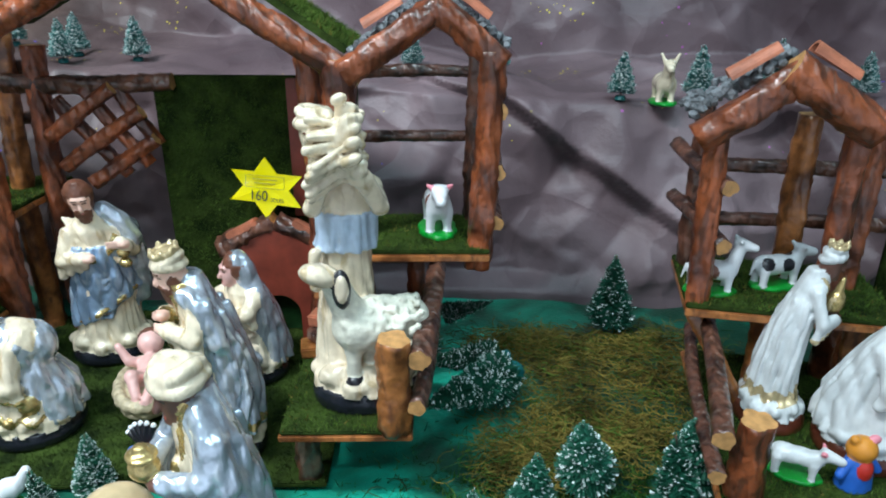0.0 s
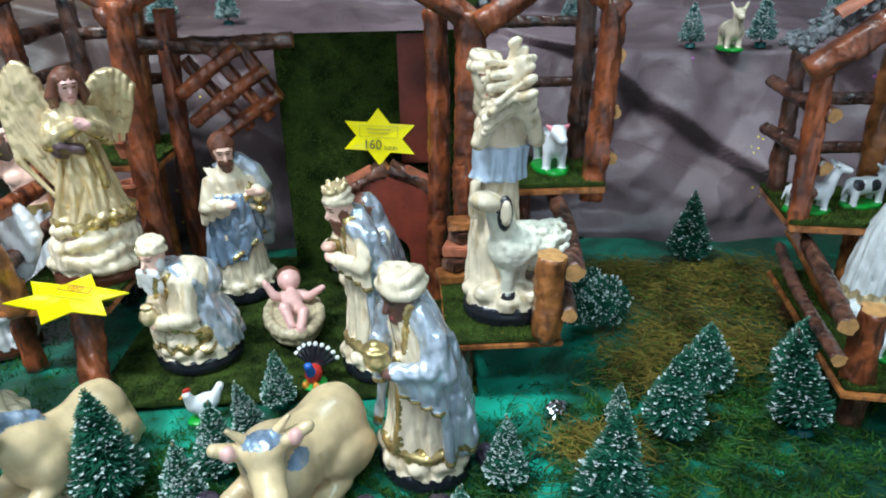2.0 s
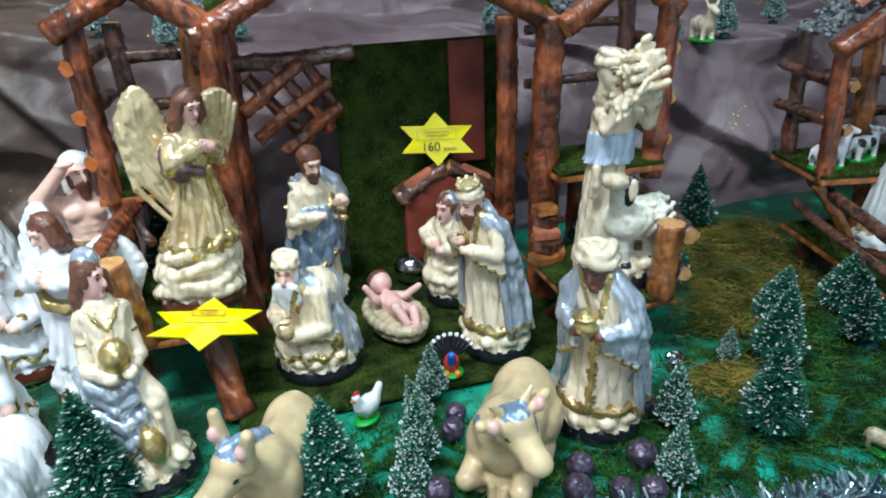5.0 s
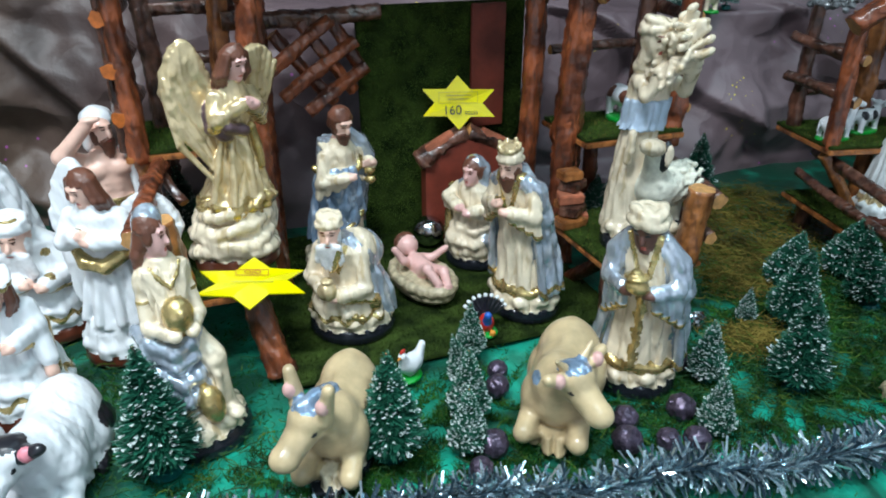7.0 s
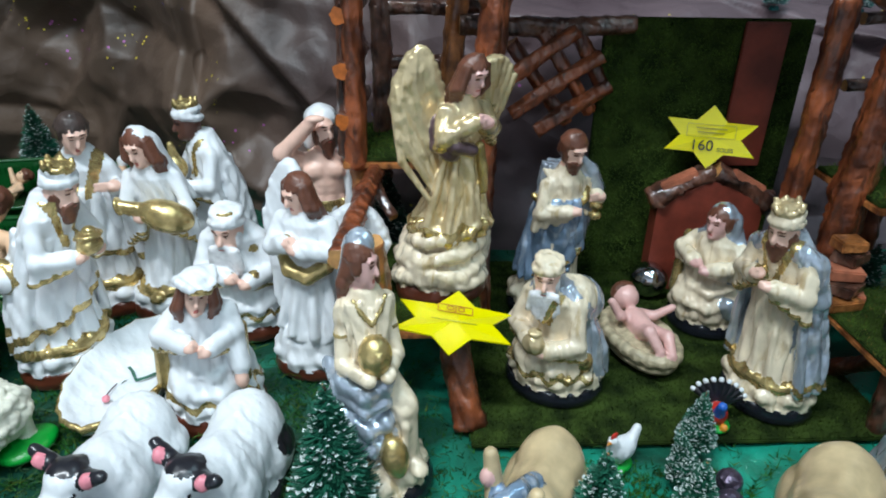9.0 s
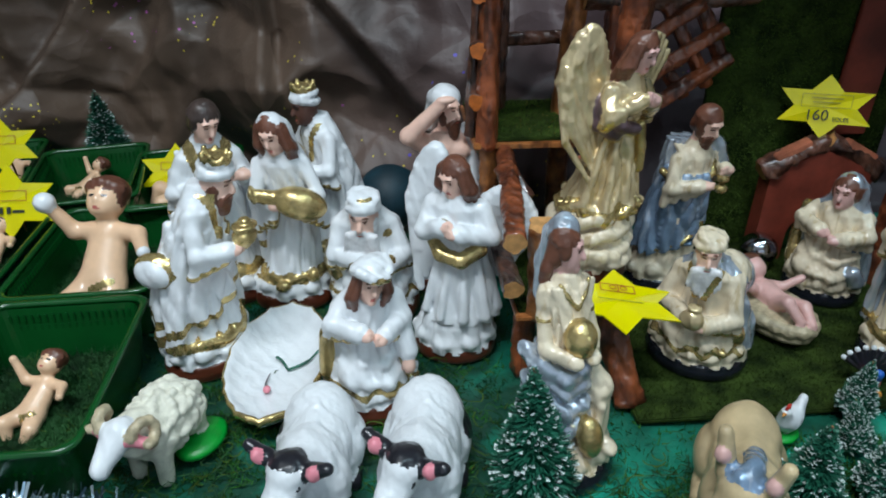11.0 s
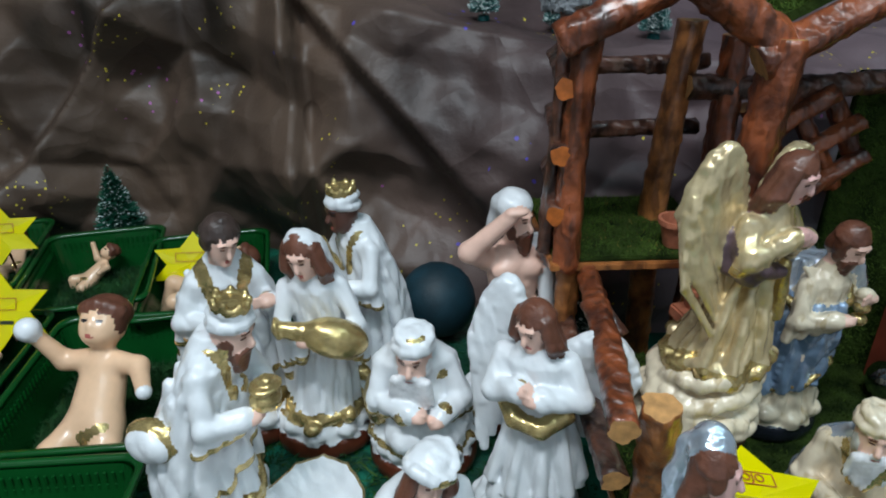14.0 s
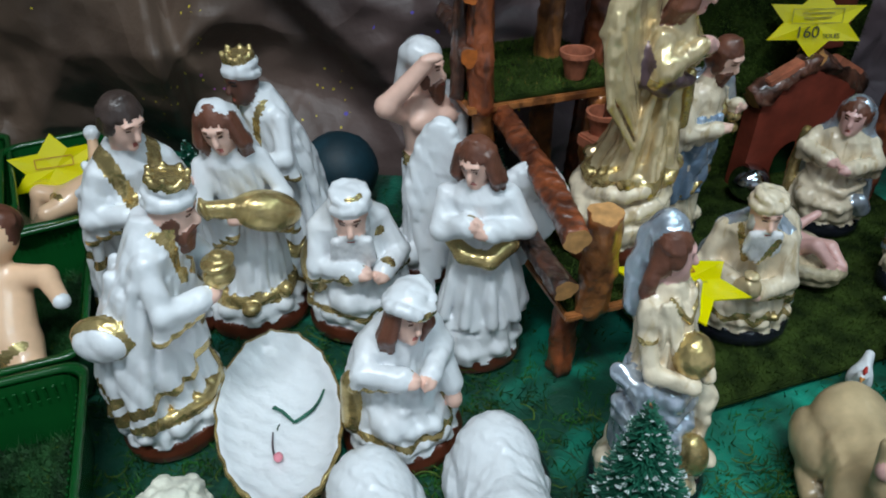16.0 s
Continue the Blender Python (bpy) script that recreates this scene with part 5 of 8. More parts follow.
def kneeling(robe, cape, trim, skin, base, rock, *, stoop=0.008, load=None, wide=1.0, seed=0.0, aside=0.0, nod=2, face=0, sleeve=None, arm_at=0.060, head_at=0.105, **hd):
    """A robed figure down on its knees, about 0.13 m tall."""
    s = Solid()
    plinth(s, base, rock, 0.0365 * wide, 0.034 * wide)
    k, q = stoop, aside
    s.robe(robe, [(0.018, 0.0320 * wide, 0.0320 * wide, 0, -0.001), (0.036, 0.0285 * wide, 0.0290 * wide, 0, -0.003), (0.054, 0.0230 * wide, 0.0225 * wide, 0.2 * q, -0.002), (0.072, 0.0205, 0.0180, 0.5 * q, -0.4 * k), (0.086, 0.0210, 0.0150, 0.8 * q, -0.8 * k), (0.095, 0.010, 0.010, q, -k)], 10, 0.0044, 0.002, seed, 18)
    s.ball(robe, (-0.012, -0.020, 0.034), (0.0125, 0.0150, 0.0125), 0.005)
    s.ball(robe, (0.012, -0.016, 0.029), (0.0125, 0.0140, 0.0115), 0.005)
    for i in range(6):
        a = radians(-75 + 30 * i + 8 * math.sin(seed + i))
        s.cone(robe, (0.017 * math.sin(a), -0.015 * math.cos(a), 0.058), (0.033 * wide * math.sin(a), -0.032 * wide * math.cos(a), 0.021), 0.0030, 0.0038, 0.003)
    s.chain(robe, [(-0.020, -0.010, 0.056), (-0.006, -0.026, 0.046), (0.012, -0.026, 0.044), (0.024, -0.010, 0.050)], 0.0034, 0.003)
    s.chain(robe, [(-0.022, -0.014, 0.044), (-0.004, -0.032, 0.032), (0.014, -0.030, 0.030), (0.027, -0.012, 0.036)], 0.0034, 0.003)
    if cape:
        s.robe(cape, [(0.016, 0.0355 * wide, 0.0280 * wide, 0, 0.0090), (0.040, 0.0330 * wide, 0.0250 * wide, 0, 0.0085), (0.066, 0.0275, 0.0190, 0.5 * q, 0.0065 - 0.4 * k), (0.084, 0.0255, 0.0150, 0.8 * q, 0.0050 - 0.8 * k), (0.098, 0.012, 0.010, q, 0.003 - k)], 10, 0.0044, 0.0012, seed + 2, 25)
        s.drape(cape, [(a, 0.0225, 0.074, 0.0345 * wide, 0.020, 0.0034) for a in (-155, -128, -102, 104, 130, 158)], -0.9 * k)
    sl = sleeve or (cape if cape and robe is WHITE else robe)
    h = 0.45 * k
    arm(s, sl, skin, (-0.0195 + 0.8 * q, -0.8 * k, 0.082), (-0.0275 + 0.4 * q, -0.012 - h, arm_at + 0.002), (-0.003 + 0.2 * q, -0.030 - h, arm_at), 0.0058, trim, 0.010)
    arm(s, sl, skin, (0.0195 + 0.8 * q, -0.8 * k, 0.082), (0.0275 + 0.4 * q, -0.012 - h, arm_at), (0.007 + 0.2 * q, -0.031 - h, arm_at - 0.004), 0.0058, trim, 0.010)
    if load:
        s.ball(load, (0.002 + 0.2 * q, -0.034 - h, arm_at + 0.003), (0.0085, 0.0075, 0.0090), 0.001)
        s.ball(load, (0.002 + 0.2 * q, -0.034 - h, arm_at + 0.013), (0.0058, 0.0055, 0.0022), 0.001)
    head(s, (q, -0.006 - 1.3 * k, head_at), skin, nod=nod, face=face, **hd)
    if trim:
        s.band([robe], trim, 0.022, 0.027, 0.0030)
        if robe is not WHITE:
            collar(s, trim, 0.0115, 0.091, 0.004, 0.068, -0.014 - k, q)
    return s


def wing(s, m, root, peak, outer, inner_end, tip, plumes=15, fat=0.0036, rim=0.0044, bow=(0, 0, 0)):
    """A feathered wing: plumes hang from a rounded arch root-peak-outer and end on the line inner_end-tip."""
    root, peak, outer, inner_end, tip, bow = (np.array(v, float) for v in (root, peak, outer, inner_end, tip, bow))

    def arch(f):
        return root * (1 - f) ** 2 + peak * 2 * f * (1 - f) + outer * f * f

    s.chain(m, [arch(f) for f in np.linspace(0, 1, 10)], rim, 0.003)
    for layer, reach in ((0, 1.0), (1, 0.62), (2, 0.30)):
        for i in range(plumes):
            f = (i + 0.3 * layer) / (plumes - 1 + 0.3 * layer)
            a = arch(f)
            e = inner_end * (1 - f) + tip * f
            b = a + (e - a) * reach * (0.86 + 0.14 * (i % 2))
            mid = (a + b) / 2 + bow * f * reach
            lift = np.array((0, -0.0020 * layer, 0))
            s.cone(m, a + lift, mid + lift, fat, fat * 1.08, 0.0011, (1.0, 0.62, 1.0))
            s.cone(m, mid + lift, b + lift, fat * 1.08, fat * 0.72, 0.0011, (1.0, 0.62, 1.0))


G_SET, W_SET = "ivory and gold nativity figures", "white and gold nativity figures"


def ivory_set():
    # angel on the left ledge
    s = Solid()
    s.robe(BROWNBASE, [(0.0, 0.0385, 0.0325, 0, 0), (0.007, 0.0390, 0.0330, 0, 0), (0.014, 0.0370, 0.0315, 0, 0)], 0, 0.0, 0.0015)
    s.robe(IVORY, [(0.012, 0.0355, 0.0305, 0, 0), (0.024, 0.0360, 0.0315, 0, 0), (0.040, 0.0330, 0.0290, 0.002, 0), (0.056, 0.0300, 0.0265, 0.003, 0), (0.066, 0.0270, 0.0240, 0.003, 0)], 6, 0.0036, 0.003, 0.4, 60, False)
    for n, (z, rx, tk) in enumerate(((0.020, 0.0350, 0.0052), (0.031, 0.0350, 0.0046), (0.043, 0.0325, 0.0050), (0.053, 0.0300, 0.0046))):
        ringed = [(rx * (1 + 0.06 * math.sin(a * 0.05 + n)) * math.cos(radians(a)), 0.87 * rx * (1 + 0.06 * math.sin(a * 0.05 + n)) * math.sin(radians(a)), z + 0.0040 * math.sin(a * 0.035 + 2 * n) + 0.0016 * math.sin(a * 0.11)) for a in range(0, 361, 18)]
        s.chain(IVORY, ringed, tk, 0.004)
    s.robe(PALEGOLD, [(0.056, 0.0330, 0.0290, 0.003, 0), (0.066, 0.0315, 0.0275, 0.003, 0), (0.084, 0.0235, 0.0215, 0.003, -0.001), (0.112, 0.0185, 0.0170, 0.003, 0), (0.134, 0.0150, 0.0140, 0.003, 0), (0.154, 0.0170, 0.0130, 0.003, 0), (0.168, 0.0085, 0.0080, 0.003, 0)], 10, 0.0052, 0.002, 0.2, 24)
    s.drape(PALEGOLD, [(-58, 0.016, 0.124, 0.031, 0.066, 0.0032), (-26, 0.0165, 0.120, 0.0310, 0.064, 0.0032), (10, 0.017, 0.122, 0.0305, 0.064, 0.0032), (44, 0.0175, 0.120, 0.0310, 0.066, 0.0032), (80, 0.017, 0.118, 0.0310, 0.066, 0.0032)])
    hem = [(0.003 + (0.0315 + 0.0018 * math.sin(a * 0.19)) * math.cos(radians(a)), (0.0275 + 0.0018 * math.sin(a * 0.19)) * math.sin(radians(a)), 0.0620 + 0.0040 * math.sin(a * 0.07) + 0.0016 * math.sin(a * 0.23)) for a in range(0, 361, 10)]
    s.chain(PALEGOLD, hem, 0.0038, 0.002)
    s.band([PALEGOLD], GOLD, 0.050, 0.0680, 0.004)
    s.chain(PURPLE, [(-0.016, 0.010, 0.150), (-0.019, -0.006, 0.142), (-0.012, -0.016, 0.132), (0.002, -0.018, 0.128)], 0.0044, 0.004)
    s.chain(PURPLE, [(-0.019, 0.004, 0.142), (-0.020, -0.004, 0.130), (-0.012, -0.014, 0.124)], 0.0040, 0.004)
    s.chain(GOLD, [(0.010, -0.016, 0.130), (0.014, -0.018, 0.112), (0.016, -0.020, 0.094)], 0.0034, 0.002)
    arm(s, PALEGOLD, PINK, (-0.013, 0, 0.155), (-0.019, -0.012, 0.138), (0.006, -0.019, 0.152), 0.0054, GOLD, 0.006)
    arm(s, PALEGOLD, PINK, (0.019, 0, 0.155), (0.024, -0.010, 0.140), (0.010, -0.020, 0.149), 0.0054, GOLD, 0.010)
    head(s, (0.004, -0.004, 0.181), PINK, HAIR, long_hair=True, nod=14, face=10, size=0.88)
    wing(s, PALEGOLD, (-0.008, 0.010, 0.156), (-0.028, 0.026, 0.236), (-0.046, 0.020, 0.162), (-0.014, 0.008, 0.132), (-0.018, -0.014, 0.078), 14, 0.0030, 0.0034, bow=(-0.012, 0.000, 0))
    wing(s, PALEGOLD, (0.012, 0.014, 0.158), (0.036, 0.022, 0.206), (0.056, 0.018, 0.172), (0.018, 0.016, 0.124), (0.042, 0.016, 0.124), 9, 0.0030, 0.0034)
    statue("angel_statue", s, (-0.444, 0.523, 0.072), 26, "glossy ivory and gold angel statue with tall wings and purple sash", "statue", G_SET, step=0.0012, bow=(0.0, -0.08), twist=4, sway=(0.004, 0), hunch=(0.006, -0.012))

    s = standing(IVORY, None, None, SKIN, BLACKBASE, IVORY, hair=HAIR, beard=HAIR, arms="out", sleeve=IVORY, top=0.163, seed=0.5, over=(0.052, STEEL, 0.55), nod=24, stoop=0.018)
    s.chain(GOLD, [(-0.026, -0.006, 0.118), (-0.016, -0.022, 0.104), (0.0, -0.026, 0.106), (0.014, -0.024, 0.116), (0.022, -0.012, 0.134)], 0.0034, 0.0015)
    s.chain(SILVER, [(0.014, -0.010, 0.146), (0.024, -0.012, 0.136), (0.031, -0.014, 0.120)], 0.0090, 0.003)
    s.chain(SILVER, [(0.030, -0.006, 0.128), (0.032, 0.000, 0.090), (0.030, 0.004, 0.056)], 0.0085, 0.004)
    s.robe(SILVER, [(0.045, 0.0240, 0.0190, 0.007, 0.0095), (0.10, 0.0200, 0.0165, 0.006, 0.0080), (0.142, 0.0150, 0.0115, 0.005, 0.0060)], 8, 0.003, 0.002, 0.4, 30, False)
    s.chain(GOLD, [(-0.026, -0.010, 0.040), (-0.008, -0.0275, 0.052), (0.012, -0.0265, 0.064), (0.026, -0.010, 0.070)], 0.0022, 0.001)
    for i in range(6):
        s.chain(IVORY, [(-0.019 + 0.004 * i, -0.010 - 0.0012 * i, 0.143 - 0.001 * i), (-0.012 + 0.004 * i, -0.0215, 0.124 - 0.003 * i), (0.004 + 0.003 * i, -0.0235, 0.110 - 0.002 * i)], 0.0021, 0.0012)
    for i in range(7):
        s.chain(STEEL, [(0.024 - 0.002 * i, -0.012 - 0.001 * i, 0.108 - 0.006 * i), (0.002, -0.0275, 0.090 - 0.007 * i), (-0.024, -0.014, 0.082 - 0.006 * i)], 0.0019, 0.0012)
    for z in (0.130, 0.119, 0.109):
        s.ball(GOLD if z < 0.125 else IVORY, (0.022, -0.030, z - 0.008), (0.0058, 0.0058, 0.0048), 0.0008)
    statue("standing_statue", s, (-0.337, 0.606, 0.006), 22, "standing bearded statue in ivory robe, steel-blue mantle and gold lamp", "statue", G_SET, size=1.04, step=0.0014, hunch=(-0.004, -0.006), sway=(0.003, 0))

    s = kneeling(IVORY, SILVER, GOLD, SKIN, BLACKBASE, IVORY, beard=GREYHAIR, turban=IVORY, crowned=None, stoop=0.016, load=PALEGOLD, seed=1.0, nod=6, face=22, long_beard=True, sleeve=IVORY, wide=1.08, arm_at=0.054, head_at=0.106)
    s.ball(IVORY, (0.010, 0.000, 0.084), (0.0165, 0.0140, 0.0160), 0.006)
    s.ball(SILVER, (0.010, 0.010, 0.076), (0.0190, 0.0140, 0.0190), 0.003)
    s.ball(GOLD, (0.030, -0.010, 0.036), (0.006, 0.007, 0.008), 0.002)
    for i in range(5):
        s.ball(GOLD, (0.026 - 0.006 * i, -0.026 - 0.002 * i, 0.026 + 0.002 * (i % 2)), (0.0036, 0.003, 0.0030), 0.001)
    statue("kneeling_statue", s, (-0.350, 0.484, 0.005), -42, "kneeling white-bearded king statue in ivory and silver with gold trim", "statue", G_SET, size=1.03, step=0.0012)

    s = kneeling(IVORY, SILVER, None, PINK, BLACKBASE, IVORY, hair=HAIR, veil=SILVER, stoop=0.004, seed=2.0, arm_at=0.072, sleeve=IVORY, nod=4, face=-8, wide=0.92)
    s.chain(GOLD, [(-0.030, 0.002, 0.080), (-0.032, -0.002, 0.050), (-0.030, -0.008, 0.028)], 0.0050, 0.002)
    s.chain(SILVER, [(0.026, -0.018, 0.036), (0.030, -0.014, 0.028)], 0.0070, 0.002)
    statue("kneeling_statue", s, (-0.187, 0.570, 0.005), -50, "kneeling veiled woman statue in ivory and dull silver", "statue", G_SET, size=1.03, step=0.0014)

    s = standing(IVORY, SILVER, GOLD, SKIN, BLACKBASE, IVORY, beard=HAIR, turban=IVORY, crowned=PALEGOLD, stoop=0.022, top=0.150, seed=0.9, sleeve=IVORY, nod=14, cape_wide=1.06, drop=0.016)
    s.chain(SILVER, [(-0.012, -0.022, 0.136), (-0.022, -0.014, 0.128), (-0.027, -0.006, 0.100)], 0.0075, 0.003).chain(SILVER, [(0.012, -0.022, 0.136), (0.022, -0.014, 0.128), (0.027, -0.006, 0.100)], 0.0075, 0.003)
    statue("standing_statue", s, (-0.182, 0.456, 0.005), -66, "stooping crowned king statue in ivory robe and silver-blue cape", "statue", G_SET, size=1.02, step=0.0014, twist=10, sway=(-0.003, 0.004), bow=(-0.07, 0.03))

    s = standing(IVORY, SILVER, GOLD, DARKSKIN, BLACKBASE, IVORY, turban=IVORY, size=1.06, arms="load", load="casket", stoop=0.010, top=0.147, wide=1.04, seed=1.7, cape_wide=1.10, drop=0.028, stole=GOLD, nod=12, sleeve=SILVER)
    s.chain(SILVER, [(-0.012, -0.010, 0.138), (-0.024, -0.010, 0.124), (-0.029, -0.008, 0.100)], 0.0085, 0.003).chain(SILVER, [(0.012, -0.010, 0.138), (0.024, -0.010, 0.124), (0.029, -0.008, 0.100)], 0.0085, 0.003)
    for z, r in ((0.1555, 0.0125), (0.1625, 0.0105)):
        ringed = [(r * math.cos(radians(a)), -0.013 + 1.08 * r * math.sin(radians(a)), z + 0.0022 * math.sin(radians(2 * a + z * 9000))) for a in range(0, 361, 20)]
        s.chain(IVORY, ringed, 0.0042, 0.0012)
    statue("standing_statue", s, (-0.143, 0.326, 0), -44, "dark-faced king statue with gold casket, ivory robe, silver-blue cape", "statue", G_SET, size=0.99, step=0.0014, twist=-12, sway=(0.004, 0))

    # shepherd with a sheaf and his sheep on one base
    s = Solid()
    plinth(s, BLACKBASE, IVORY, 0.038, 0.032, 0.014)
    s.robe(IVORY, [(0.018, 0.0240, 0.0225, -0.012, 0.008), (0.06, 0.0200, 0.0185, -0.012, 0.008), (0.11, 0.0165, 0.0155, -0.010, 0.008), (0.132, 0.0180, 0.0160, -0.008, 0.008), (0.156, 0.0205, 0.0155, -0.006, 0.008), (0.168, 0.010, 0.010, -0.006, 0.008)], 11, 0.0022, 0.003, 0.3, 4)
    s.robe(BLUE, [(0.113, 0.0215, 0.0190, -0.010, 0.007), (0.119, 0.0205, 0.0185, -0.009, 0.007), (0.132, 0.0200, 0.0180, -0.008, 0.007), (0.139, 0.0205, 0.0170, -0.007, 0.007)], 9, 0.0022, 0.002, 0.8, 26, False)
    s.chain(IVORY, [(-0.030, -0.006, 0.112), (-0.032, -0.008, 0.098), (-0.031, -0.006, 0.088)], 0.0038, 0.002)
    arm(s, IVORY, IVORY, (-0.022, 0.004, 0.156), (-0.028, -0.012, 0.146), (-0.018, -0.024, 0.172), 0.0050)
    arm(s, IVORY, IVORY, (0.010, 0.004, 0.156), (0.014, -0.012, 0.146), (0.002, -0.028, 0.174), 0.0052)
    head(s, (-0.022, -0.002, 0.190), IVORY, turban=IVORY, nod=6, size=1.0)
    g = np.random.default_rng(5)
    for i in range(64):
        a, rr = 2.4 * i, 0.0180 * math.sqrt((i + 0.5) / 64)
        c = np.array((-0.008, -0.014, 0.184)) + rr * np.array((0.1 * math.cos(a), 1.0 * math.cos(a), 1.05 * math.sin(a)))
        e = np.array((0.0, math.cos(a), math.sin(a))) * 0.006
        out = c + np.array((0.008, -0.002, 0.005)) + 0.8 * e + g.normal(0, 0.0022, 3)
        s.cone(IVORY, c, c + np.array((-0.016, -0.003, -0.005)) + 0.9 * e + g.normal(0, 0.0018, 3), 0.0020, 0.0028, 0.0006)
        s.cone(IVORY, c, out, 0.0020, 0.0022, 0.0006)
        s.ball(IVORY, out, (0.0054, 0.0034, 0.0036), 0.0006, (0, -25, 0))
    s.cone(WOOL, (-0.004, -0.016, 0.062), (0.028, -0.010, 0.062), 0.0180, 0.0172, 0.004)
    for i in range(200):
        a = g.uniform(0, 6.28)
        x = g.uniform(-0.012, 0.038)
        s.ball(WOOL, (x, -0.014 + 0.0172 * math.cos(a), 0.062 + 0.0176 * math.sin(a)), 0.0027, 0.0008)
    for x, y in ((-0.008, -0.022), (0.004, -0.012), (0.020, -0.020), (0.030, -0.008)):
        s.cone(WOOL, (x, y, 0.050), (x, y - 0.001, 0.022), 0.0056, 0.0046, 0.003)
        s.ball(BLACK, (x, y - 0.003, 0.0255), (0.0052, 0.0062, 0.0036), 0.001)
    s.cone(WOOL, (-0.008, -0.018, 0.070), (-0.018, -0.024, 0.098), 0.0120, 0.0085, 0.004)
    s.ball(IVORY, (-0.026, -0.028, 0.106), (0.0135, 0.0080, 0.0075), 0.003, (0, 14, 0))
    s.ball(BLACK, (-0.013, -0.0315, 0.097), (0.0060, 0.0042, 0.0140), 0.001)
    s.ball(IVORY, (-0.013, -0.0350, 0.098), (0.0038, 0.003, 0.0095), 0.001)
    statue("shepherd_statue", s, (-0.065, 0.442, 0.064), 6, "ivory shepherd statue carrying a sheaf, with sheep on a black base", "statue", G_SET, step=0.0014, size=1.05, hunch=(-0.004, -0.016))

    # woman with a golden pot
    s = Solid()
    plinth(s, BLACKBASE, IVORY, 0.037, 0.033)
    s.robe(IVORY, [(0.020, 0.0260, 0.0240, -0.003, 0.004), (0.060, 0.0215, 0.0190, -0.003, 0.003), (0.094, 0.0165, 0.0150, -0.001, 0.001), (0.118, 0.0150, 0.0135, 0, 0), (0.136, 0.0185, 0.0130, 0, 0), (0.147, 0.010, 0.009, 0, 0)], 9, 0.0020, 0.003, 0.6, 10)
    s.robe(SILVER, [(0.036, 0.0280, 0.0245, -0.005, 0.003), (0.066, 0.0245, 0.0215, -0.004, 0.002), (0.098, 0.0195, 0.0175, -0.002, 0.001)], 8, 0.0018, 0.002, 0.5, 20, False)
    for z, dz, r in ((0.050, 0.016, 0.0040), (0.064, 0.010, 0.0046), (0.079, 0.014, 0.0040), (0.090, 0.006, 0.0046)):
        s.chain(SILVER, [(-0.028, 0.010, z + dz), (-0.026, -0.010, z + dz * 0.3), (-0.010, -0.0225, z - 0.006), (0.006, -0.0225, z - 0.002), (0.016, -0.012, z + dz * 0.5)], r, 0.005)
    s.cone(IVORY, (0.010, -0.006, 0.088), (0.022, -0.022, 0.072), 0.0110, 0.0098, 0.004)
    s.cone(IVORY, (0.022, -0.022, 0.072), (0.022, -0.018, 0.030), 0.0094, 0.0074, 0.004)
    s.chain(IVORY, [(0.012, -0.014, 0.078), (0.018, -0.029, 0.060), (0.016, -0.026, 0.036)], 0.0030, 0.003)
    s.ball(IVORY, (0.023, -0.026, 0.026), (0.008, 0.011, 0.006), 0.003)
    s.ball(IVORY, (0, -0.009, 0.127), (0.0140, 0.0070, 0.0085), 0.004)
    s.robe(IVORY, [(0.090, 0.0195, 0.0180, -0.001, -0.001), (0.108, 0.0178, 0.0165, 0, -0.001), (0.126, 0.0195, 0.0165, 0, -0.001), (0.138, 0.0200, 0.0140, 0, 0)], 13, 0.0034, 0.0015, 0.2, 9, False)
    for sx in (-1, 1):
        for i in range(4):
            s.cone(IVORY, (sx * (0.017 - 0.003 * i), -0.009 - 0.001 * i, 0.141), (sx * (0.006 - 0.0012 * i), -0.0185, 0.108 - 0.003 * i), 0.0020, 0.0026, 0.0012)
        s.chain(GOLD, [(sx * 0.0125, -0.010, 0.1435), (sx * 0.0070, -0.0155, 0.136), (sx * 0.0005, -0.0175, 0.129)], 0.0014, 0.0008)
    s.chain(GOLD, [(-0.019, -0.006, 0.099), (-0.008, -0.0185, 0.096), (0.006, -0.0190, 0.096), (0.018, -0.008, 0.099)], 0.0020, 0.001)
    for sx in (-1, 1):
        s.ball(IVORY, (sx * 0.0165, 0, 0.131), (0.0080, 0.0085, 0.0105), 0.003)
        s.ball(GOLD, (sx * 0.0190, -0.002, 0.120), (0.0066, 0.0068, 0.0020), 0.001)
        s.cone(IVORY, (sx * 0.0185, -0.001, 0.122), (sx * 0.0215, -0.010, 0.103), 0.0058, 0.0056, 0.002)
        s.cone(IVORY, (sx * 0.0215, -0.010, 0.103), (sx * 0.010, -0.028, 0.100), 0.0056, 0.0046, 0.002)
        s.ball(IVORY, (sx * 0.0075, -0.032, 0.100), (0.0062, 0.0046, 0.0038), 0.002)
    s.ball(GOLD, (0.000, -0.024, 0.112), (0.0130, 0.0120, 0.0125), 0.001)
    s.ball(GOLD, (0.000, -0.034, 0.114), (0.0046, 0.0036, 0.0046), 0.001)
    s.ball(GOLD, (0.006, -0.030, 0.040), (0.0112, 0.0105, 0.0150), 0.001)
    head(s, (-0.003, -0.002, 0.162), PINK, HAIR, nod=6, face=48, size=0.95)
    s.ball(SILVER, (-0.003, 0.0045, 0.1715), (0.0128, 0.0122, 0.0105), 0.001, (-22, 0, 48))
    s.chain(HAIR, [(-0.013, 0.002, 0.164), (-0.017, 0.003, 0.150), (-0.016, 0.006, 0.142)], 0.0046, 0.002)
    s.chain(HAIR, [(0.008, 0.006, 0.160), (0.010, 0.010, 0.146), (0.008, 0.012, 0.142)], 0.0046, 0.002)
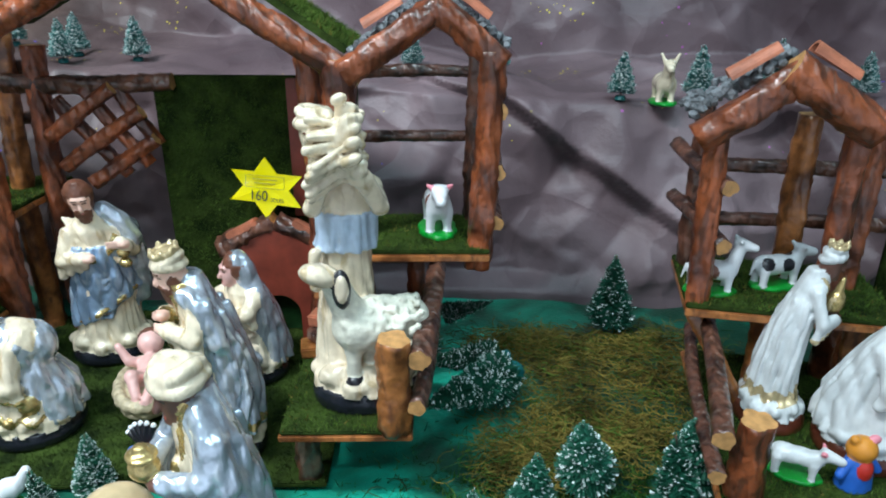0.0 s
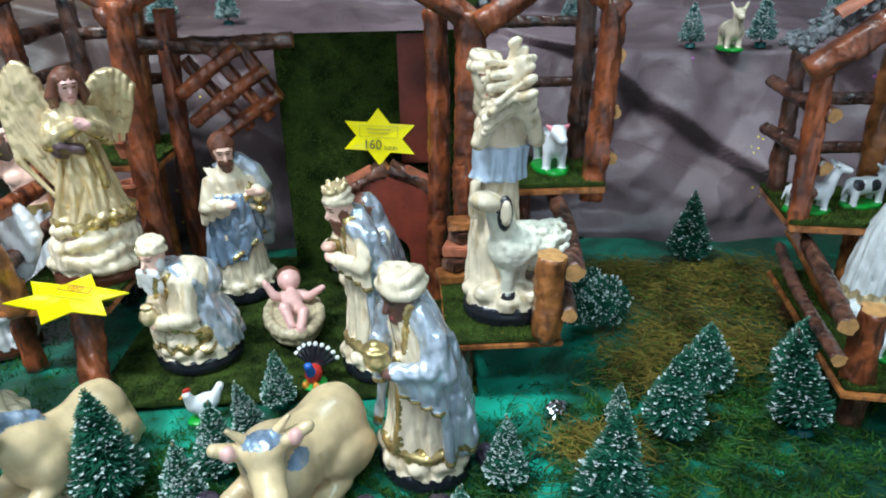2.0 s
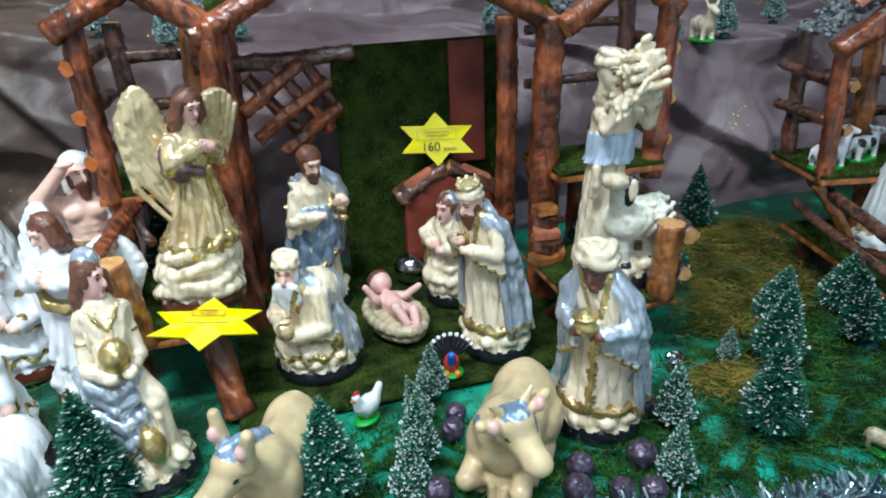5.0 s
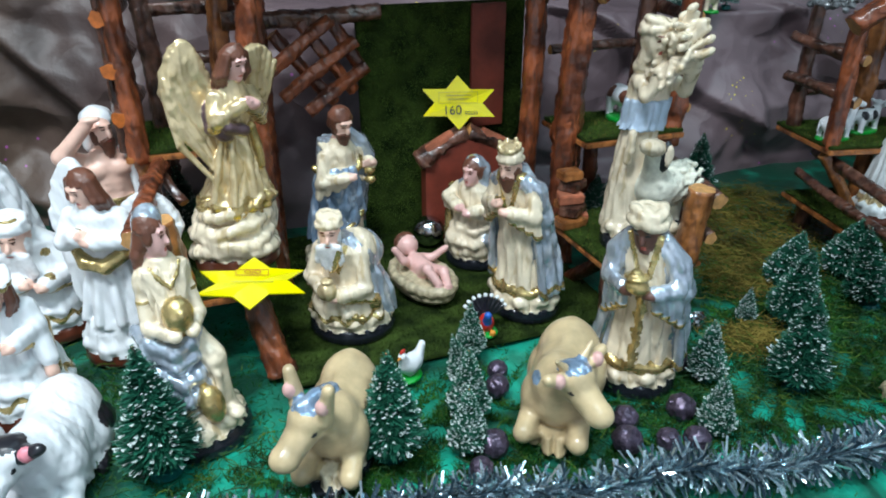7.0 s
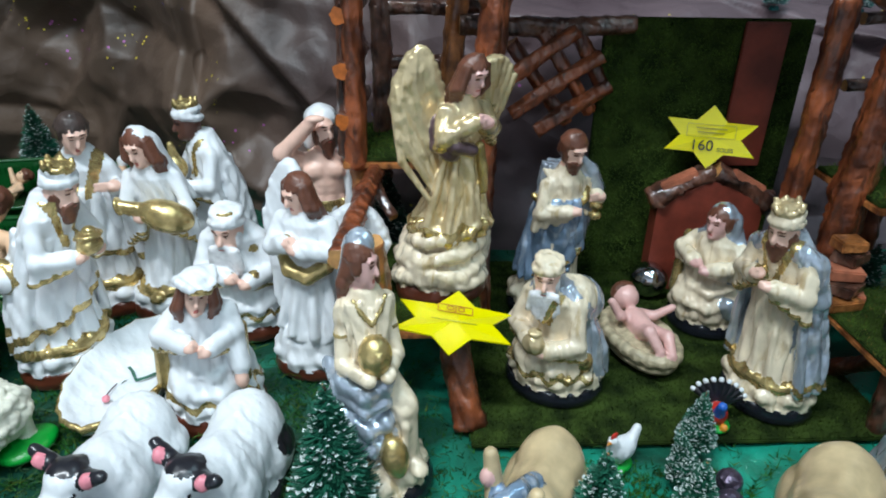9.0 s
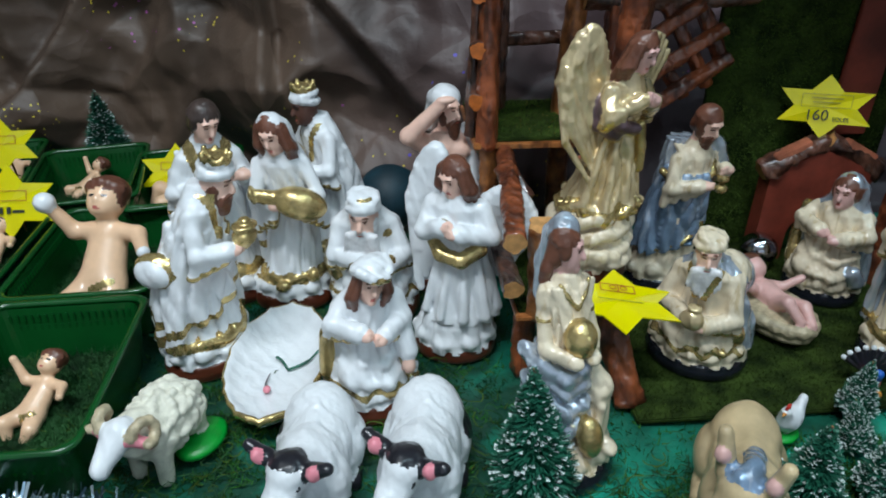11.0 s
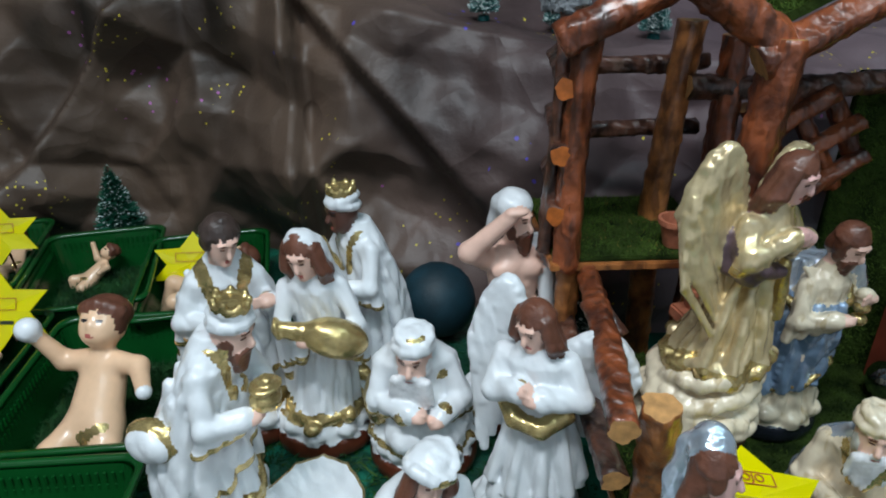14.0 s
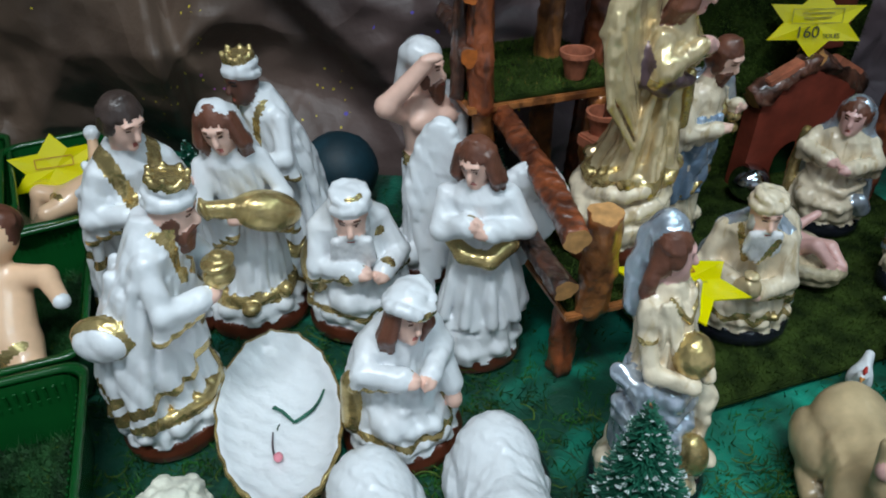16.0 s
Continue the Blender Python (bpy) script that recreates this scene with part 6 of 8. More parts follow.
    s.chain(SILVER, [(-0.006, 0.014, 0.166), (-0.008, 0.018, 0.148), (-0.008, 0.018, 0.128)], 0.0080, 0.003)
    statue("standing_statue", s, (-0.491, 0.380, 0), 20, "headscarfed woman statue in ivory and silver holding a golden pot", "statue", G_SET, size=1.02, step=0.0012, bow=(-0.01, 0.10), slim=0.80, sway=(-0.004, 0))

    # baby in a straw crib
    s = Solid()
    s.ball(STRAWCRIB, (0, 0, 0.012), (0.027, 0.046, 0.013), 0.003)
    for i in range(18):
        a = 2 * math.pi * i / 18
        b = 2 * math.pi * (i + 1) / 18
        s.cone(STRAWCRIB, (0.025 * math.cos(a), 0.043 * math.sin(a), 0.019), (0.025 * math.cos(b), 0.043 * math.sin(b), 0.021), 0.0056, 0.0048, 0.002)
    s.cone(PINK, (0, 0.012, 0.030), (0, -0.008, 0.028), 0.0100, 0.0095, 0.004)
    s.ball(PINK, (0, 0.030, 0.042), (0.0115, 0.0120, 0.0115), 0.003)
    s.ball(HAIR, (0, 0.035, 0.044), (0.0120, 0.0095, 0.0110), 0.001)
    for sx, e, h in ((-1, (0.016, 0.010, 0.036), (0.024, 0.014, 0.050)), (1, (0.017, 0.008, 0.032), (0.030, 0.002, 0.042))):
        s.cone(PINK, (sx * 0.009, 0.014, 0.032), (sx * e[0], e[1], e[2]), 0.0050, 0.0044, 0.003)
        s.cone(PINK, (sx * e[0], e[1], e[2]), (sx * h[0], h[1], h[2]), 0.0042, 0.0034, 0.002)
    s.cone(PINK, (-0.005, -0.010, 0.030), (-0.009, -0.024, 0.040), 0.0065, 0.0055, 0.003)
    s.cone(PINK, (-0.009, -0.024, 0.040), (-0.005, -0.038, 0.028), 0.0052, 0.0040, 0.002)
    s.cone(PINK, (0.005, -0.010, 0.029), (0.008, -0.027, 0.034), 0.0065, 0.0055, 0.003)
    s.cone(PINK, (0.008, -0.027, 0.034), (0.003, -0.043, 0.026), 0.0052, 0.0040, 0.002)
    statue("baby_statue", s, (-0.267, 0.520, 0.004), 14, "small baby figure lying in an oval straw crib", "statue", G_SET, grit=0.0003, step=0.0014)

    # figures on the second stable's ledge
    s = standing(PLASTER, PLASTER, PALEGOLD, DARKSKIN, BROWNBASE, PLASTER, turban=PLASTER, crowned=PALEGOLD, arms="load", load="urn", stoop=0.018, top=0.152, seed=0.2, cape_wide=0.86, wide=0.88)
    statue("standing_statue", s, (0.243, 0.432, 0.048), 74, "white robed king statue with pale gold trim on a red base", "statue", "white figures of the second stable", size=0.83, slim=0.80, hunch=(0, -0.010))
    s = kneeling(PLASTER, PLASTER, None, PLASTER, BROWNBASE, PLASTER, veil=PLASTER, stoop=0.010, seed=0.7)
    statue("kneeling_statue", s, (0.296, 0.392, 0.048), 30, "grey-white hooded kneeling statue", "statue", "white figures of the second stable", size=1.03)


def white_set():
    s = standing(WHITE, WHITE, GOLD, SKIN, BROWNBASE, WHITE, beard=HAIR, turban=WHITE, crowned=GOLD, arms="load", load="casket", stoop=0.026, top=0.149, seed=0.4, wide=1.05, over=(0.054, WHITE, 0.35), nod=10)
    s.ball(GOLD, (-0.027, 0.004, 0.090), (0.0085, 0.0175, 0.0135), 0.001)
    s.ball(WHITE, (-0.0325, 0.004, 0.090), (0.0060, 0.0135, 0.0105), 0.001)
    statue("standing_statue", s, (-0.762, 0.521, 0), 64, "white crowned and bearded king statue with gold trim and casket", "statue", W_SET, size=1.10, step=0.0012, twist=12, sway=(0, 0.004))
    s = standing(WHITE, WHITE, GOLD, SKIN, BROWNBASE, WHITE, hair=DARKHAIR, arms="out", stoop=0.024, top=0.161, seed=1.2, cape_wide=1.2, nod=22, face=20, over=(0.060, WHITE, -0.3))
    for sx in (-1, 1):
        for i in range(8):
            s.tint(GOLD, (sx * (0.016 - 0.0014 * i), -0.018 - 0.002 * i, 0.147 - 0.0042 * i), (0.0042, 0.014, 0.0044))
    statue("standing_statue", s, (-0.765, 0.626, 0), 8, "white robed dark-haired man statue with gold collar", "statue", W_SET, size=1.13, twist=14, step=0.0014)
    s = standing(WHITE, None, GOLD, SKIN, BROWNBASE, WHITE, hair=HAIR, veil=WHITE, long_hair=True, arms="load", top=0.156, stoop=0.012, seed=2.2, wide=0.98, nod=14, face=-14, drop=0.026)
    s.ball(GOLD, (0.012, -0.036, 0.105), (0.0225, 0.0140, 0.0140), 0.001, (0, 14, 0))
    s.cone(GOLD, (-0.004, -0.036, 0.110), (-0.024, -0.036, 0.114), 0.0070, 0.0055, 0.002)
    s.ball(GOLD, (-0.025, -0.036, 0.1145), (0.0028, 0.0078, 0.0078), 0.001)
    s.cone(GOLD, (-0.010, -0.030, 0.104), (-0.015, -0.027, 0.084), 0.0055, 0.0045, 0.001)
    s.ball(GOLD, (-0.010, -0.029, 0.026), (0.0070, 0.006, 0.0048), 0.001)
    s.ball(GOLD, (0.017, -0.024, 0.032), (0.0062, 0.006, 0.0062), 0.001)
    statue("standing_statue", s, (-0.699, 0.612, 0), 6, "white robed woman statue tipping a golden jar", "statue", W_SET, size=1.09, step=0.0014, slim=0.93, sway=(0.005, 0), twist=-8, hunch=(-0.003, -0.003))
    s = standing(WHITE, WHITE, GOLD, DARKSKIN, BROWNBASE, WHITE, turban=WHITE, crowned=GOLD, arms="load", load="urn", stoop=0.010, top=0.155, seed=1.9, stole=GOLD)
    statue("standing_statue", s, (-0.666, 0.670, 0), -44, "white dark-faced king statue with gold crown and urn", "statue", W_SET, size=1.11, twist=-16, sway=(0, 0.006), step=0.0014)
    s = kneeling(WHITE, WHITE, GOLD, SKIN, BROWNBASE, WHITE, beard=GREYHAIR, turban=WHITE, crowned=None, stoop=0.010, aside=-0.006, seed=0.1, nod=8, face=-16, long_beard=True, head_at=0.094, size=1.08)
    s.ball(GOLD, (-0.030, -0.004, 0.052), (0.009, 0.012, 0.020), 0.002)
    for sx in (-1, 1):
        s.tint(GOLD, (sx * 0.011, -0.010, 0.078), (0.0050, 0.0120, 0.0042))
        s.ball(GOLD, (sx * 0.013 - 0.001, -0.030, 0.058), (0.0058, 0.0062, 0.0072), 0.001)
    s.tint(GOLD, (-0.006, -0.012, 0.1105), (0.011, 0.018, 0.0022))
    statue("kneeling_statue", s, (-0.621, 0.585, 0), 2, "white kneeling king statue with pink face, grey beard and gold cuffs", "statue", W_SET, size=1.13, step=0.0014)
    # white angel
    s = Solid()
    plinth(s, BROWNBASE, WHITE, 0.034, 0.029, 0.010)
    s.robe(WHITE, [(0.010, 0.0315, 0.0275, 0, 0), (0.030, 0.0300, 0.0260, 0, 0), (0.042, 0.0260, 0.0225, 0, 0)], 6, 0.003, 0.004, 0.4, 40, False)
    s.robe(WHITE, [(0.036, 0.0310, 0.0250, 0.003, 0), (0.060, 0.0255, 0.0210, 0.002, 0), (0.094, 0.0185, 0.0165, 0, -0.002), (0.112, 0.0180, 0.0160, 0, -0.003), (0.134, 0.0205, 0.0150, 0, -0.004), (0.144, 0.010, 0.009, 0, -0.005)], 9, 0.0033, 0.003, 1.2, 14)
    s.drape(WHITE, [(-55, 0.017, 0.100, 0.029, 0.044, 0.0035), (-22, 0.0175, 0.094, 0.0290, 0.042, 0.0035), (14, 0.018, 0.096, 0.0300, 0.042, 0.0035), (48, 0.018, 0.098, 0.0320, 0.042, 0.0035), (82, 0.018, 0.096, 0.0330, 0.044, 0.0035)])
    s.chain(GOLD, [(-0.021, -0.008, 0.108), (-0.012, -0.019, 0.097), (0.004, -0.022, 0.094), (0.018, -0.015, 0.102)], 0.0058, 0.002)
    arm(s, WHITE, SKIN, (-0.019, -0.004, 0.132), (-0.025, -0.016, 0.114), (-0.004, -0.026, 0.124), 0.0064, GOLD)
    arm(s, WHITE, SKIN, (0.019, -0.004, 0.132), (0.027, -0.014, 0.114), (0.000, -0.027, 0.119), 0.0064)
    head(s, (0, -0.009, 0.157), SKIN, HAIR, long_hair=True, nod=18, face=-20, size=0.92)
    wing(s, WHITE, (-0.008, 0.012, 0.128), (-0.020, 0.020, 0.208), (-0.044, 0.016, 0.128), (-0.014, 0.008, 0.100), (-0.034, 0.004, 0.046), 11, 0.0042)
    wing(s, WHITE, (0.012, 0.012, 0.126), (0.044, 0.020, 0.160), (0.056, 0.016, 0.114), (0.016, 0.010, 0.084), (0.032, 0.010, 0.066), 11, 0.0042)
    statue("angel_statue", s, (-0.552, 0.520, 0), -12, "white angel statue with brown hair, gold sash and crossed arms", "statue", W_SET, step=0.0012, twist=-14, sway=(0.004, 0), size=1.03)
    # kneeling woman with a turned-up cap
    s = kneeling(WHITE, WHITE, GOLD, SKIN, BROWNBASE, WHITE, hair=HAIR, stoop=0.008, seed=1.4, long_hair=True, cap=WHITE, arm_at=0.074, nod=4)
    s.cone(GOLD, (0.031, -0.004, 0.070), (0.029, -0.014, 0.038), 0.0050, 0.0068, 0.002)
    s.cone(GOLD, (-0.030, -0.002, 0.060), (-0.033, -0.004, 0.030), 0.0060, 0.0075, 0.002)
    s.cone(WHITE, (0.021, -0.008, 0.084), (0.030, -0.020, 0.050), 0.0090, 0.0080, 0.003)
    s.ball(SKIN, (0.030, -0.024, 0.040), (0.0055, 0.0055, 0.0070), 0.002)
    statue("kneeling_statue", s, (-0.623, 0.460, 0), 4, "white kneeling woman statue with cap, brown hair and gold hems", "statue", W_SET, size=1.08, step=0.0012, slim=0.88, twist=16, sway=(-0.003, 0))
    # bare-chested man shading his eyes
    s = Solid()
    plinth(s, BROWNBASE, WHITE)
    s.robe(WHITE, [(0.020, 0.022, 0.020, 0, 0), (0.060, 0.0200, 0.0180, 0, 0), (0.098, 0.0180, 0.0150, 0, 0)], 9, 0.0030, 0.003, 0.5, 10, False)
    s.robe(GOLD, [(0.094, 0.0190, 0.0160, 0, 0), (0.103, 0.0190, 0.0158, 0, 0)], 8, 0.001, 0.001, 0.5, 10, False)
    s.robe(SKIN, [(0.098, 0.0160, 0.0135, 0, 0), (0.118, 0.0180, 0.0145, 0, -0.001), (0.135, 0.0215, 0.0140, 0, 0), (0.146, 0.011, 0.010, 0, 0)], 2, 0.0006, 0.003)
    s.ball(SKIN, (-0.0085, -0.0105, 0.130), (0.0098, 0.006, 0.0078), 0.002).ball(SKIN, (0.0085, -0.0105, 0.130), (0.0098, 0.006, 0.0078), 0.002)
    for i in range(3):
        for sx in (-1, 1):
            s.ball(SKIN, (sx * 0.0042, -0.0120, 0.119 - 0.0065 * i), (0.0040, 0.0030, 0.0030), 0.0015)
    s.cone(SKIN, (-0.020, 0, 0.136), (-0.034, -0.008, 0.146), 0.0088, 0.0076, 0.003)
    s.cone(SKIN, (-0.034, -0.008, 0.146), (-0.010, -0.019, 0.174), 0.0074, 0.0054, 0.003)
    s.ball(SKIN, (-0.006, -0.021, 0.178), (0.0080, 0.0050, 0.0032), 0.002)
    s.cone(SKIN, (0.021, 0, 0.136), (0.028, 0.006, 0.108), 0.0080, 0.0065, 0.003)
    s.chain(WHITE, [(0.018, 0.000, 0.146), (0.022, -0.008, 0.128), (0.022, -0.012, 0.096)], 0.0058, 0.002)
    head(s, (0, -0.004, 0.164), SKIN, None, HAIR, nod=0, face=32)
    s.ball(WHITE, (0, 0.006, 0.172), (0.0138, 0.0142, 0.0118), 0.002)
    s.cone(WHITE, (-0.006, 0.012, 0.170), (-0.010, 0.018, 0.146), 0.0080, 0.0060, 0.003)
    statue("standing_statue", s, (-0.550, 0.632, 0), 10, "bare-chested man statue shading his eyes, gold belt, white skirt", "statue", W_SET, size=1.08, step=0.0014)


def lying_beast(body, patch, ear, hoof, base, rock, *, long=0.055, fat=0.026, horns=False, mane=None, spots=(), turn_head=0.0, low=0.0, muzzle=None):
    """An ox, cow or donkey lying on its folded legs; it looks along -y."""
    s = Solid()
    if base:
        s.robe(base, [(0, fat * 1.15, long * 1.0, 0, 0), (0.008, fat * 1.15, long * 1.0, 0, 0)], 5, 0.002, 0.001, 0, 0, False)
    if rock:
        s.robe(rock, [(0.004, fat * 1.05, long * 0.92, 0, 0), (0.018, fat * 0.9, long * 0.82, 0, 0)], 7, 0.004, 0.003, 0.3, 20, False)
    z = 0.040 - low
    s.cone(body, (0, long * 0.50, z), (0, -long * 0.42, z + 0.002), fat, fat * 0.90, 0.006, (1, 1, 1.15))
    s.ball(body, (0, long * 0.62, z + 0.006), (fat * 0.92, fat * 0.9, fat * 1.05), 0.008)
    s.ball(body, (0, -long * 0.40, z + 0.010), (fat * 0.80, fat * 0.8, fat * 0.98), 0.008)
    s.cone(body, (0, long * 0.75, z + fat * 0.98), (0, -long * 0.4, z + fat * 0.98), 0.0045, 0.0045, 0.006)
    for sx in (-1, 1):
        s.ball(body, (sx * fat * 0.80, long * 0.50, z - 0.012), (0.0120, 0.0240, 0.0185), 0.003)
        s.ball(body, (sx * fat * 0.62, -long * 0.42, z - 0.002), (0.0125, 0.0160, 0.0200), 0.003)
        s.cone(body, (sx * fat * 0.7, -long * 0.45, z - 0.012), (sx * fat * 0.80, -long * 0.92, z - 0.018), 0.0088, 0.0070, 0.003)
        s.cone(body, (sx * fat * 0.80, -long * 0.92, z - 0.020), (sx * fat * 0.45, -long * 0.66, z - 0.026), 0.0070, 0.0058, 0.003)
        s.cone(hoof, (sx * fat * 0.95, long * 0.25, z - 0.026), (sx * fat * 1.02, -long * 0.02, z - 0.028), 0.0068, 0.0056, 0.003)
        for i in range(3):
            s.cone(body, (sx * fat * 0.80, long * (0.18 - 0.14 * i), z + 0.010), (sx * fat * 0.90, long * (0.14 - 0.14 * i), z - 0.010), 0.0022, 0.0022, 0.004)
    a = math.radians(turn_head)
    dx, dy = math.sin(a), -math.cos(a)
    n0 = np.array((0, -long * 0.55, z + 0.018))
    n1 = n0 + np.array((0.012 * dx, 0.018 * dy, 0.012))
    n2 = n1 + np.array((0.024 * dx, 0.024 * dy, -0.015))
    s.cone(body, n0, n1, 0.0180, 0.0128, 0.006)
    s.cone(body, n1, n2, 0.0128, 0.0092, 0.003)
    s.ball(body, n1 + np.array((0.004 * dx, 0.004 * dy, 0.004)), (0.0125, 0.0125, 0.0100), 0.004)
    s.ball(muzzle or body, n2 + np.array((0.002 * dx, 0.003 * dy, -0.001)), (0.0100, 0.0094, 0.0084), 0.003)
    px, py = -dy, dx
    for sx in (-1, 1):
        s.ball(BLACK, n1 * 0.62 + n2 * 0.38 + np.array((sx * 0.0100 * px, sx * 0.0100 * py, 0.0030)), (0.0022, 0.0022, 0.0016), 0.0005)
        q = n1 + np.array((sx * 0.012 * px, sx * 0.012 * py, 0.004))
        e = q + np.array((sx * 0.016 * px + 0.002 * dx, sx * 0.016 * py, 0.008))
        if mane:
            e = q + np.array((sx * 0.006 * px, sx * 0.006 * py, 0.026))
        s.cone(patch if body is WHITE else body, q, e, 0.0062, 0.0042, 0.002, (1, 1, 1))
        s.ball(ear, (q + e) / 2 + np.array((0.0042 * dx, 0.0042 * dy, 0.001)), (0.0044, 0.0044, 0.0058), 0.001)
        if horns:
            s.cone(hoof, n1 + np.array((sx * 0.007 * px, sx * 0.007 * py, 0.010)), n1 + np.array((sx * 0.018 * px, sx * 0.018 * py, 0.022)), 0.0042, 0.0018, 0.001)
    if mane:
        s.chain(mane, [n1 + np.array((0.006 * dx, 0.006 * dy, 0.013)), n1 + np.array((-0.004 * dx, -0.004 * dy, 0.014)), n0 + np.array((0, 0.012, 0.014))], 0.0055, 0.002)
    s.tint(patch, n1 + np.array((0, 0, 0.011)), (0.013, 0.012, 0.006))
    for c, r in spots:
        s.tint(patch, c, r)
    s.cone(body, (0, long * 0.95, z + 0.010), (fat * 0.8, long * 0.95, z - 0.020), 0.0045, 0.0040, 0.003)
    return s


def beasts():
    s = lying_beast(CREAM, STEEL, PINK, CREAM, None, CREAM, long=0.052, fat=0.0245, turn_head=58, horns=True, spots=(((0.018, -0.020, 0.056), (0.008, 0.010, 0.007)), ((-0.012, -0.034, 0.062), (0.007, 0.007, 0.006))))
    statue("ox_statue", s, (-0.226, 0.300, 0), -38, "cream glazed ox statue lying down with silver-grey brow", "ox figure", G_SET, size=1.0, step=0.0015)
    s = lying_beast(CREAM, STEEL, PINK, CREAM, BLACKBASE, IVORY, long=0.050, fat=0.0215, mane=STEEL, turn_head=-30)
    statue("donkey_statue", s, (-0.394, 0.322, 0), -26, "cream glazed donkey statue with grey mane on a black base", "donkey figure", G_SET, size=0.98, step=0.0015)
    spots = (((0.026, 0.03, 0.025), (0.010, 0.016, 0.012)), ((0.020, 0.048, 0.02), (0.012, 0.014, 0.012)))
    s = lying_beast(WHITE, BLACK, EARPINK, BLACK, None, WHITE, long=0.050, fat=0.026, spots=spots, turn_head=-26, muzzle=EARPINK, low=0.012)
    statue("cow_statue", s, (-0.588, 0.372, 0), -10, "white plaster cow statue with black patches and pink ears", "cow figure", W_SET, size=0.96, step=0.0017, grit=0.0005)
    spots = (((-0.026, 0.03, 0.030), (0.010, 0.014, 0.012)),)
    s = lying_beast(WHITE, BLACK, EARPINK, BLACK, None, WHITE, long=0.048, fat=0.026, spots=spots, turn_head=-20, muzzle=EARPINK, low=0.012)
    statue("cow_statue", s, (-0.660, 0.374, 0), -6, "white plaster cow statue with black and white brow and pink ear", "cow figure", W_SET, size=0.94, step=0.0017, grit=0.0005)
    # woolly sheep
    s = Solid()
    g = np.random.default_rng(8)
    s.ball(WOOL, (0, 0.006, 0.036), (0.020, 0.031, 0.022), 0.004)
    s.ball(WOOL, (0, -0.020, 0.044), (0.015, 0.015, 0.017), 0.006)
    for i in range(260):
        v = g.normal(size=3)
        v /= np.linalg.norm(v)
        s.ball(WOOL, (0.020 * v[0], 0.006 + 0.031 * v[1], 0.036 + 0.022 * v[2]), 0.0031 * g.uniform(0.8, 1.2), 0.001)
    for sx in (-1, 1):
        s.cone(WOOL, (sx * 0.011, -0.014, 0.030), (sx * 0.011, -0.016, 0.002), 0.0065, 0.0055, 0.004)
        s.cone(WOOL, (sx * 0.011, 0.022, 0.030), (sx * 0.011, 0.024, 0.002), 0.0070, 0.0055, 0.004)
        s.cone(EARPINK, (sx * 0.011, -0.034, 0.055), (sx * 0.020, -0.030, 0.050), 0.0045, 0.0035, 0.001)
        for i in range(7):
            t0, t1 = i * 0.8, (i + 1) * 0.8
            s.cone(STRAWCRIB, (sx * (0.012 + 0.0015 * i), -0.028 - 0.007 * math.cos(t0), 0.058 + 0.007 * math.sin(t0)), (sx * (0.0135 + 0.0015 * i), -0.028 - 0.007 * math.cos(t1), 0.058 + 0.007 * math.sin(t1)), 0.0036, 0.0032, 0.001)
    s.cone(WHITE, (0, -0.032, 0.056), (0, -0.052, 0.044), 0.0100, 0.0062, 0.003)
    s.ball(TOYGREEN, (0.014, 0.020, 0.006), (0.016, 0.022, 0.007), 0.001)
    statue("sheep_statue", s, (-0.766, 0.402, 0), -22, "curly cream sheep figure with ram horns on a green base", "sheep figure", "", step=0.0014)


ivory_set()
white_set()
beasts()

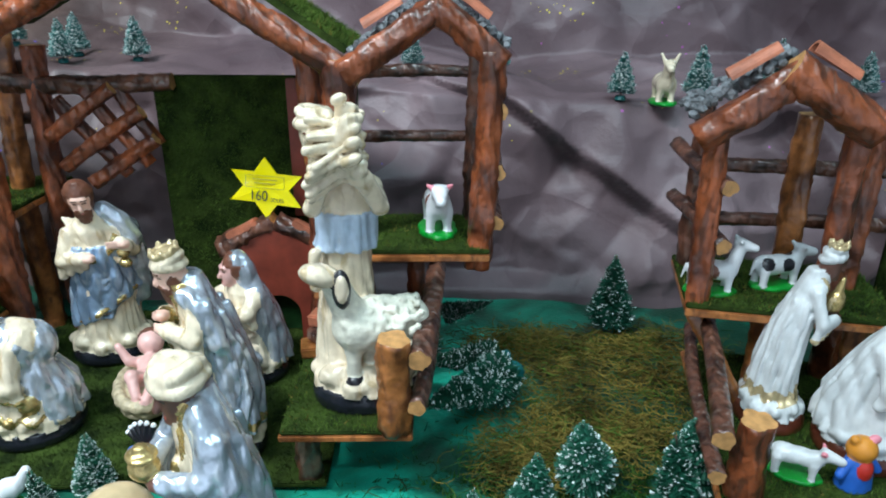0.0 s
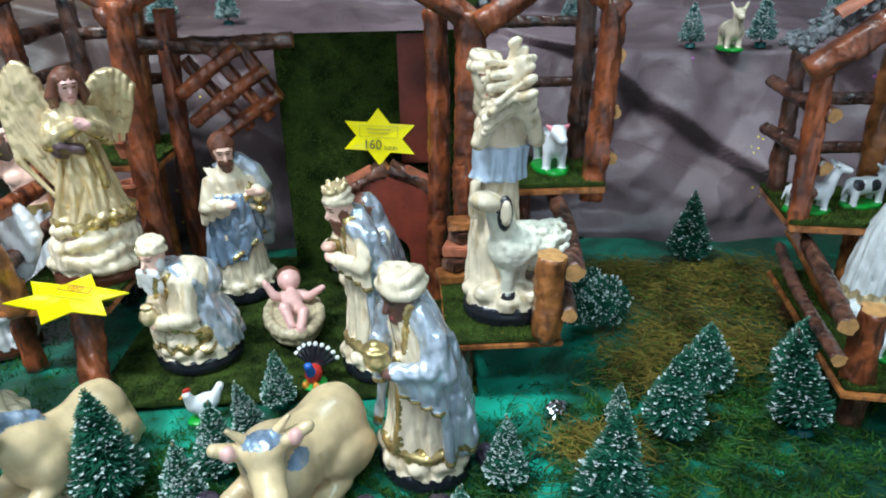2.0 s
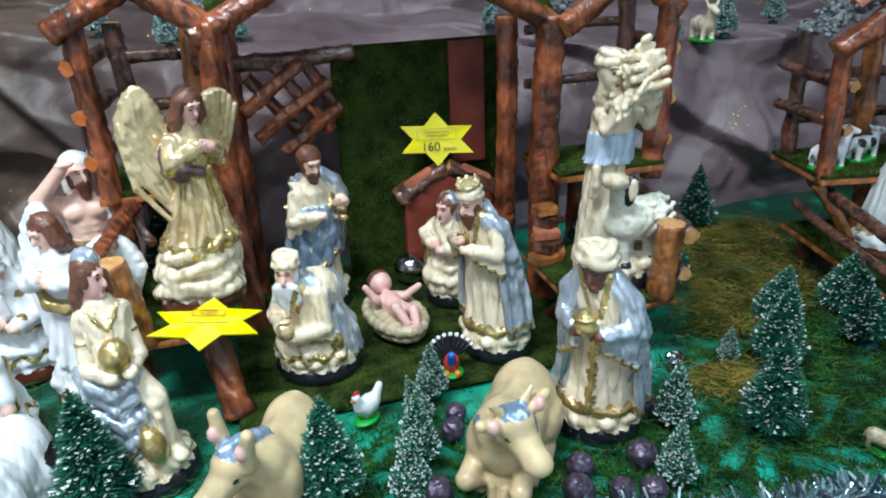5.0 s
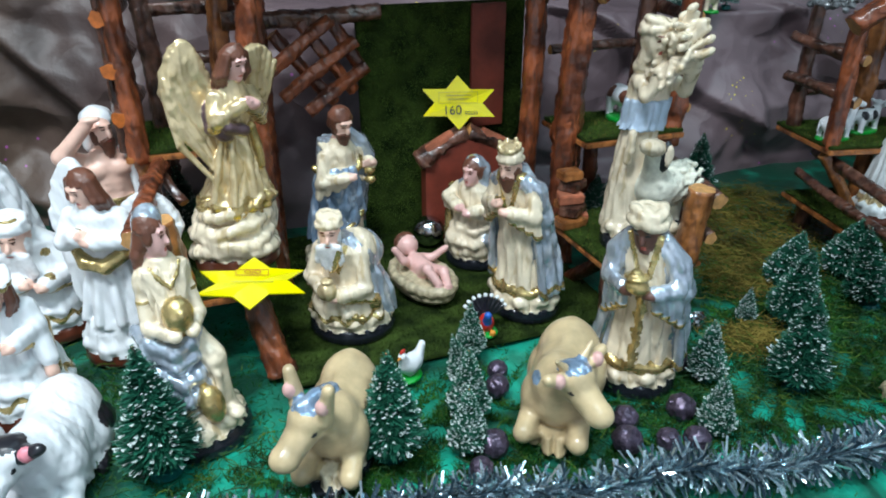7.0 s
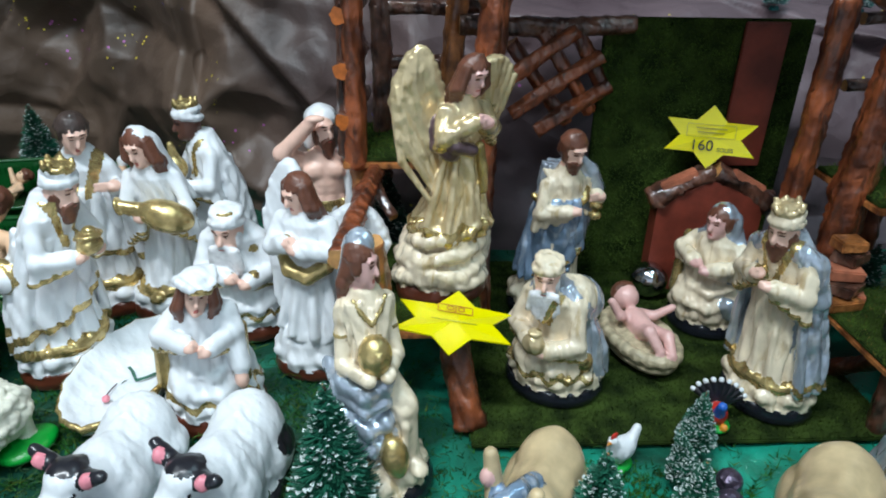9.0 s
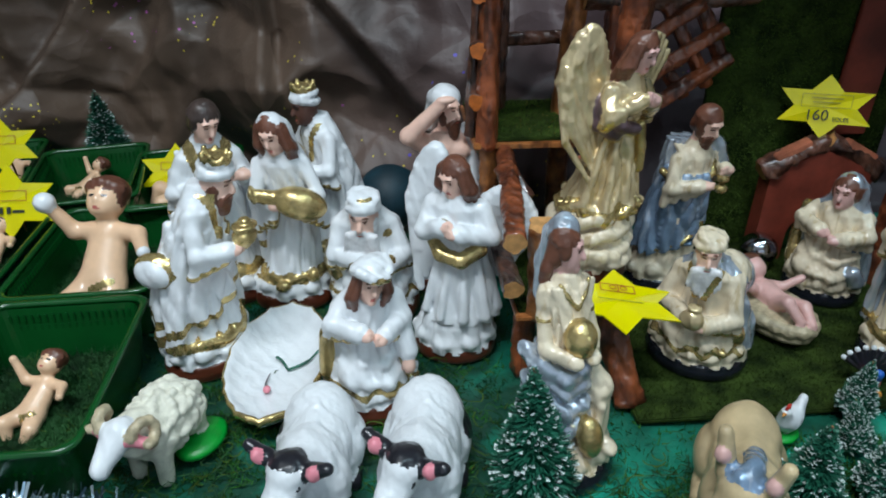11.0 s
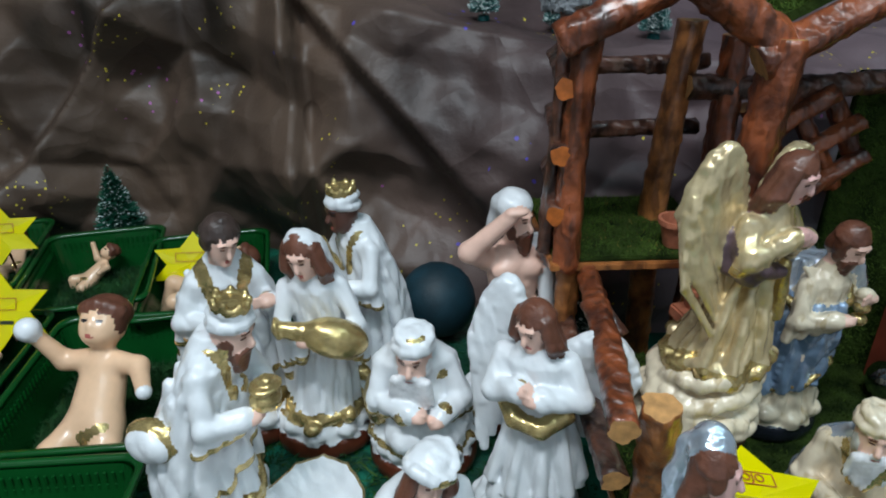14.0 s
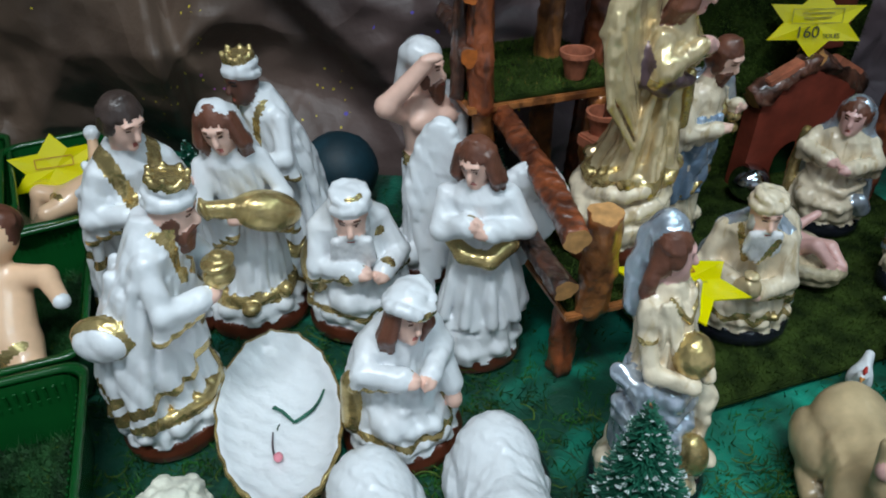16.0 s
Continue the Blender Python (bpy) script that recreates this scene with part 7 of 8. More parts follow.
# ---- price stars ----
def star(place, u, v, label, lines=(), stick=None):
    """A six-pointed yellow card star; u and v are its half width and half height in space."""
    u, v = np.array(u, float), np.array(v, float)
    n = np.cross(u, v)
    n /= np.linalg.norm(n)
    ob = empty("price_star", place)
    tagged(ob, label, "price tag", "yellow price stars")
    flat = []
    for i in range(12):
        a = math.pi / 2 + i * math.pi / 6
        r = 1.0 if i % 2 == 0 else 0.577
        flat.append((r * math.cos(a) / 0.866, r * math.sin(a)))
    bow = [0.0016 * math.sin(3 * p[0] + p[1]) for p in flat]
    verts = [tuple(p[0] * u + p[1] * v + n * (b + 0.0006)) for p, b in zip(flat, bow)] + [tuple(p[0] * u + p[1] * v + n * (b - 0.0006)) for p, b in zip(flat, bow)]
    verts += [tuple(n * 0.0006), tuple(-n * 0.0006)]
    faces = []
    for i in range(12):
        j = (i + 1) % 12
        faces += [(i, j, 24), (12 + j, 12 + i, 25), (j, i, 12 + i, 12 + j)]
    part("card", mesh_of("card", verts, faces, YELLOW), ob)
    uu, vv = u / np.linalg.norm(u), v / np.linalg.norm(v)
    m = Matrix((uu, vv, n)).transposed().to_4x4()

    def strip(name, x, y, w, h, ink, off=0.0022):
        c = [(x - w / 2, y - h / 2, off), (x + w / 2, y - h / 2, off), (x + w / 2, y + h / 2, off), (x - w / 2, y + h / 2, off)]
        c += [(a, b, off - 0.0003) for a, b, _ in c]
        s = part(name, mesh_of(name, c, [(0, 1, 2, 3), (7, 6, 5, 4), (0, 4, 5, 1), (1, 5, 6, 2), (2, 6, 7, 3), (3, 7, 4, 0)], ink), ob)
        s.matrix_local = m

    for kind, *a in lines:
        if kind == "text":
            words, x, y, h, ink = a
            cu = bpy.data.curves.new("lettering", "FONT")
            cu.body, cu.size, cu.align_x, cu.align_y, cu.extrude = words, h, "CENTER", "CENTER", 0.0001
            tmp = bpy.data.objects.new("lettering", cu)
            scene.collection.objects.link(tmp)
            bpy.context.view_layer.update()
            me = bpy.data.meshes.new_from_object(tmp.evaluated_get(bpy.context.evaluated_depsgraph_get()))
            bpy.data.objects.remove(tmp)
            me.materials.clear()
            me.materials.append(ink)
            s = part("lettering", me, ob)
            s.matrix_local = m @ Matrix.Translation((x, y, 0.0024))
        elif kind == "frame":
            x, y, w, h, ink = a
            for dx, dy, ww, hh in ((0, h / 2, w, 0.0006), (0, -h / 2, w, 0.0006), (-w / 2, 0, 0.0006, h), (w / 2, 0, 0.0006, h)):
                strip("printed_line", x + dx, y + dy, ww, hh, ink)
        else:
            strip("printed_bar", *a)
    if stick:
        part("stick", log_mesh("stick", (0, 0.002, -0.004), stick, 0.0014, 0.0012, [PALEBARK, CUT], 0.05, 8, 0), ob)
    return ob


star((-0.180, 0.646, 0.166), (0.0385, -0.0150, 0.0), (0.001, 0.006, 0.030), "shiny yellow star card marked 160 soles", (("frame", 0, 0.006, 0.044, 0.012, PALEINK), ("bar", 0, 0.0085, 0.028, 0.0012, PALEINK), ("bar", 0, 0.0045, 0.024, 0.0012, PALEINK), ("text", "160", -0.007, -0.0085, 0.0145, INK), ("text", "SOLES", 0.0145, -0.0110, 0.0055, INK)), (0.0, 0.010, -0.03))
star((-0.438, 0.447, 0.087), (0.0420, -0.0030, -0.0060), (0.0055, 0.0355, 0.0035), "yellow star card marked OJO lying on the moss ledge", (("frame", 0, 0.012, 0.026, 0.0085, REDINK), ("text", "OJO", 0, 0.012, 0.0075, REDINK), ("bar", 0, -0.002, 0.034, 0.0006, PALEINK)))
star((-0.990, 0.700, 0.070), (0.0450, -0.0040, 0.0), (0.000, 0.018, 0.034), "yellow star card resting on the green trays", (("frame", 0, 0.006, 0.036, 0.010, REDINK), ("bar", -0.008, -0.009, 0.004, 0.007, INK), ("bar", 0.000, -0.009, 0.004, 0.007, INK), ("bar", 0.010, -0.010, 0.012, 0.003, INK)), (0.0, 0.012, -0.04))
star((-1.052, 0.826, 0.086), (0.0385, 0.002, 0.0), (0.000, 0.012, 0.030), "yellow star card standing among the doll trays", (("frame", 0, 0.006, 0.032, 0.009, REDINK),), (0.0, 0.01, -0.045))
star((-0.862, 0.826, 0.048), (0.0385, 0.006, 0.0), (0.002, 0.014, 0.030), "yellow star card half hidden behind a statue", (("frame", 0, 0.006, 0.032, 0.009, REDINK),), (0.0, 0.01, -0.04))


# ---- green trays with dolls ----
def ring(w, d, z, r=0.014, n=5):
    out = []
    for cx, cy, a0 in ((w / 2 - r, d / 2 - r, 0), (-w / 2 + r, d / 2 - r, 90), (-w / 2 + r, -d / 2 + r, 180), (w / 2 - r, -d / 2 + r, 270)):
        for i in range(n + 1):
            a = radians(a0 + 90 * i / n)
            out.append((cx + r * math.cos(a), cy + r * math.sin(a), z))
    return out


def loft(rings, close=False):
    verts, faces = [], []
    n = len(rings[0])
    for rr in rings:
        verts += rr
    for k in range(len(rings) - 1):
        for i in range(n):
            j = (i + 1) % n
            faces.append((k * n + i, k * n + j, (k + 1) * n + j, (k + 1) * n + i))
    return verts, faces


def tray(w, d, h):
    ob = empty("plastic_tray")
    t = 0.86
    v, f = loft([ring(w * t, d * t, 0.0), ring(w * 0.97, d * 0.97, h - 0.004)])
    n = len(ring(w, d, 0))
    v2, f2 = loft([ring(w * t - 0.003, d * t - 0.003, 0.002), ring(w * 0.97 - 0.003, d * 0.97 - 0.003, h - 0.004)])
    f2 = [tuple(i + len(v) for i in q[::-1]) for q in f2]
    body = v + v2
    faces = f + f2 + [tuple(range(n))[::-1], tuple(len(v) + i for i in range(n))]
    part("body", mesh_of("body", body, faces, TRAYGREEN, smooth=False), ob)
    v, f = loft([ring(w * 0.965, d * 0.965, h - 0.005), ring(w + 0.004, d + 0.004, h - 0.005), ring(w + 0.006, d + 0.006, h - 0.002), ring(w + 0.003, d + 0.003, h), ring(w * 0.975, d * 0.975, h - 0.0005), ring(w * 0.950, d * 0.960, h - 0.005), ring(w * 0.965, d * 0.965, h - 0.005)])
    part("rim", mesh_of("rim", v, f, TRAYGREEN, smooth=True), ob, "rolled glossy rim")
    # slotted band under the rim
    bm = bmesh.new()
    for axis, span, off in (("x", w, d), ("y", d, w)):
        cnt = int(span * 0.8 / 0.0052)
        for i in range(cnt):
            p = -span * 0.38 + i * span * 0.76 / (cnt - 1)
            for sg in (-1, 1):
                q = sg * off * 0.5 * 0.945
                for z in (h * 0.78, h * 0.60):
                    c = (p, q - sg * 0.0022, z) if axis == "x" else (q - sg * 0.0022, p, z)
                    sx = (0.0018, 0.0016, h * 0.12) if axis == "x" else (0.0016, 0.0018, h * 0.12)
                    bmesh.ops.create_cube(bm, size=1.0, matrix=Matrix.Translation(c) @ Matrix.Diagonal((*sx, 1)))
    tagged(part("slot_band", bm_mesh("slots", bm, TRAYGREEN), ob), kind="stuff")
    g = np.random.default_rng(int(w * 1e4) + 5)
    k = 9000
    part("moss_bed", box_mesh("moss_bed", (w * t - 0.008, d * t - 0.008, 0.008), (0, 0, 0.0062), DARKMOSS, 0.002), ob, "pressed bed of dark moss")
    roots = np.stack([g.uniform(-w * t / 2 + 0.004, w * t / 2 - 0.004, k), g.uniform(-d * t / 2 + 0.004, d * t / 2 - 0.004, k), np.full(k, 0.0100)], 1)
    lining = blades_mesh("moss_lining", roots, np.tile((0, 0, 1.0), (k, 1)), 0.010, 0.0009, [DARKMOSS, TURF], 1.8, 0.03, 9)
    tagged(part("moss_lining", lining, ob), "dark moss lining", kind="stuff")
    return ob


first_tray = tray(0.122, 0.172, 0.056)
tagged(first_tray, "glossy green plastic tray lined with dark moss", "tray", "green trays of baby dolls")
TRAYS = ((-0.876, 0.626, 3), (-0.866, 0.445, 2), (-0.958, 0.812, 12), (-1.010, 0.632, 3), (-1.002, 0.448, 2), (-1.094, 0.835, 12), (-0.838, 0.792, 10), (-1.235, 0.860, 10), (-1.145, 0.640, 3))
for i, (tx, ty, tr) in enumerate(TRAYS):
    if i == 0:
        first_tray.matrix_world = pose(tx, ty, 0, 0, 0, tr)
    else:
        copy_thing(first_tray, pose(tx, ty, 0.0005 * i, 0, 0, tr))


def doll(wrapped=False):
    """A plain baby doll lying on its back, head along +y, about 0.06 m long."""
    s = Solid()
    s.cone(DOLLSKIN, (0, 0.013, 0.010), (0, -0.008, 0.0105), 0.0086, 0.0104, 0.004, (1.1, 1, 0.92))
    s.cone(DOLLSKIN, (0, 0.016, 0.012), (0, 0.026, 0.015), 0.0046, 0.0046, 0.003)
    s.ball(DOLLSKIN, (0, 0.0325, 0.0165), (0.0092, 0.0105, 0.0092), 0.002)
    s.ball(DOLLSKIN, (0, 0.0285, 0.0205), (0.0066, 0.0058, 0.0052), 0.002)
    s.ball(DOLLSKIN, (0, 0.0305, 0.0262), (0.0014, 0.0020, 0.0012), 0.001)
    s.ball(HAIR, (0, 0.0375, 0.0145), (0.0100, 0.0078, 0.0098), 0.0008)
    for i in range(7):
        t = -1.2 + 0.4 * i
        s.ball(HAIR, (0.0088 * math.sin(t), 0.0385 + 0.001 * math.cos(3 * t), 0.0170 + 0.0062 * math.cos(t)), (0.0026, 0.0034, 0.0024), 0.0008)
    for sx in (-1, 1):
        s.tint(BLACK, (sx * 0.0036, 0.0328, 0.0262), (0.0018, 0.0011, 0.0030))
        s.tint(HAIR, (sx * 0.0038, 0.0360, 0.0262), (0.0024, 0.0007, 0.0040))
        s.tint(HAIR, (sx * 0.0092, 0.0345, 0.0175), (0.0030, 0.0060, 0.0050))
        s.carve((sx * 0.0036, 0.0330, 0.0262), (0.0021, 0.0015, 0.0016), 0.001)
    s.tint(LIPS, (0, 0.0262, 0.0262), (0.0018, 0.0009, 0.0050))
    tip = WHITE if wrapped else DOLLSKIN
    for sx, up in ((-1, 0.028), (1, 0.020)):
        e = (sx * 0.0165, 0.016, 0.013)
        h = (sx * 0.0245, 0.027 if sx < 0 else 0.006, up)
        s.cone(DOLLSKIN, (sx * 0.0075, 0.017, 0.012), e, 0.0048, 0.0042, 0.003)
        s.cone(DOLLSKIN, e, h, 0.0042, 0.0030, 0.002)
        s.ball(tip, h, 0.0052 if wrapped and sx < 0 else 0.0031, 0.001)
    for sx, kz in ((-1, 0.020), (1, 0.015)):
        s.cone(DOLLSKIN, (sx * 0.0042, -0.009, 0.010), (sx * 0.0100, -0.021, kz), 0.0076, 0.0060, 0.003)
        s.cone(DOLLSKIN, (sx * 0.0100, -0.021, kz), (sx * 0.0050, -0.036, 0.008), 0.0056, 0.0036, 0.002)
        s.ball(DOLLSKIN, (sx * 0.0050, -0.039, 0.009), (0.0030, 0.0040, 0.0030), 0.001)
    s.ball(GOLD, (0.002, -0.011, 0.0165), (0.0078, 0.0058, 0.0030), 0.001)
    return s


small = doll()
DOLLS = ((-0.866, 0.448, 0.008, -18, 30, 0.92), (-0.978, 0.858, 0.008, -50, 34, 0.88), (-1.006, 0.676, 0.012, -12, 30, 0.95), (-1.042, 0.668, 0.012, -28, 26, 0.95), (-1.140, 0.880, 0.010, -35, 30, 0.9), (-1.085, 0.895, 0.010, 10, 30, 0.9), (-1.120, 0.830, 0.010, -70, 30, 0.85))
small_mesh = small.mesh("baby_doll", 0.0016)
for dx, dy, dz, dr, dt, ds in DOLLS:
    d = new("baby_doll", small_mesh)
    d.matrix_world = pose(dx, dy, dz, 0, 0, dr) @ pose(0, 0, 0.006, dt, 0, 0) @ Matrix.Scale(ds, 4)
    tagged(d, "small flesh-painted baby doll with brown hair in a tray", "doll", "baby dolls in trays")
big_mesh = doll(wrapped=True).mesh("baby_doll", 0.0012)
d = new("baby_doll", big_mesh)
d.matrix_world = pose(-0.860, 0.606, 0.008, 0, 0, -10) @ pose(0, 0, 0.034, 52, 0, 0) @ Matrix.Scale(1.78, 4)
tagged(d, "large baby doll with bagged fists and gold cloth in a tray", "doll", "baby dolls in trays")
d = new("baby_doll", big_mesh)
d.matrix_world = pose(-0.836, 0.800, 0.008, 0, 0, -80) @ pose(0, 0, 0.012, 25, 0, 0) @ Matrix.Scale(1.45, 4)
tagged(d, "large baby doll with bagged fist lying behind the statues", "doll", "baby dolls in trays")


# ---- bottle-brush trees ----
def brush_tree(high, wide, green, snow, bristles, seed, flock=0.35):
    g = np.random.default_rng(seed)
    ob = empty("bottle_brush_tree")
    trunk = part("trunk", log_mesh("trunk", (0, 0, 0.002), (0, 0, high * 0.98), 0.0012, 0.0008, [DARKBARK, CUT], 0.25, 6, 0, 0.0, seed), ob, "twisted wire stem")
    z = high * (0.16 + 0.84 * (1 - np.sqrt(g.random(bristles))))
    r = wide * (1 - (z / high - 0.16) / 0.84) ** 0.85 + 0.0015
    th = g.uniform(0, 2 * np.pi, bristles)
    tier = 0.90 + 0.10 * np.sin(z / high * 34)
    out = r * tier * g.uniform(0.75, 1.05, bristles)
    a = np.stack([np.zeros(bristles), np.zeros(bristles), z], 1)
    b = np.stack([out * np.cos(th), out * np.sin(th), z + out * g.uniform(-0.12, 0.42, bristles)], 1)
    side = np.stack([-np.sin(th), np.cos(th), g.normal(0, 0.4, bristles)], 1) * 0.00055
    v = np.stack([a - side, a + side, b + side * 0.7, b - side * 0.7], 1).reshape(-1, 3)
    f = np.arange(4 * bristles).reshape(-1, 4)
    crown_part = part("crown", mesh_of("crown", v, f, green), ob, "stiff bristle crown")
    k = int(bristles * flock)
    pick = g.choice(bristles, k, replace=False)
    from_, to_ = (a + (b - a) * 0.84)[pick], (a + (b - a) * 1.03)[pick]
    w = side[pick] * 2.0
    up = np.array((0, 0, 0.0007)) * g.uniform(0.6, 1.4, (k, 1))
    vv = np.stack([from_ - w * 0.4, to_ - w, to_ + up, to_ + w, from_ + w * 0.4], 1).reshape(-1, 3)
    ff = np.arange(5 * k).reshape(-1, 5)
    tagged(part("snow", mesh_of("snow", vv, ff, snow), crown_part), kind="stuff")
    bm = bmesh.new()
    bmesh.ops.create_cone(bm, cap_ends=True, segments=14, radius1=wide * 0.42, radius2=wide * 0.36, depth=0.006, matrix=Matrix.Translation((0, 0, 0.003)))
    bmesh.ops.bevel(bm, geom=bm.edges[:], offset=0.0008, segments=1, affect="EDGES")
    part("foot", bm_mesh("foot", bm, TEALPLASTIC), ob, "small teal plastic foot")
    return ob


def plant(kind, rows, label, group):
    """rows: x, y, z, size, tilt, turn."""
    first = True
    for x, y, z, size, tilt, turn in rows:
        m = pose(x, y, z, 0, 0, turn) @ pose(0, 0, 0, tilt, 0, 0)
        if first:
            kind.matrix_world = m
            kind.scale = (size, size, size)
            tagged(kind, label, "toy tree", group)
            first = False
        else:
            t = copy_thing(kind, m)
            t.scale = (size, size, size)


bpy.context.view_layer.update()
dark_tree = brush_tree(0.092, 0.026, BRISTLE, SNOW, 5600, 11, 0.07)
plant(dark_tree, ((0.179, 0.648, 0, 1.02, 0, 0), (-0.518, 0.345, 0, 1.15, -6, 20), (-0.362, 0.306, 0, 1.02, 0, 70), (0.048, 0.346, 0, 0.95, 6, 10), (-0.022, 0.266, 0, 1.0, 3, 130), (0.150, 0.340, 0, 0.95, 14, 200), (0.103, 0.410, 0, 0.90, 22, -30), (0.189, 0.412, 0, 0.95, 26, -40), (-0.492, 0.662, 0, 1.35, 0, 40), (-0.03, 0.590, 0, 0.95, 10, 0), (-0.735, 0.735, 0, 1.1, 0, 0), (-0.995, 0.97, 0, 1.2, 0, 0), (-0.455, 0.590, 0, 0.75, 0, 40)), "dark green bottle-brush tree with frosted tips", "dark bottle-brush trees")
lying_tree = brush_tree(0.108, 0.021, BRISTLE, SNOW, 6000, 12, 0.10)
plant(lying_tree, ((0.062, 0.530, 0.026, 1.15, 80, -44), (0.058, 0.562, 0.022, 0.85, 80, -68), (-0.012, 0.640, 0.026, 0.62, 70, 80)), "frosted bottle-brush tree tipped over on its side", "fallen bottle-brush trees")
frosty_tree = brush_tree(0.064, 0.017, BRISTLE, SNOW, 4200, 13, 0.16)
plant(frosty_tree, ((-0.262, 0.400, 0.002, 0.86, 0, 0), (-0.293, 0.326, 0, 1.02, 0, 30), (-0.307, 0.291, 0, 0.92, 0, 70), (-0.086, 0.300, 0, 0.95, 0, 110), (-0.122, 0.245, 0, 0.85, 0, 10), (-0.278, 0.368, 0, 0.75, -15, 60), (0.012, 0.362, 0, 0.6, 0, 0)), "small frosted green bottle-brush tree", "small frosted trees")
pale_tree = brush_tree(0.056, 0.016, BRISTLEPALE, SNOW, 3200, 14, 0.2)
SHELF_TREES = ((-0.380, 0.870, 1.0), (-0.462, 0.850, 0.95), (-0.038, 0.850, 0.9), (0.070, 0.855, 0.85), (0.201, 0.772, 1.0), (0.292, 0.778, 1.15), (0.392, 0.800, 1.1), (-0.548, 0.905, 1.0), (-0.470, 0.905, 1.0), (-1.040, 0.935, 1.05), (-0.985, 0.935, 1.05), (0.50, 0.80, 1.0))
plant(pale_tree, [(x, y, shelf_z(x, y) - 0.001, k, 0 if i != 4 else 12, 40 * i) for i, (x, y, k) in enumerate(SHELF_TREES)], "pale teal frosted bottle-brush tree on the paper shelf", "teal shelf trees")


# ---- wet moss, dry moss and loose strands over the cloth ----
def strands(name, centres, spread, n, mats, length, thick, seed, label, height=0.006, share=0.4):
    """Loose curling strands scattered round the given centres; each is a slim bent ribbon."""
    g = np.random.default_rng(seed)
    pick = g.integers(0, len(centres), n)
    c = np.array(centres, float)[pick]
    sp = np.array(spread, float)[pick]
    x = c[:, 0] + g.normal(0, 1, n) * sp[:, 0]
    y = c[:, 1] + g.normal(0, 1, n) * sp[:, 1]
    z = g.uniform(0.0005, height, n)
    a = g.uniform(0, 2 * np.pi, n)
    turn = g.normal(0, 1.0, n)
    pts = [np.stack([x, y, z], 1)]
    k = 5
    for i in range(k):
        a = a + turn * 0.55
        d = np.stack([np.cos(a), np.sin(a), g.normal(0, 0.25, n)], 1)
        pts.append(pts[-1] + d * length / k)
    P = np.stack(pts, 1)
    P[..., 2] = np.clip(P[..., 2], 0.0004, None)
    up = g.normal(0, 1, (n, 1, 3))
    t = np.gradient(P, axis=1)
    s = np.cross(t, up)
    s /= np.linalg.norm(s, axis=2)[..., None] + 1e-9
    L, R = P - s * thick / 2, P + s * thick / 2
    verts = np.stack([L, R], 2).reshape(-1, 3)
    base = np.arange(n)[:, None] * (k + 1) * 2 + np.arange(k)[None] * 2
    faces = np.stack([base, base + 1, base + 3, base + 2], -1).reshape(-1, 4)
    index = np.repeat((g.random(n) < share).astype(int), k)
    ob = new(name, mesh_of(name, verts, faces, list(mats), index))
    return tagged(ob, label, "moss", kind="stuff")


strands("dry_moss", ((0.13, 0.57), (0.22, 0.55), (0.10, 0.48), (0.08, 0.62), (0.20, 0.62), (0.06, 0.43), (0.15, 0.46), (-0.01, 0.33)), ((0.045, 0.03), (0.04, 0.03), (0.03, 0.03), (0.03, 0.015), (0.04, 0.015), (0.02, 0.02), (0.03, 0.02), (0.015, 0.01)), 8200, (MOSS, TURF), 0.022, 0.0007, 3, "tangle of dry yellow-green moss on the cloth", 0.012, 0.25)
strands("wet_moss", ((0.05, 0.32), (0.10, 0.40), (-0.05, 0.27), (0.13, 0.30), (-0.62, 0.62), (-0.70, 0.53), (-0.78, 0.40), (-0.60, 0.42), (-0.48, 0.33), (-0.20, 0.24), (-0.33, 0.25), (0.02, 0.23), (-0.70, 0.70), (-0.85, 0.75), (-0.05, 0.31)), ((0.05, 0.04),) * 15, 5000, (DARKMOSS, TURF), 0.018, 0.0008, 4, "dark green moss scattered over the display", 0.007, 0.22)


def moss_carpet():
    """Short dense moss between the trees and round the figures."""
    g = np.random.default_rng(41)
    spots = np.array(((0.10, 0.30, 0.09, 0.07), (0.02, 0.27, 0.06, 0.05), (0.16, 0.40, 0.06, 0.05), (0.05, 0.38, 0.03, 0.03), (-0.70, 0.62, 0.12, 0.08), (-0.60, 0.42, 0.10, 0.05), (-0.80, 0.42, 0.08, 0.05), (-0.45, 0.29, 0.08, 0.03), (-0.25, 0.26, 0.10, 0.03), (-0.12, 0.28, 0.08, 0.04), (-0.02, 0.24, 0.08, 0.03), (-0.35, 0.30, 0.08, 0.03), (-0.28, 0.33, 0.06, 0.03), (0.06, 0.34, 0.07, 0.05)))
    n = 110000
    q = spots[g.integers(0, len(spots), n)]
    roots = np.stack([q[:, 0] + q[:, 2] * g.normal(0, 1, n), q[:, 1] + q[:, 3] * g.normal(0, 1, n), np.full(n, -0.002)], 1)
    clump = np.sin(roots[:, 0] * 95 + 3 * np.sin(roots[:, 1] * 60)) * np.sin(roots[:, 1] * 110 + 2 * np.sin(roots[:, 0] * 70)) > -0.15
    roots = roots[clump & (roots[:, 1] > 0.17)]
    up = np.tile((0, 0, 1.0), (len(roots), 1))
    ob = new("moss_carpet", blades_mesh("moss_carpet", roots, up, 0.0085, 0.0011, [MOSSGREEN, TURF], 1.7, 0.12, 42))
    tagged(ob, "low carpet of dark and mid green moss on the cloth", "moss", kind="stuff")


moss_carpet()


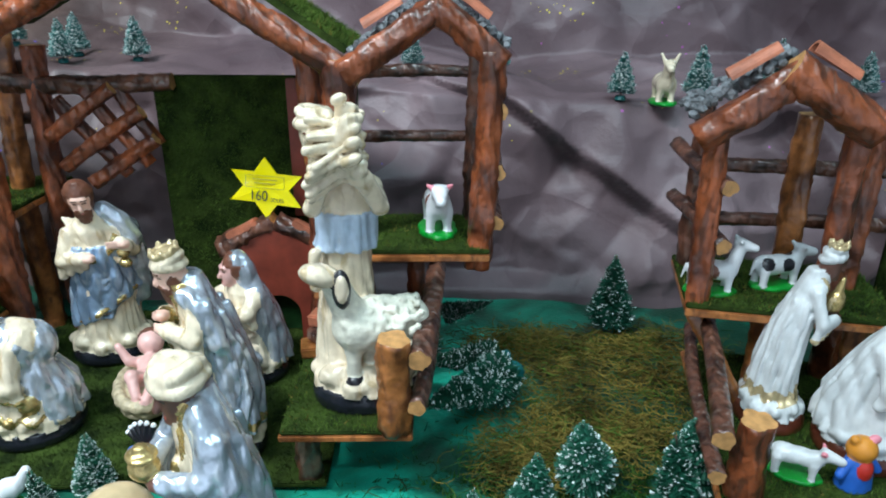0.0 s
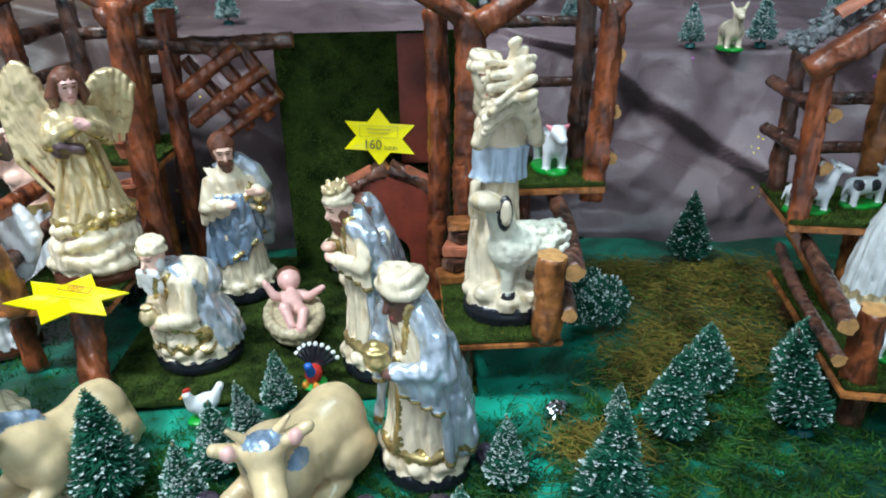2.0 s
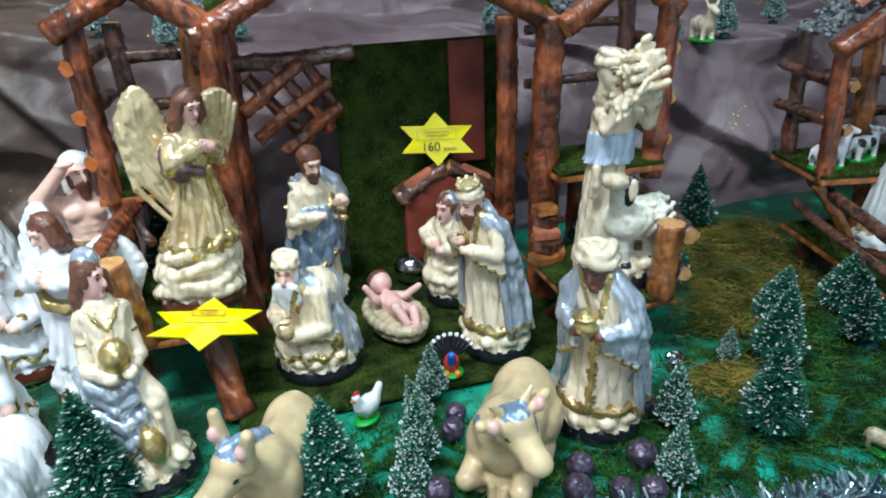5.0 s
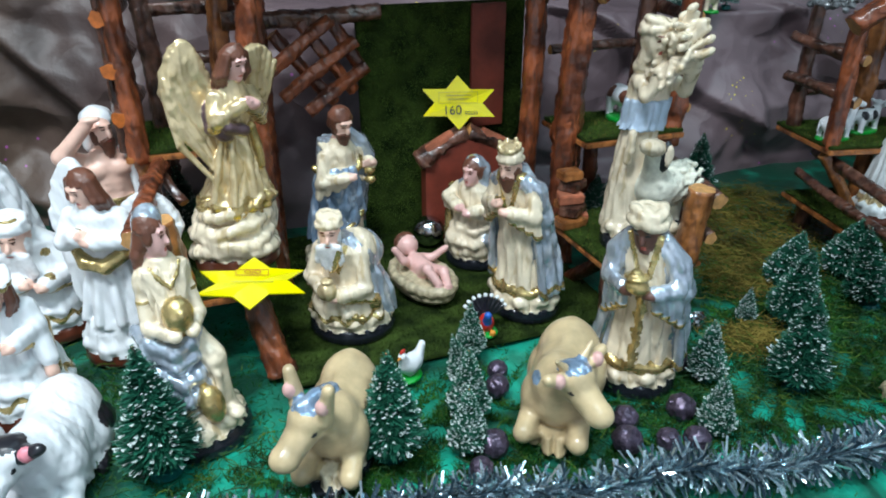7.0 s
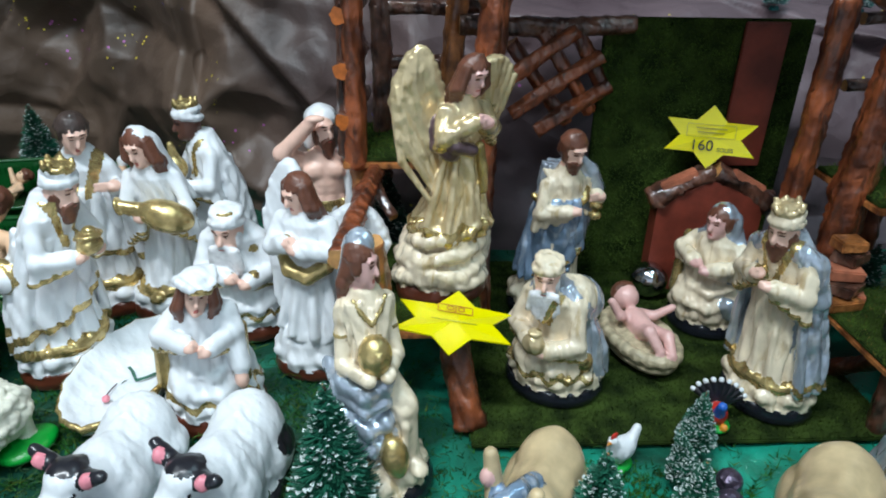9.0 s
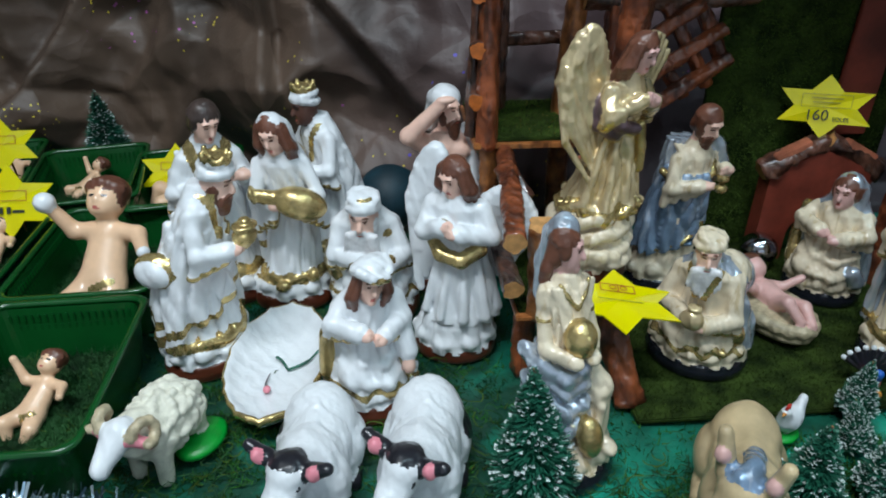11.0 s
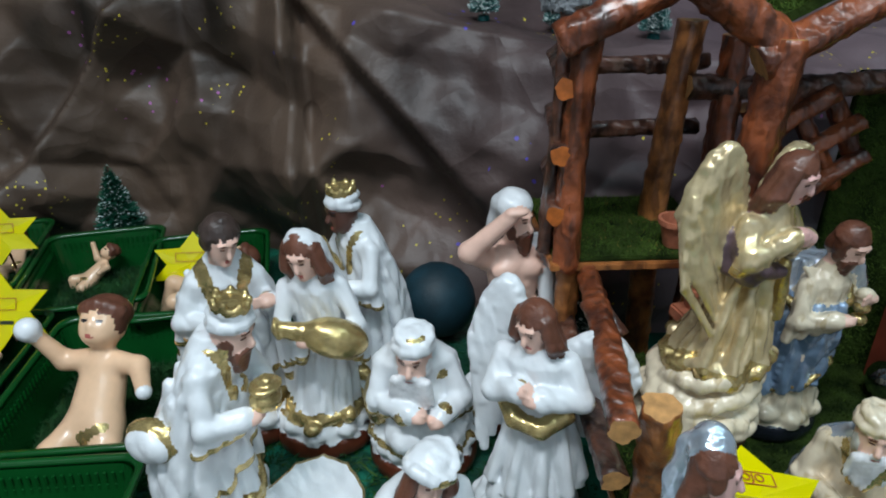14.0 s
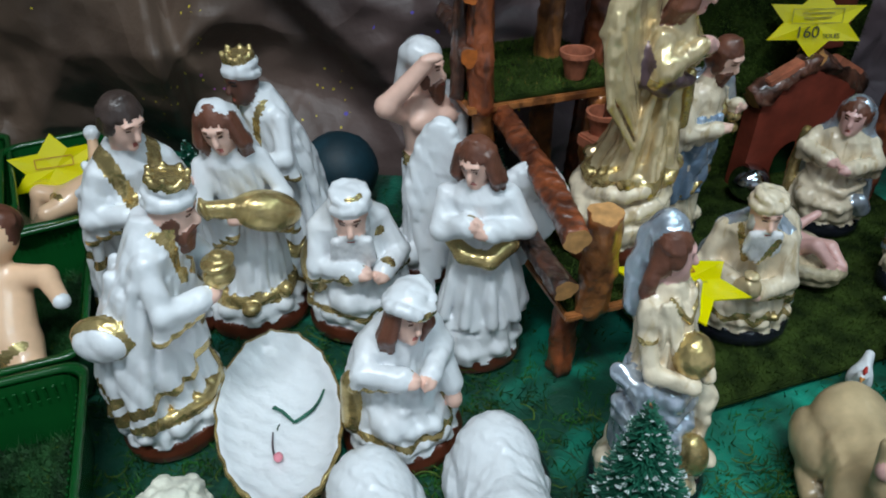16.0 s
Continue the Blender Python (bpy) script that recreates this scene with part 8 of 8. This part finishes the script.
# ---- tinsel garland along the front edge ----
def garland():
    ob = empty("tinsel_garland")
    tagged(ob, "bushy silver and dark blue tinsel garland along the display edge", "garland")
    pts = np.array(((-1.30, 0.40, 0.016), (-1.05, 0.385, 0.016), (-0.88, 0.352, 0.016), (-0.78, 0.335, 0.016), (-0.66, 0.300, 0.016), (-0.52, 0.272, 0.016), (-0.40, 0.246, 0.016), (-0.30, 0.228, 0.016), (-0.18, 0.203, 0.016), (-0.03, 0.176, 0.016), (0.14, 0.150, 0.016), (0.35, 0.14, 0.016)))
    d = np.r_[0, np.cumsum(np.linalg.norm(np.diff(pts, axis=0), axis=1))]
    g = np.random.default_rng(17)
    n = 13000
    s = g.uniform(0, d[-1], n)
    c = np.stack([np.interp(s, d, pts[:, i]) for i in range(3)], 1)
    c[:, 1] += 0.004 * np.sin(s * 40)
    c[:, 2] += 0.002 * np.sin(s * 57)
    w = g.normal(size=(n, 3))
    w /= np.linalg.norm(w, axis=1)[:, None]
    ln = 0.021 * g.uniform(0.55, 1.1, (n, 1))
    tip = c + w * ln
    tip[:, 2] = np.clip(tip[:, 2], 0.0005, None)
    sd = np.cross(w, g.normal(size=(n, 3)))
    sd = sd / np.linalg.norm(sd, axis=1)[:, None] * 0.00085
    v = np.stack([c - sd, c + sd, tip + sd, tip - sd], 1).reshape(-1, 3)
    f = np.arange(4 * n).reshape(-1, 4)
    tagged(part("tinsel_fringe", mesh_of("tinsel_fringe", v, f, [TINSEL, TINSELDARK], (g.random(n) < 0.34).astype(int)), ob), kind="stuff")
    for i in range(len(pts) - 1):
        part("cord", log_mesh("cord", pts[i], pts[i + 1], 0.0016, 0.0016, [TINSELDARK, TINSELDARK], 0.02, 6, 0, 0.0, i), ob)


garland()


# ---- small toys and ornaments ----
def crumpled_ball(name, r, material, place, label, category, group="", seed=0, rough=0.10):
    bm = bmesh.new()
    bmesh.ops.create_icosphere(bm, subdivisions=3, radius=r)
    g = np.random.default_rng(seed)
    for v in bm.verts:
        v.co *= 1 + g.normal(0, rough * 0.35) + rough * 0.5 * noise.noise(v.co * 160 + Vector((seed, 0, 0)))
    ob = new(name, bm_mesh(name, bm, material, rough < 0.03))
    ob.matrix_world = pose(*place)
    return tagged(ob, label, category, group)


for i, (x, y) in enumerate(((-0.251, 0.364), (-0.260, 0.344), (-0.290, 0.283), (-0.308, 0.263), (-0.183, 0.274), (-0.195, 0.253), (-0.166, 0.243), (-0.146, 0.236), (-0.134, 0.270), (-0.097, 0.322))):
    crumpled_ball("foil_ball", 0.0090 + 0.0012 * (i % 3), FOIL, (x, y, 0.0085), "crumpled dark purple foil ball on the green cloth", "foil ball", "purple foil balls", i)
crumpled_ball("glass_ball", 0.019, CHROME, (-0.226, 0.622, 0.023), "mirror-bright silver bauble beside the adobe house", "bauble", seed=40, rough=0.012)
crumpled_ball("blue_ball", 0.038, BLUEBALL, (-0.604, 0.752, 0.038), "dark teal painted ball behind the white figures", "ball", seed=41, rough=0.02)
crumpled_ball("foil_scrap", 0.009, CHROME, (-0.034, 0.376, 0.004), "scrap of crumpled silver foil on the cloth", "foil scrap", seed=42, rough=0.4)


def quadruped(body, spot, *, neck=0.010, tall=0.026, spots=(), horns=False, ear=None, slim=1.0):
    """A small toy animal on a green base, looking along -y."""
    s = Solid()
    s.robe(TOYGREEN, [(0, 0.0125, 0.0215, 0, 0), (0.0035, 0.0120, 0.0205, 0, 0)], 3, 0.0012, 0.0006, 0, 0, False)
    s.cone(body, (0, 0.012, tall * 0.72), (0, -0.010, tall * 0.74), 0.0082 * slim, 0.0078 * slim, 0.003)
    for sx in (-1, 1):
        for yy in (-0.012, 0.014):
            s.cone(body, (sx * 0.0050, yy, tall * 0.62), (sx * 0.0055, yy, 0.004), 0.0036, 0.0026, 0.002)
    s.cone(body, (0, -0.013, tall * 0.80), (0, -0.019, tall * 0.92 + neck), 0.0058, 0.0046, 0.003)
    s.cone(body, (0, -0.018, tall * 0.95 + neck), (0, -0.029, tall * 0.84 + neck), 0.0052, 0.0034, 0.001)
    for sx in (-1, 1):
        s.cone(ear or body, (sx * 0.004, -0.017, tall * 1.02 + neck), (sx * 0.0075, -0.016, tall * 1.02 + neck + (0.007 if horns else 0.002)), 0.0020, 0.0012, 0.001)
    s.cone(body, (0, 0.020, tall * 0.85), (0, 0.023, tall * 0.45), 0.0015, 0.0012, 0.001)
    for c, r in spots:
        s.tint(spot, c, r)
    return s


COWSPOTS = (((0.008, 0.004, 0.020), (0.005, 0.006, 0.006)), ((-0.008, -0.004, 0.021), (0.005, 0.005, 0.006)), ((0.004, -0.008, 0.027), (0.006, 0.004, 0.004)), ((-0.006, 0.013, 0.022), (0.005, 0.005, 0.006)))
statue("toy_cow", quadruped(WHITE, HAIR, spots=COWSPOTS, ear=EARPINK, neck=0.006), (-0.010, 0.566, 0.150), 4, "small white toy cow with brown spots on green base", "toy cow", size=1.4, step=0.0011)
statue("toy_cow", quadruped(WHITE, BLACK, spots=COWSPOTS, neck=0.006), (0.258, 0.484, 0.132), 100, "small white toy cow with black spots on green base", "toy cow", size=1.0, step=0.0011)
statue("toy_llama", quadruped(WHITE, HAIR, spots=(((-0.008, 0.003, 0.018), (0.006, 0.006, 0.009)), ((0.008, 0.003, 0.018), (0.006, 0.006, 0.009))), neck=0.017), (0.202, 0.474, 0.132), 82, "small white toy llama with brown flank patch on green base", "toy llama", size=0.98, step=0.0011)
statue("toy_goat", quadruped(IVORY, IVORY, neck=0.012, horns=True, slim=1.1), (0.250, 0.772, shelf_z(0.25, 0.772) - 0.001), -10, "cream toy goat with kid on green base", "toy goat", size=1.25, step=0.0014)
statue("toy_goat", quadruped(IVORY, HAIR, neck=0.012, horns=True), (-0.840, 0.915, shelf_z(-0.84, 0.915) - 0.001), 10, "cream toy goat on green base above the paper ridge", "toy goat", size=1.4, step=0.0014)
statue("toy_goat", quadruped(PLASTER, BLACK, neck=0.002, slim=0.9, ear=EARPINK), (0.228, 0.362, 0.048), 60, "small white toy goat grazing on green base", "toy goat", size=0.85, step=0.0010)
statue("toy_sheep", quadruped(STRAWCRIB, BLACK, neck=0.002, slim=1.2), (0.041, 0.222, 0), 20, "small tan toy sheep on green base by the tinsel", "toy sheep", size=0.62, step=0.0011)
s = Solid()
s.robe(TOYBLUE, [(0, 0.012, 0.010, 0, 0), (0.012, 0.0105, 0.009, 0, 0), (0.022, 0.008, 0.007, 0, 0)], 4, 0.0008, 0.002)
s.ball(TOYRED, (0, -0.006, 0.016), (0.006, 0.004, 0.008), 0.001).ball(TOYORANGE, (0, 0, 0.029), (0.0095, 0.009, 0.009), 0.001)
s.ball(TOYORANGE, (-0.007, 0, 0.037), 0.003, 0.002).ball(EARPINK, (0.006, -0.002, 0.037), (0.004, 0.003, 0.003), 0.001)
for sx in (-1, 1):
    s.cone(TOYBLUE, (sx * 0.008, 0, 0.020), (sx * 0.014, -0.002, 0.012), 0.0032, 0.003, 0.002)
statue("toy_figurine", s, (0.262, 0.352, 0.048), 10, "tiny orange and blue toy with a red vest", "toy", step=0.0009)
# hen and turkey
s = Solid()
s.ball(TOYGREEN, (0, 0, 0.003), (0.009, 0.012, 0.003), 0.001).ball(WHITE, (0, 0.002, 0.015), (0.0075, 0.011, 0.009), 0.003)
s.cone(WHITE, (0, -0.006, 0.018), (0, -0.009, 0.028), 0.005, 0.0036, 0.003).cone(WHITE, (0, 0.010, 0.017), (0, 0.016, 0.026), 0.005, 0.003, 0.003)
s.ball(TOYRED, (0, -0.0085, 0.032), (0.0012, 0.0035, 0.0025), 0.001).cone(TOYORANGE, (0, -0.012, 0.028), (0, -0.015, 0.027), 0.0014, 0.0006, 0.001)
statue("toy_hen", s, (-0.322, 0.388, 0), -55, "small white toy hen with red comb on green base", "toy hen", step=0.0009, size=1.05)
s = Solid()
s.ball(TOYGREEN, (0, 0, 0.003), (0.011, 0.012, 0.003), 0.001).ball(TOYRED, (0, 0, 0.013), (0.0075, 0.0085, 0.0085), 0.002)
s.cone(TOYBLUE, (0, -0.005, 0.017), (0, -0.009, 0.026), 0.0042, 0.0036, 0.001)
for i in range(9):
    a = math.radians(-64 + 16 * i)
    s.cone(BLACK, (0, 0.006, 0.014), (0.019 * math.sin(a), 0.010, 0.016 + 0.019 * math.cos(a)), 0.0018, 0.0022, 0.0008)
    s.ball(WHITE, (0.021 * math.sin(a), 0.010, 0.016 + 0.021 * math.cos(a)), 0.0021, 0.0006)
s.ball(TOYORANGE, (-0.005, -0.008, 0.006), 0.003, 0.001).ball(TOYORANGE, (0.005, -0.008, 0.006), 0.003, 0.001)
statue("toy_turkey", s, (-0.236, 0.424, 0.004), -15, "bright red and blue toy turkey with fanned tail", "toy turkey", step=0.0008, size=1.0)


def adobe_house():
    ob = empty("adobe_house", (-0.172, 0.632, 0.004), -4)
    tagged(ob, "small red clay house with arched doorway and bark roof", "toy house")
    w, h, t, r = 0.052, 0.098, 0.022, 0.021
    outline = [(-w, 0), (-r, 0)] + [(-r * math.cos(math.pi * i / 10), 0.030 + r * math.sin(math.pi * i / 10)) for i in range(11)] + [(r, 0), (w, 0), (w, h), (0, h + 0.026), (-w, h)]
    bm = bmesh.new()
    face = bm.faces.new([bm.verts.new((x, 0, z)) for x, z in outline])
    ext = bmesh.ops.extrude_face_region(bm, geom=[face])
    bmesh.ops.translate(bm, vec=(0, t, 0), verts=[v for v in ext["geom"] if isinstance(v, bmesh.types.BMVert)])
    bmesh.ops.recalc_face_normals(bm, faces=bm.faces)
    bmesh.ops.triangulate(bm, faces=bm.faces[:])
    part("wall", bm_mesh("wall", bm, RED), ob, "flat red ochre wall with arch")
    # flat dark panel behind the arch, its colour stands in for inner shade
    part("door_shade_panel", box_mesh("door_shade_panel", (0.046, 0.004, 0.055), (0, t + 0.003, 0.0275), DARKMOSS, 0.0005), ob, "flat dark panel for the shade in the doorway")
    for k, sx in enumerate((-1, 1)):
        part("roof_slope", log_mesh("roof_slope", (sx * 0.060, 0.008, h + 0.000), (0, 0.008, h + 0.031), 0.0095, 0.0095, [DARKBARK, CUT], 0.3, 12, 3, 0.0, 300 + k), ob, "strip of rough bark")
        b = part("roof_brick", box_mesh("roof_brick", (0.036, 0.012, 0.008), (0, 0, 0), TILE, 0.0012), ob, "orange clay roof brick")
        b.matrix_local = pose(sx * 0.034, 0.006, h + 0.023, 0, sx * 28, 0)
    return ob


adobe_house()


def clay_pot(place, r, h, tilt, label):
    prof = ((0.0, 0.0), (0.62, 0.0), (0.80, 0.45), (0.96, 0.80), (1.10, 0.82), (1.10, 1.0), (0.92, 1.0), (0.84, 0.80), (0.66, 0.10), (0.0, 0.10))
    n = 18
    verts = [(r * a * math.cos(2 * math.pi * i / n), r * a * math.sin(2 * math.pi * i / n), h * b) for a, b in prof for i in range(n)]
    faces = [(k * n + i, k * n + (i + 1) % n, (k + 1) * n + (i + 1) % n, (k + 1) * n + i) for k in range(len(prof) - 1) for i in range(n)]
    ob = new("clay_pot", mesh_of("clay_pot", verts, faces, TILE, smooth=False))
    ob.matrix_world = pose(*place, tilt, 0, 0)
    return tagged(ob, label, "clay pot", "clay pots on the wing")


clay_pot((-0.436, 0.615, 0.161), 0.012, 0.021, 0, "small terracotta pot on the mossy wing shelf")
clay_pot((-0.425, 0.585, 0.126), 0.012, 0.018, 0, "small terracotta pot under the wing shelf")
part_shelf = new("clay_brick", box_mesh("clay_brick", (0.030, 0.02, 0.010), (0, 0, 0), TILE, 0.0015))
part_shelf.matrix_world = pose(-0.425, 0.585, 0.121, 0, 0, 12)
tagged(part_shelf, "orange clay brick under the pot", "brick")

for i, (x, y, z, rz) in enumerate(((-0.110, 0.500, 0.069, 10), (-0.098, 0.512, 0.069, -25), (-0.104, 0.505, 0.080, 40), (-0.100, 0.520, 0.080, 5), (-0.104, 0.512, 0.091, -15), (-0.098, 0.520, 0.102, 30), (-0.102, 0.520, 0.113, 0))):
    ch = new("wood_block", box_mesh("wood_block", (0.030 - 0.0012 * i, 0.020, 0.010), (0, 0, 0), (PALEBARK, TILE, DARKBARK)[i % 3], 0.0012, 0.0008))
    ch.matrix_world = pose(x, y, z, 0, 0, rz)
    tagged(ch, "rough stained wood block stacked on the ledge", "wood block", "stacked wood blocks")


def shell_dish():
    """Oval white dish with a scalloped gilt rim."""
    n = 64
    verts, faces = [], []
    rows = ((0.0, 0.010, 0), (0.35, 0.0105, 0), (0.70, 0.013, 0), (0.92, 0.019, 0), (1.0, 0.026, 1), (1.05, 0.025, 1), (1.02, 0.019, 1), (0.80, 0.004, 0), (0.6, 0.0, 0))
    for f, z, wavy in rows:
        for i in range(n):
            a = 2 * math.pi * i / n
            k = f * (1 + (0.035 if f > 0.9 else 0.0) * abs(math.sin(a * 13)) - (0.02 if f > 0.9 else 0))
            verts.append((0.038 * k * math.cos(a), 0.071 * k * math.sin(a), z + (0.0012 * math.sin(a * 13) if wavy else 0.0006 * math.sin(5 * a + f * 9))))
    for k in range(len(rows) - 1):
        for i in range(n):
            j = (i + 1) % n
            faces.append((k * n + i, k * n + j, (k + 1) * n + j, (k + 1) * n + i))
    index = [1 if (f[0] // n) in (4, 5) else 0 for f in faces]
    ob = empty("oval_dish", (-0.698, 0.482, 0.001), -3)
    tagged(ob, "oval white crib dish with scalloped gold rim", "dish")
    part("bowl", mesh_of("bowl", verts, faces, [WHITE, GOLD], index, True), ob)
    for k, (a, b) in enumerate((((-0.004, 0.012, 0.0135), (0.008, -0.004, 0.013)), ((0.008, -0.004, 0.013), (0.030, 0.014, 0.018)))):
        t = new("green_sprig", log_mesh("green_sprig", a, b, 0.0011, 0.0007, [BRISTLE, BRISTLE], 0.5, 6, 2, 0.1, k))
        t.matrix_world = ob.matrix_world.copy()
        tagged(t, "thin green sprig lying in the white dish", "sprig")
    t = new("purple_sprig", log_mesh("purple_sprig", (-0.006, -0.030, 0.013), (-0.006, -0.008, 0.0125), 0.0007, 0.0005, [PURPLE, PURPLE], 0.2, 6, 0, 0.05, 5))
    t.matrix_world = pose(-0.698, 0.482, 0.001, 0, 0, -3)
    tagged(t, "thin purple stem lying in the white dish", "sprig")
    crumpled_ball("purple_bead", 0.0030, EARPINK, (-0.7035, 0.452, 0.0165), "small purple bead in the white dish", "bead", seed=77, rough=0.05)


shell_dish()
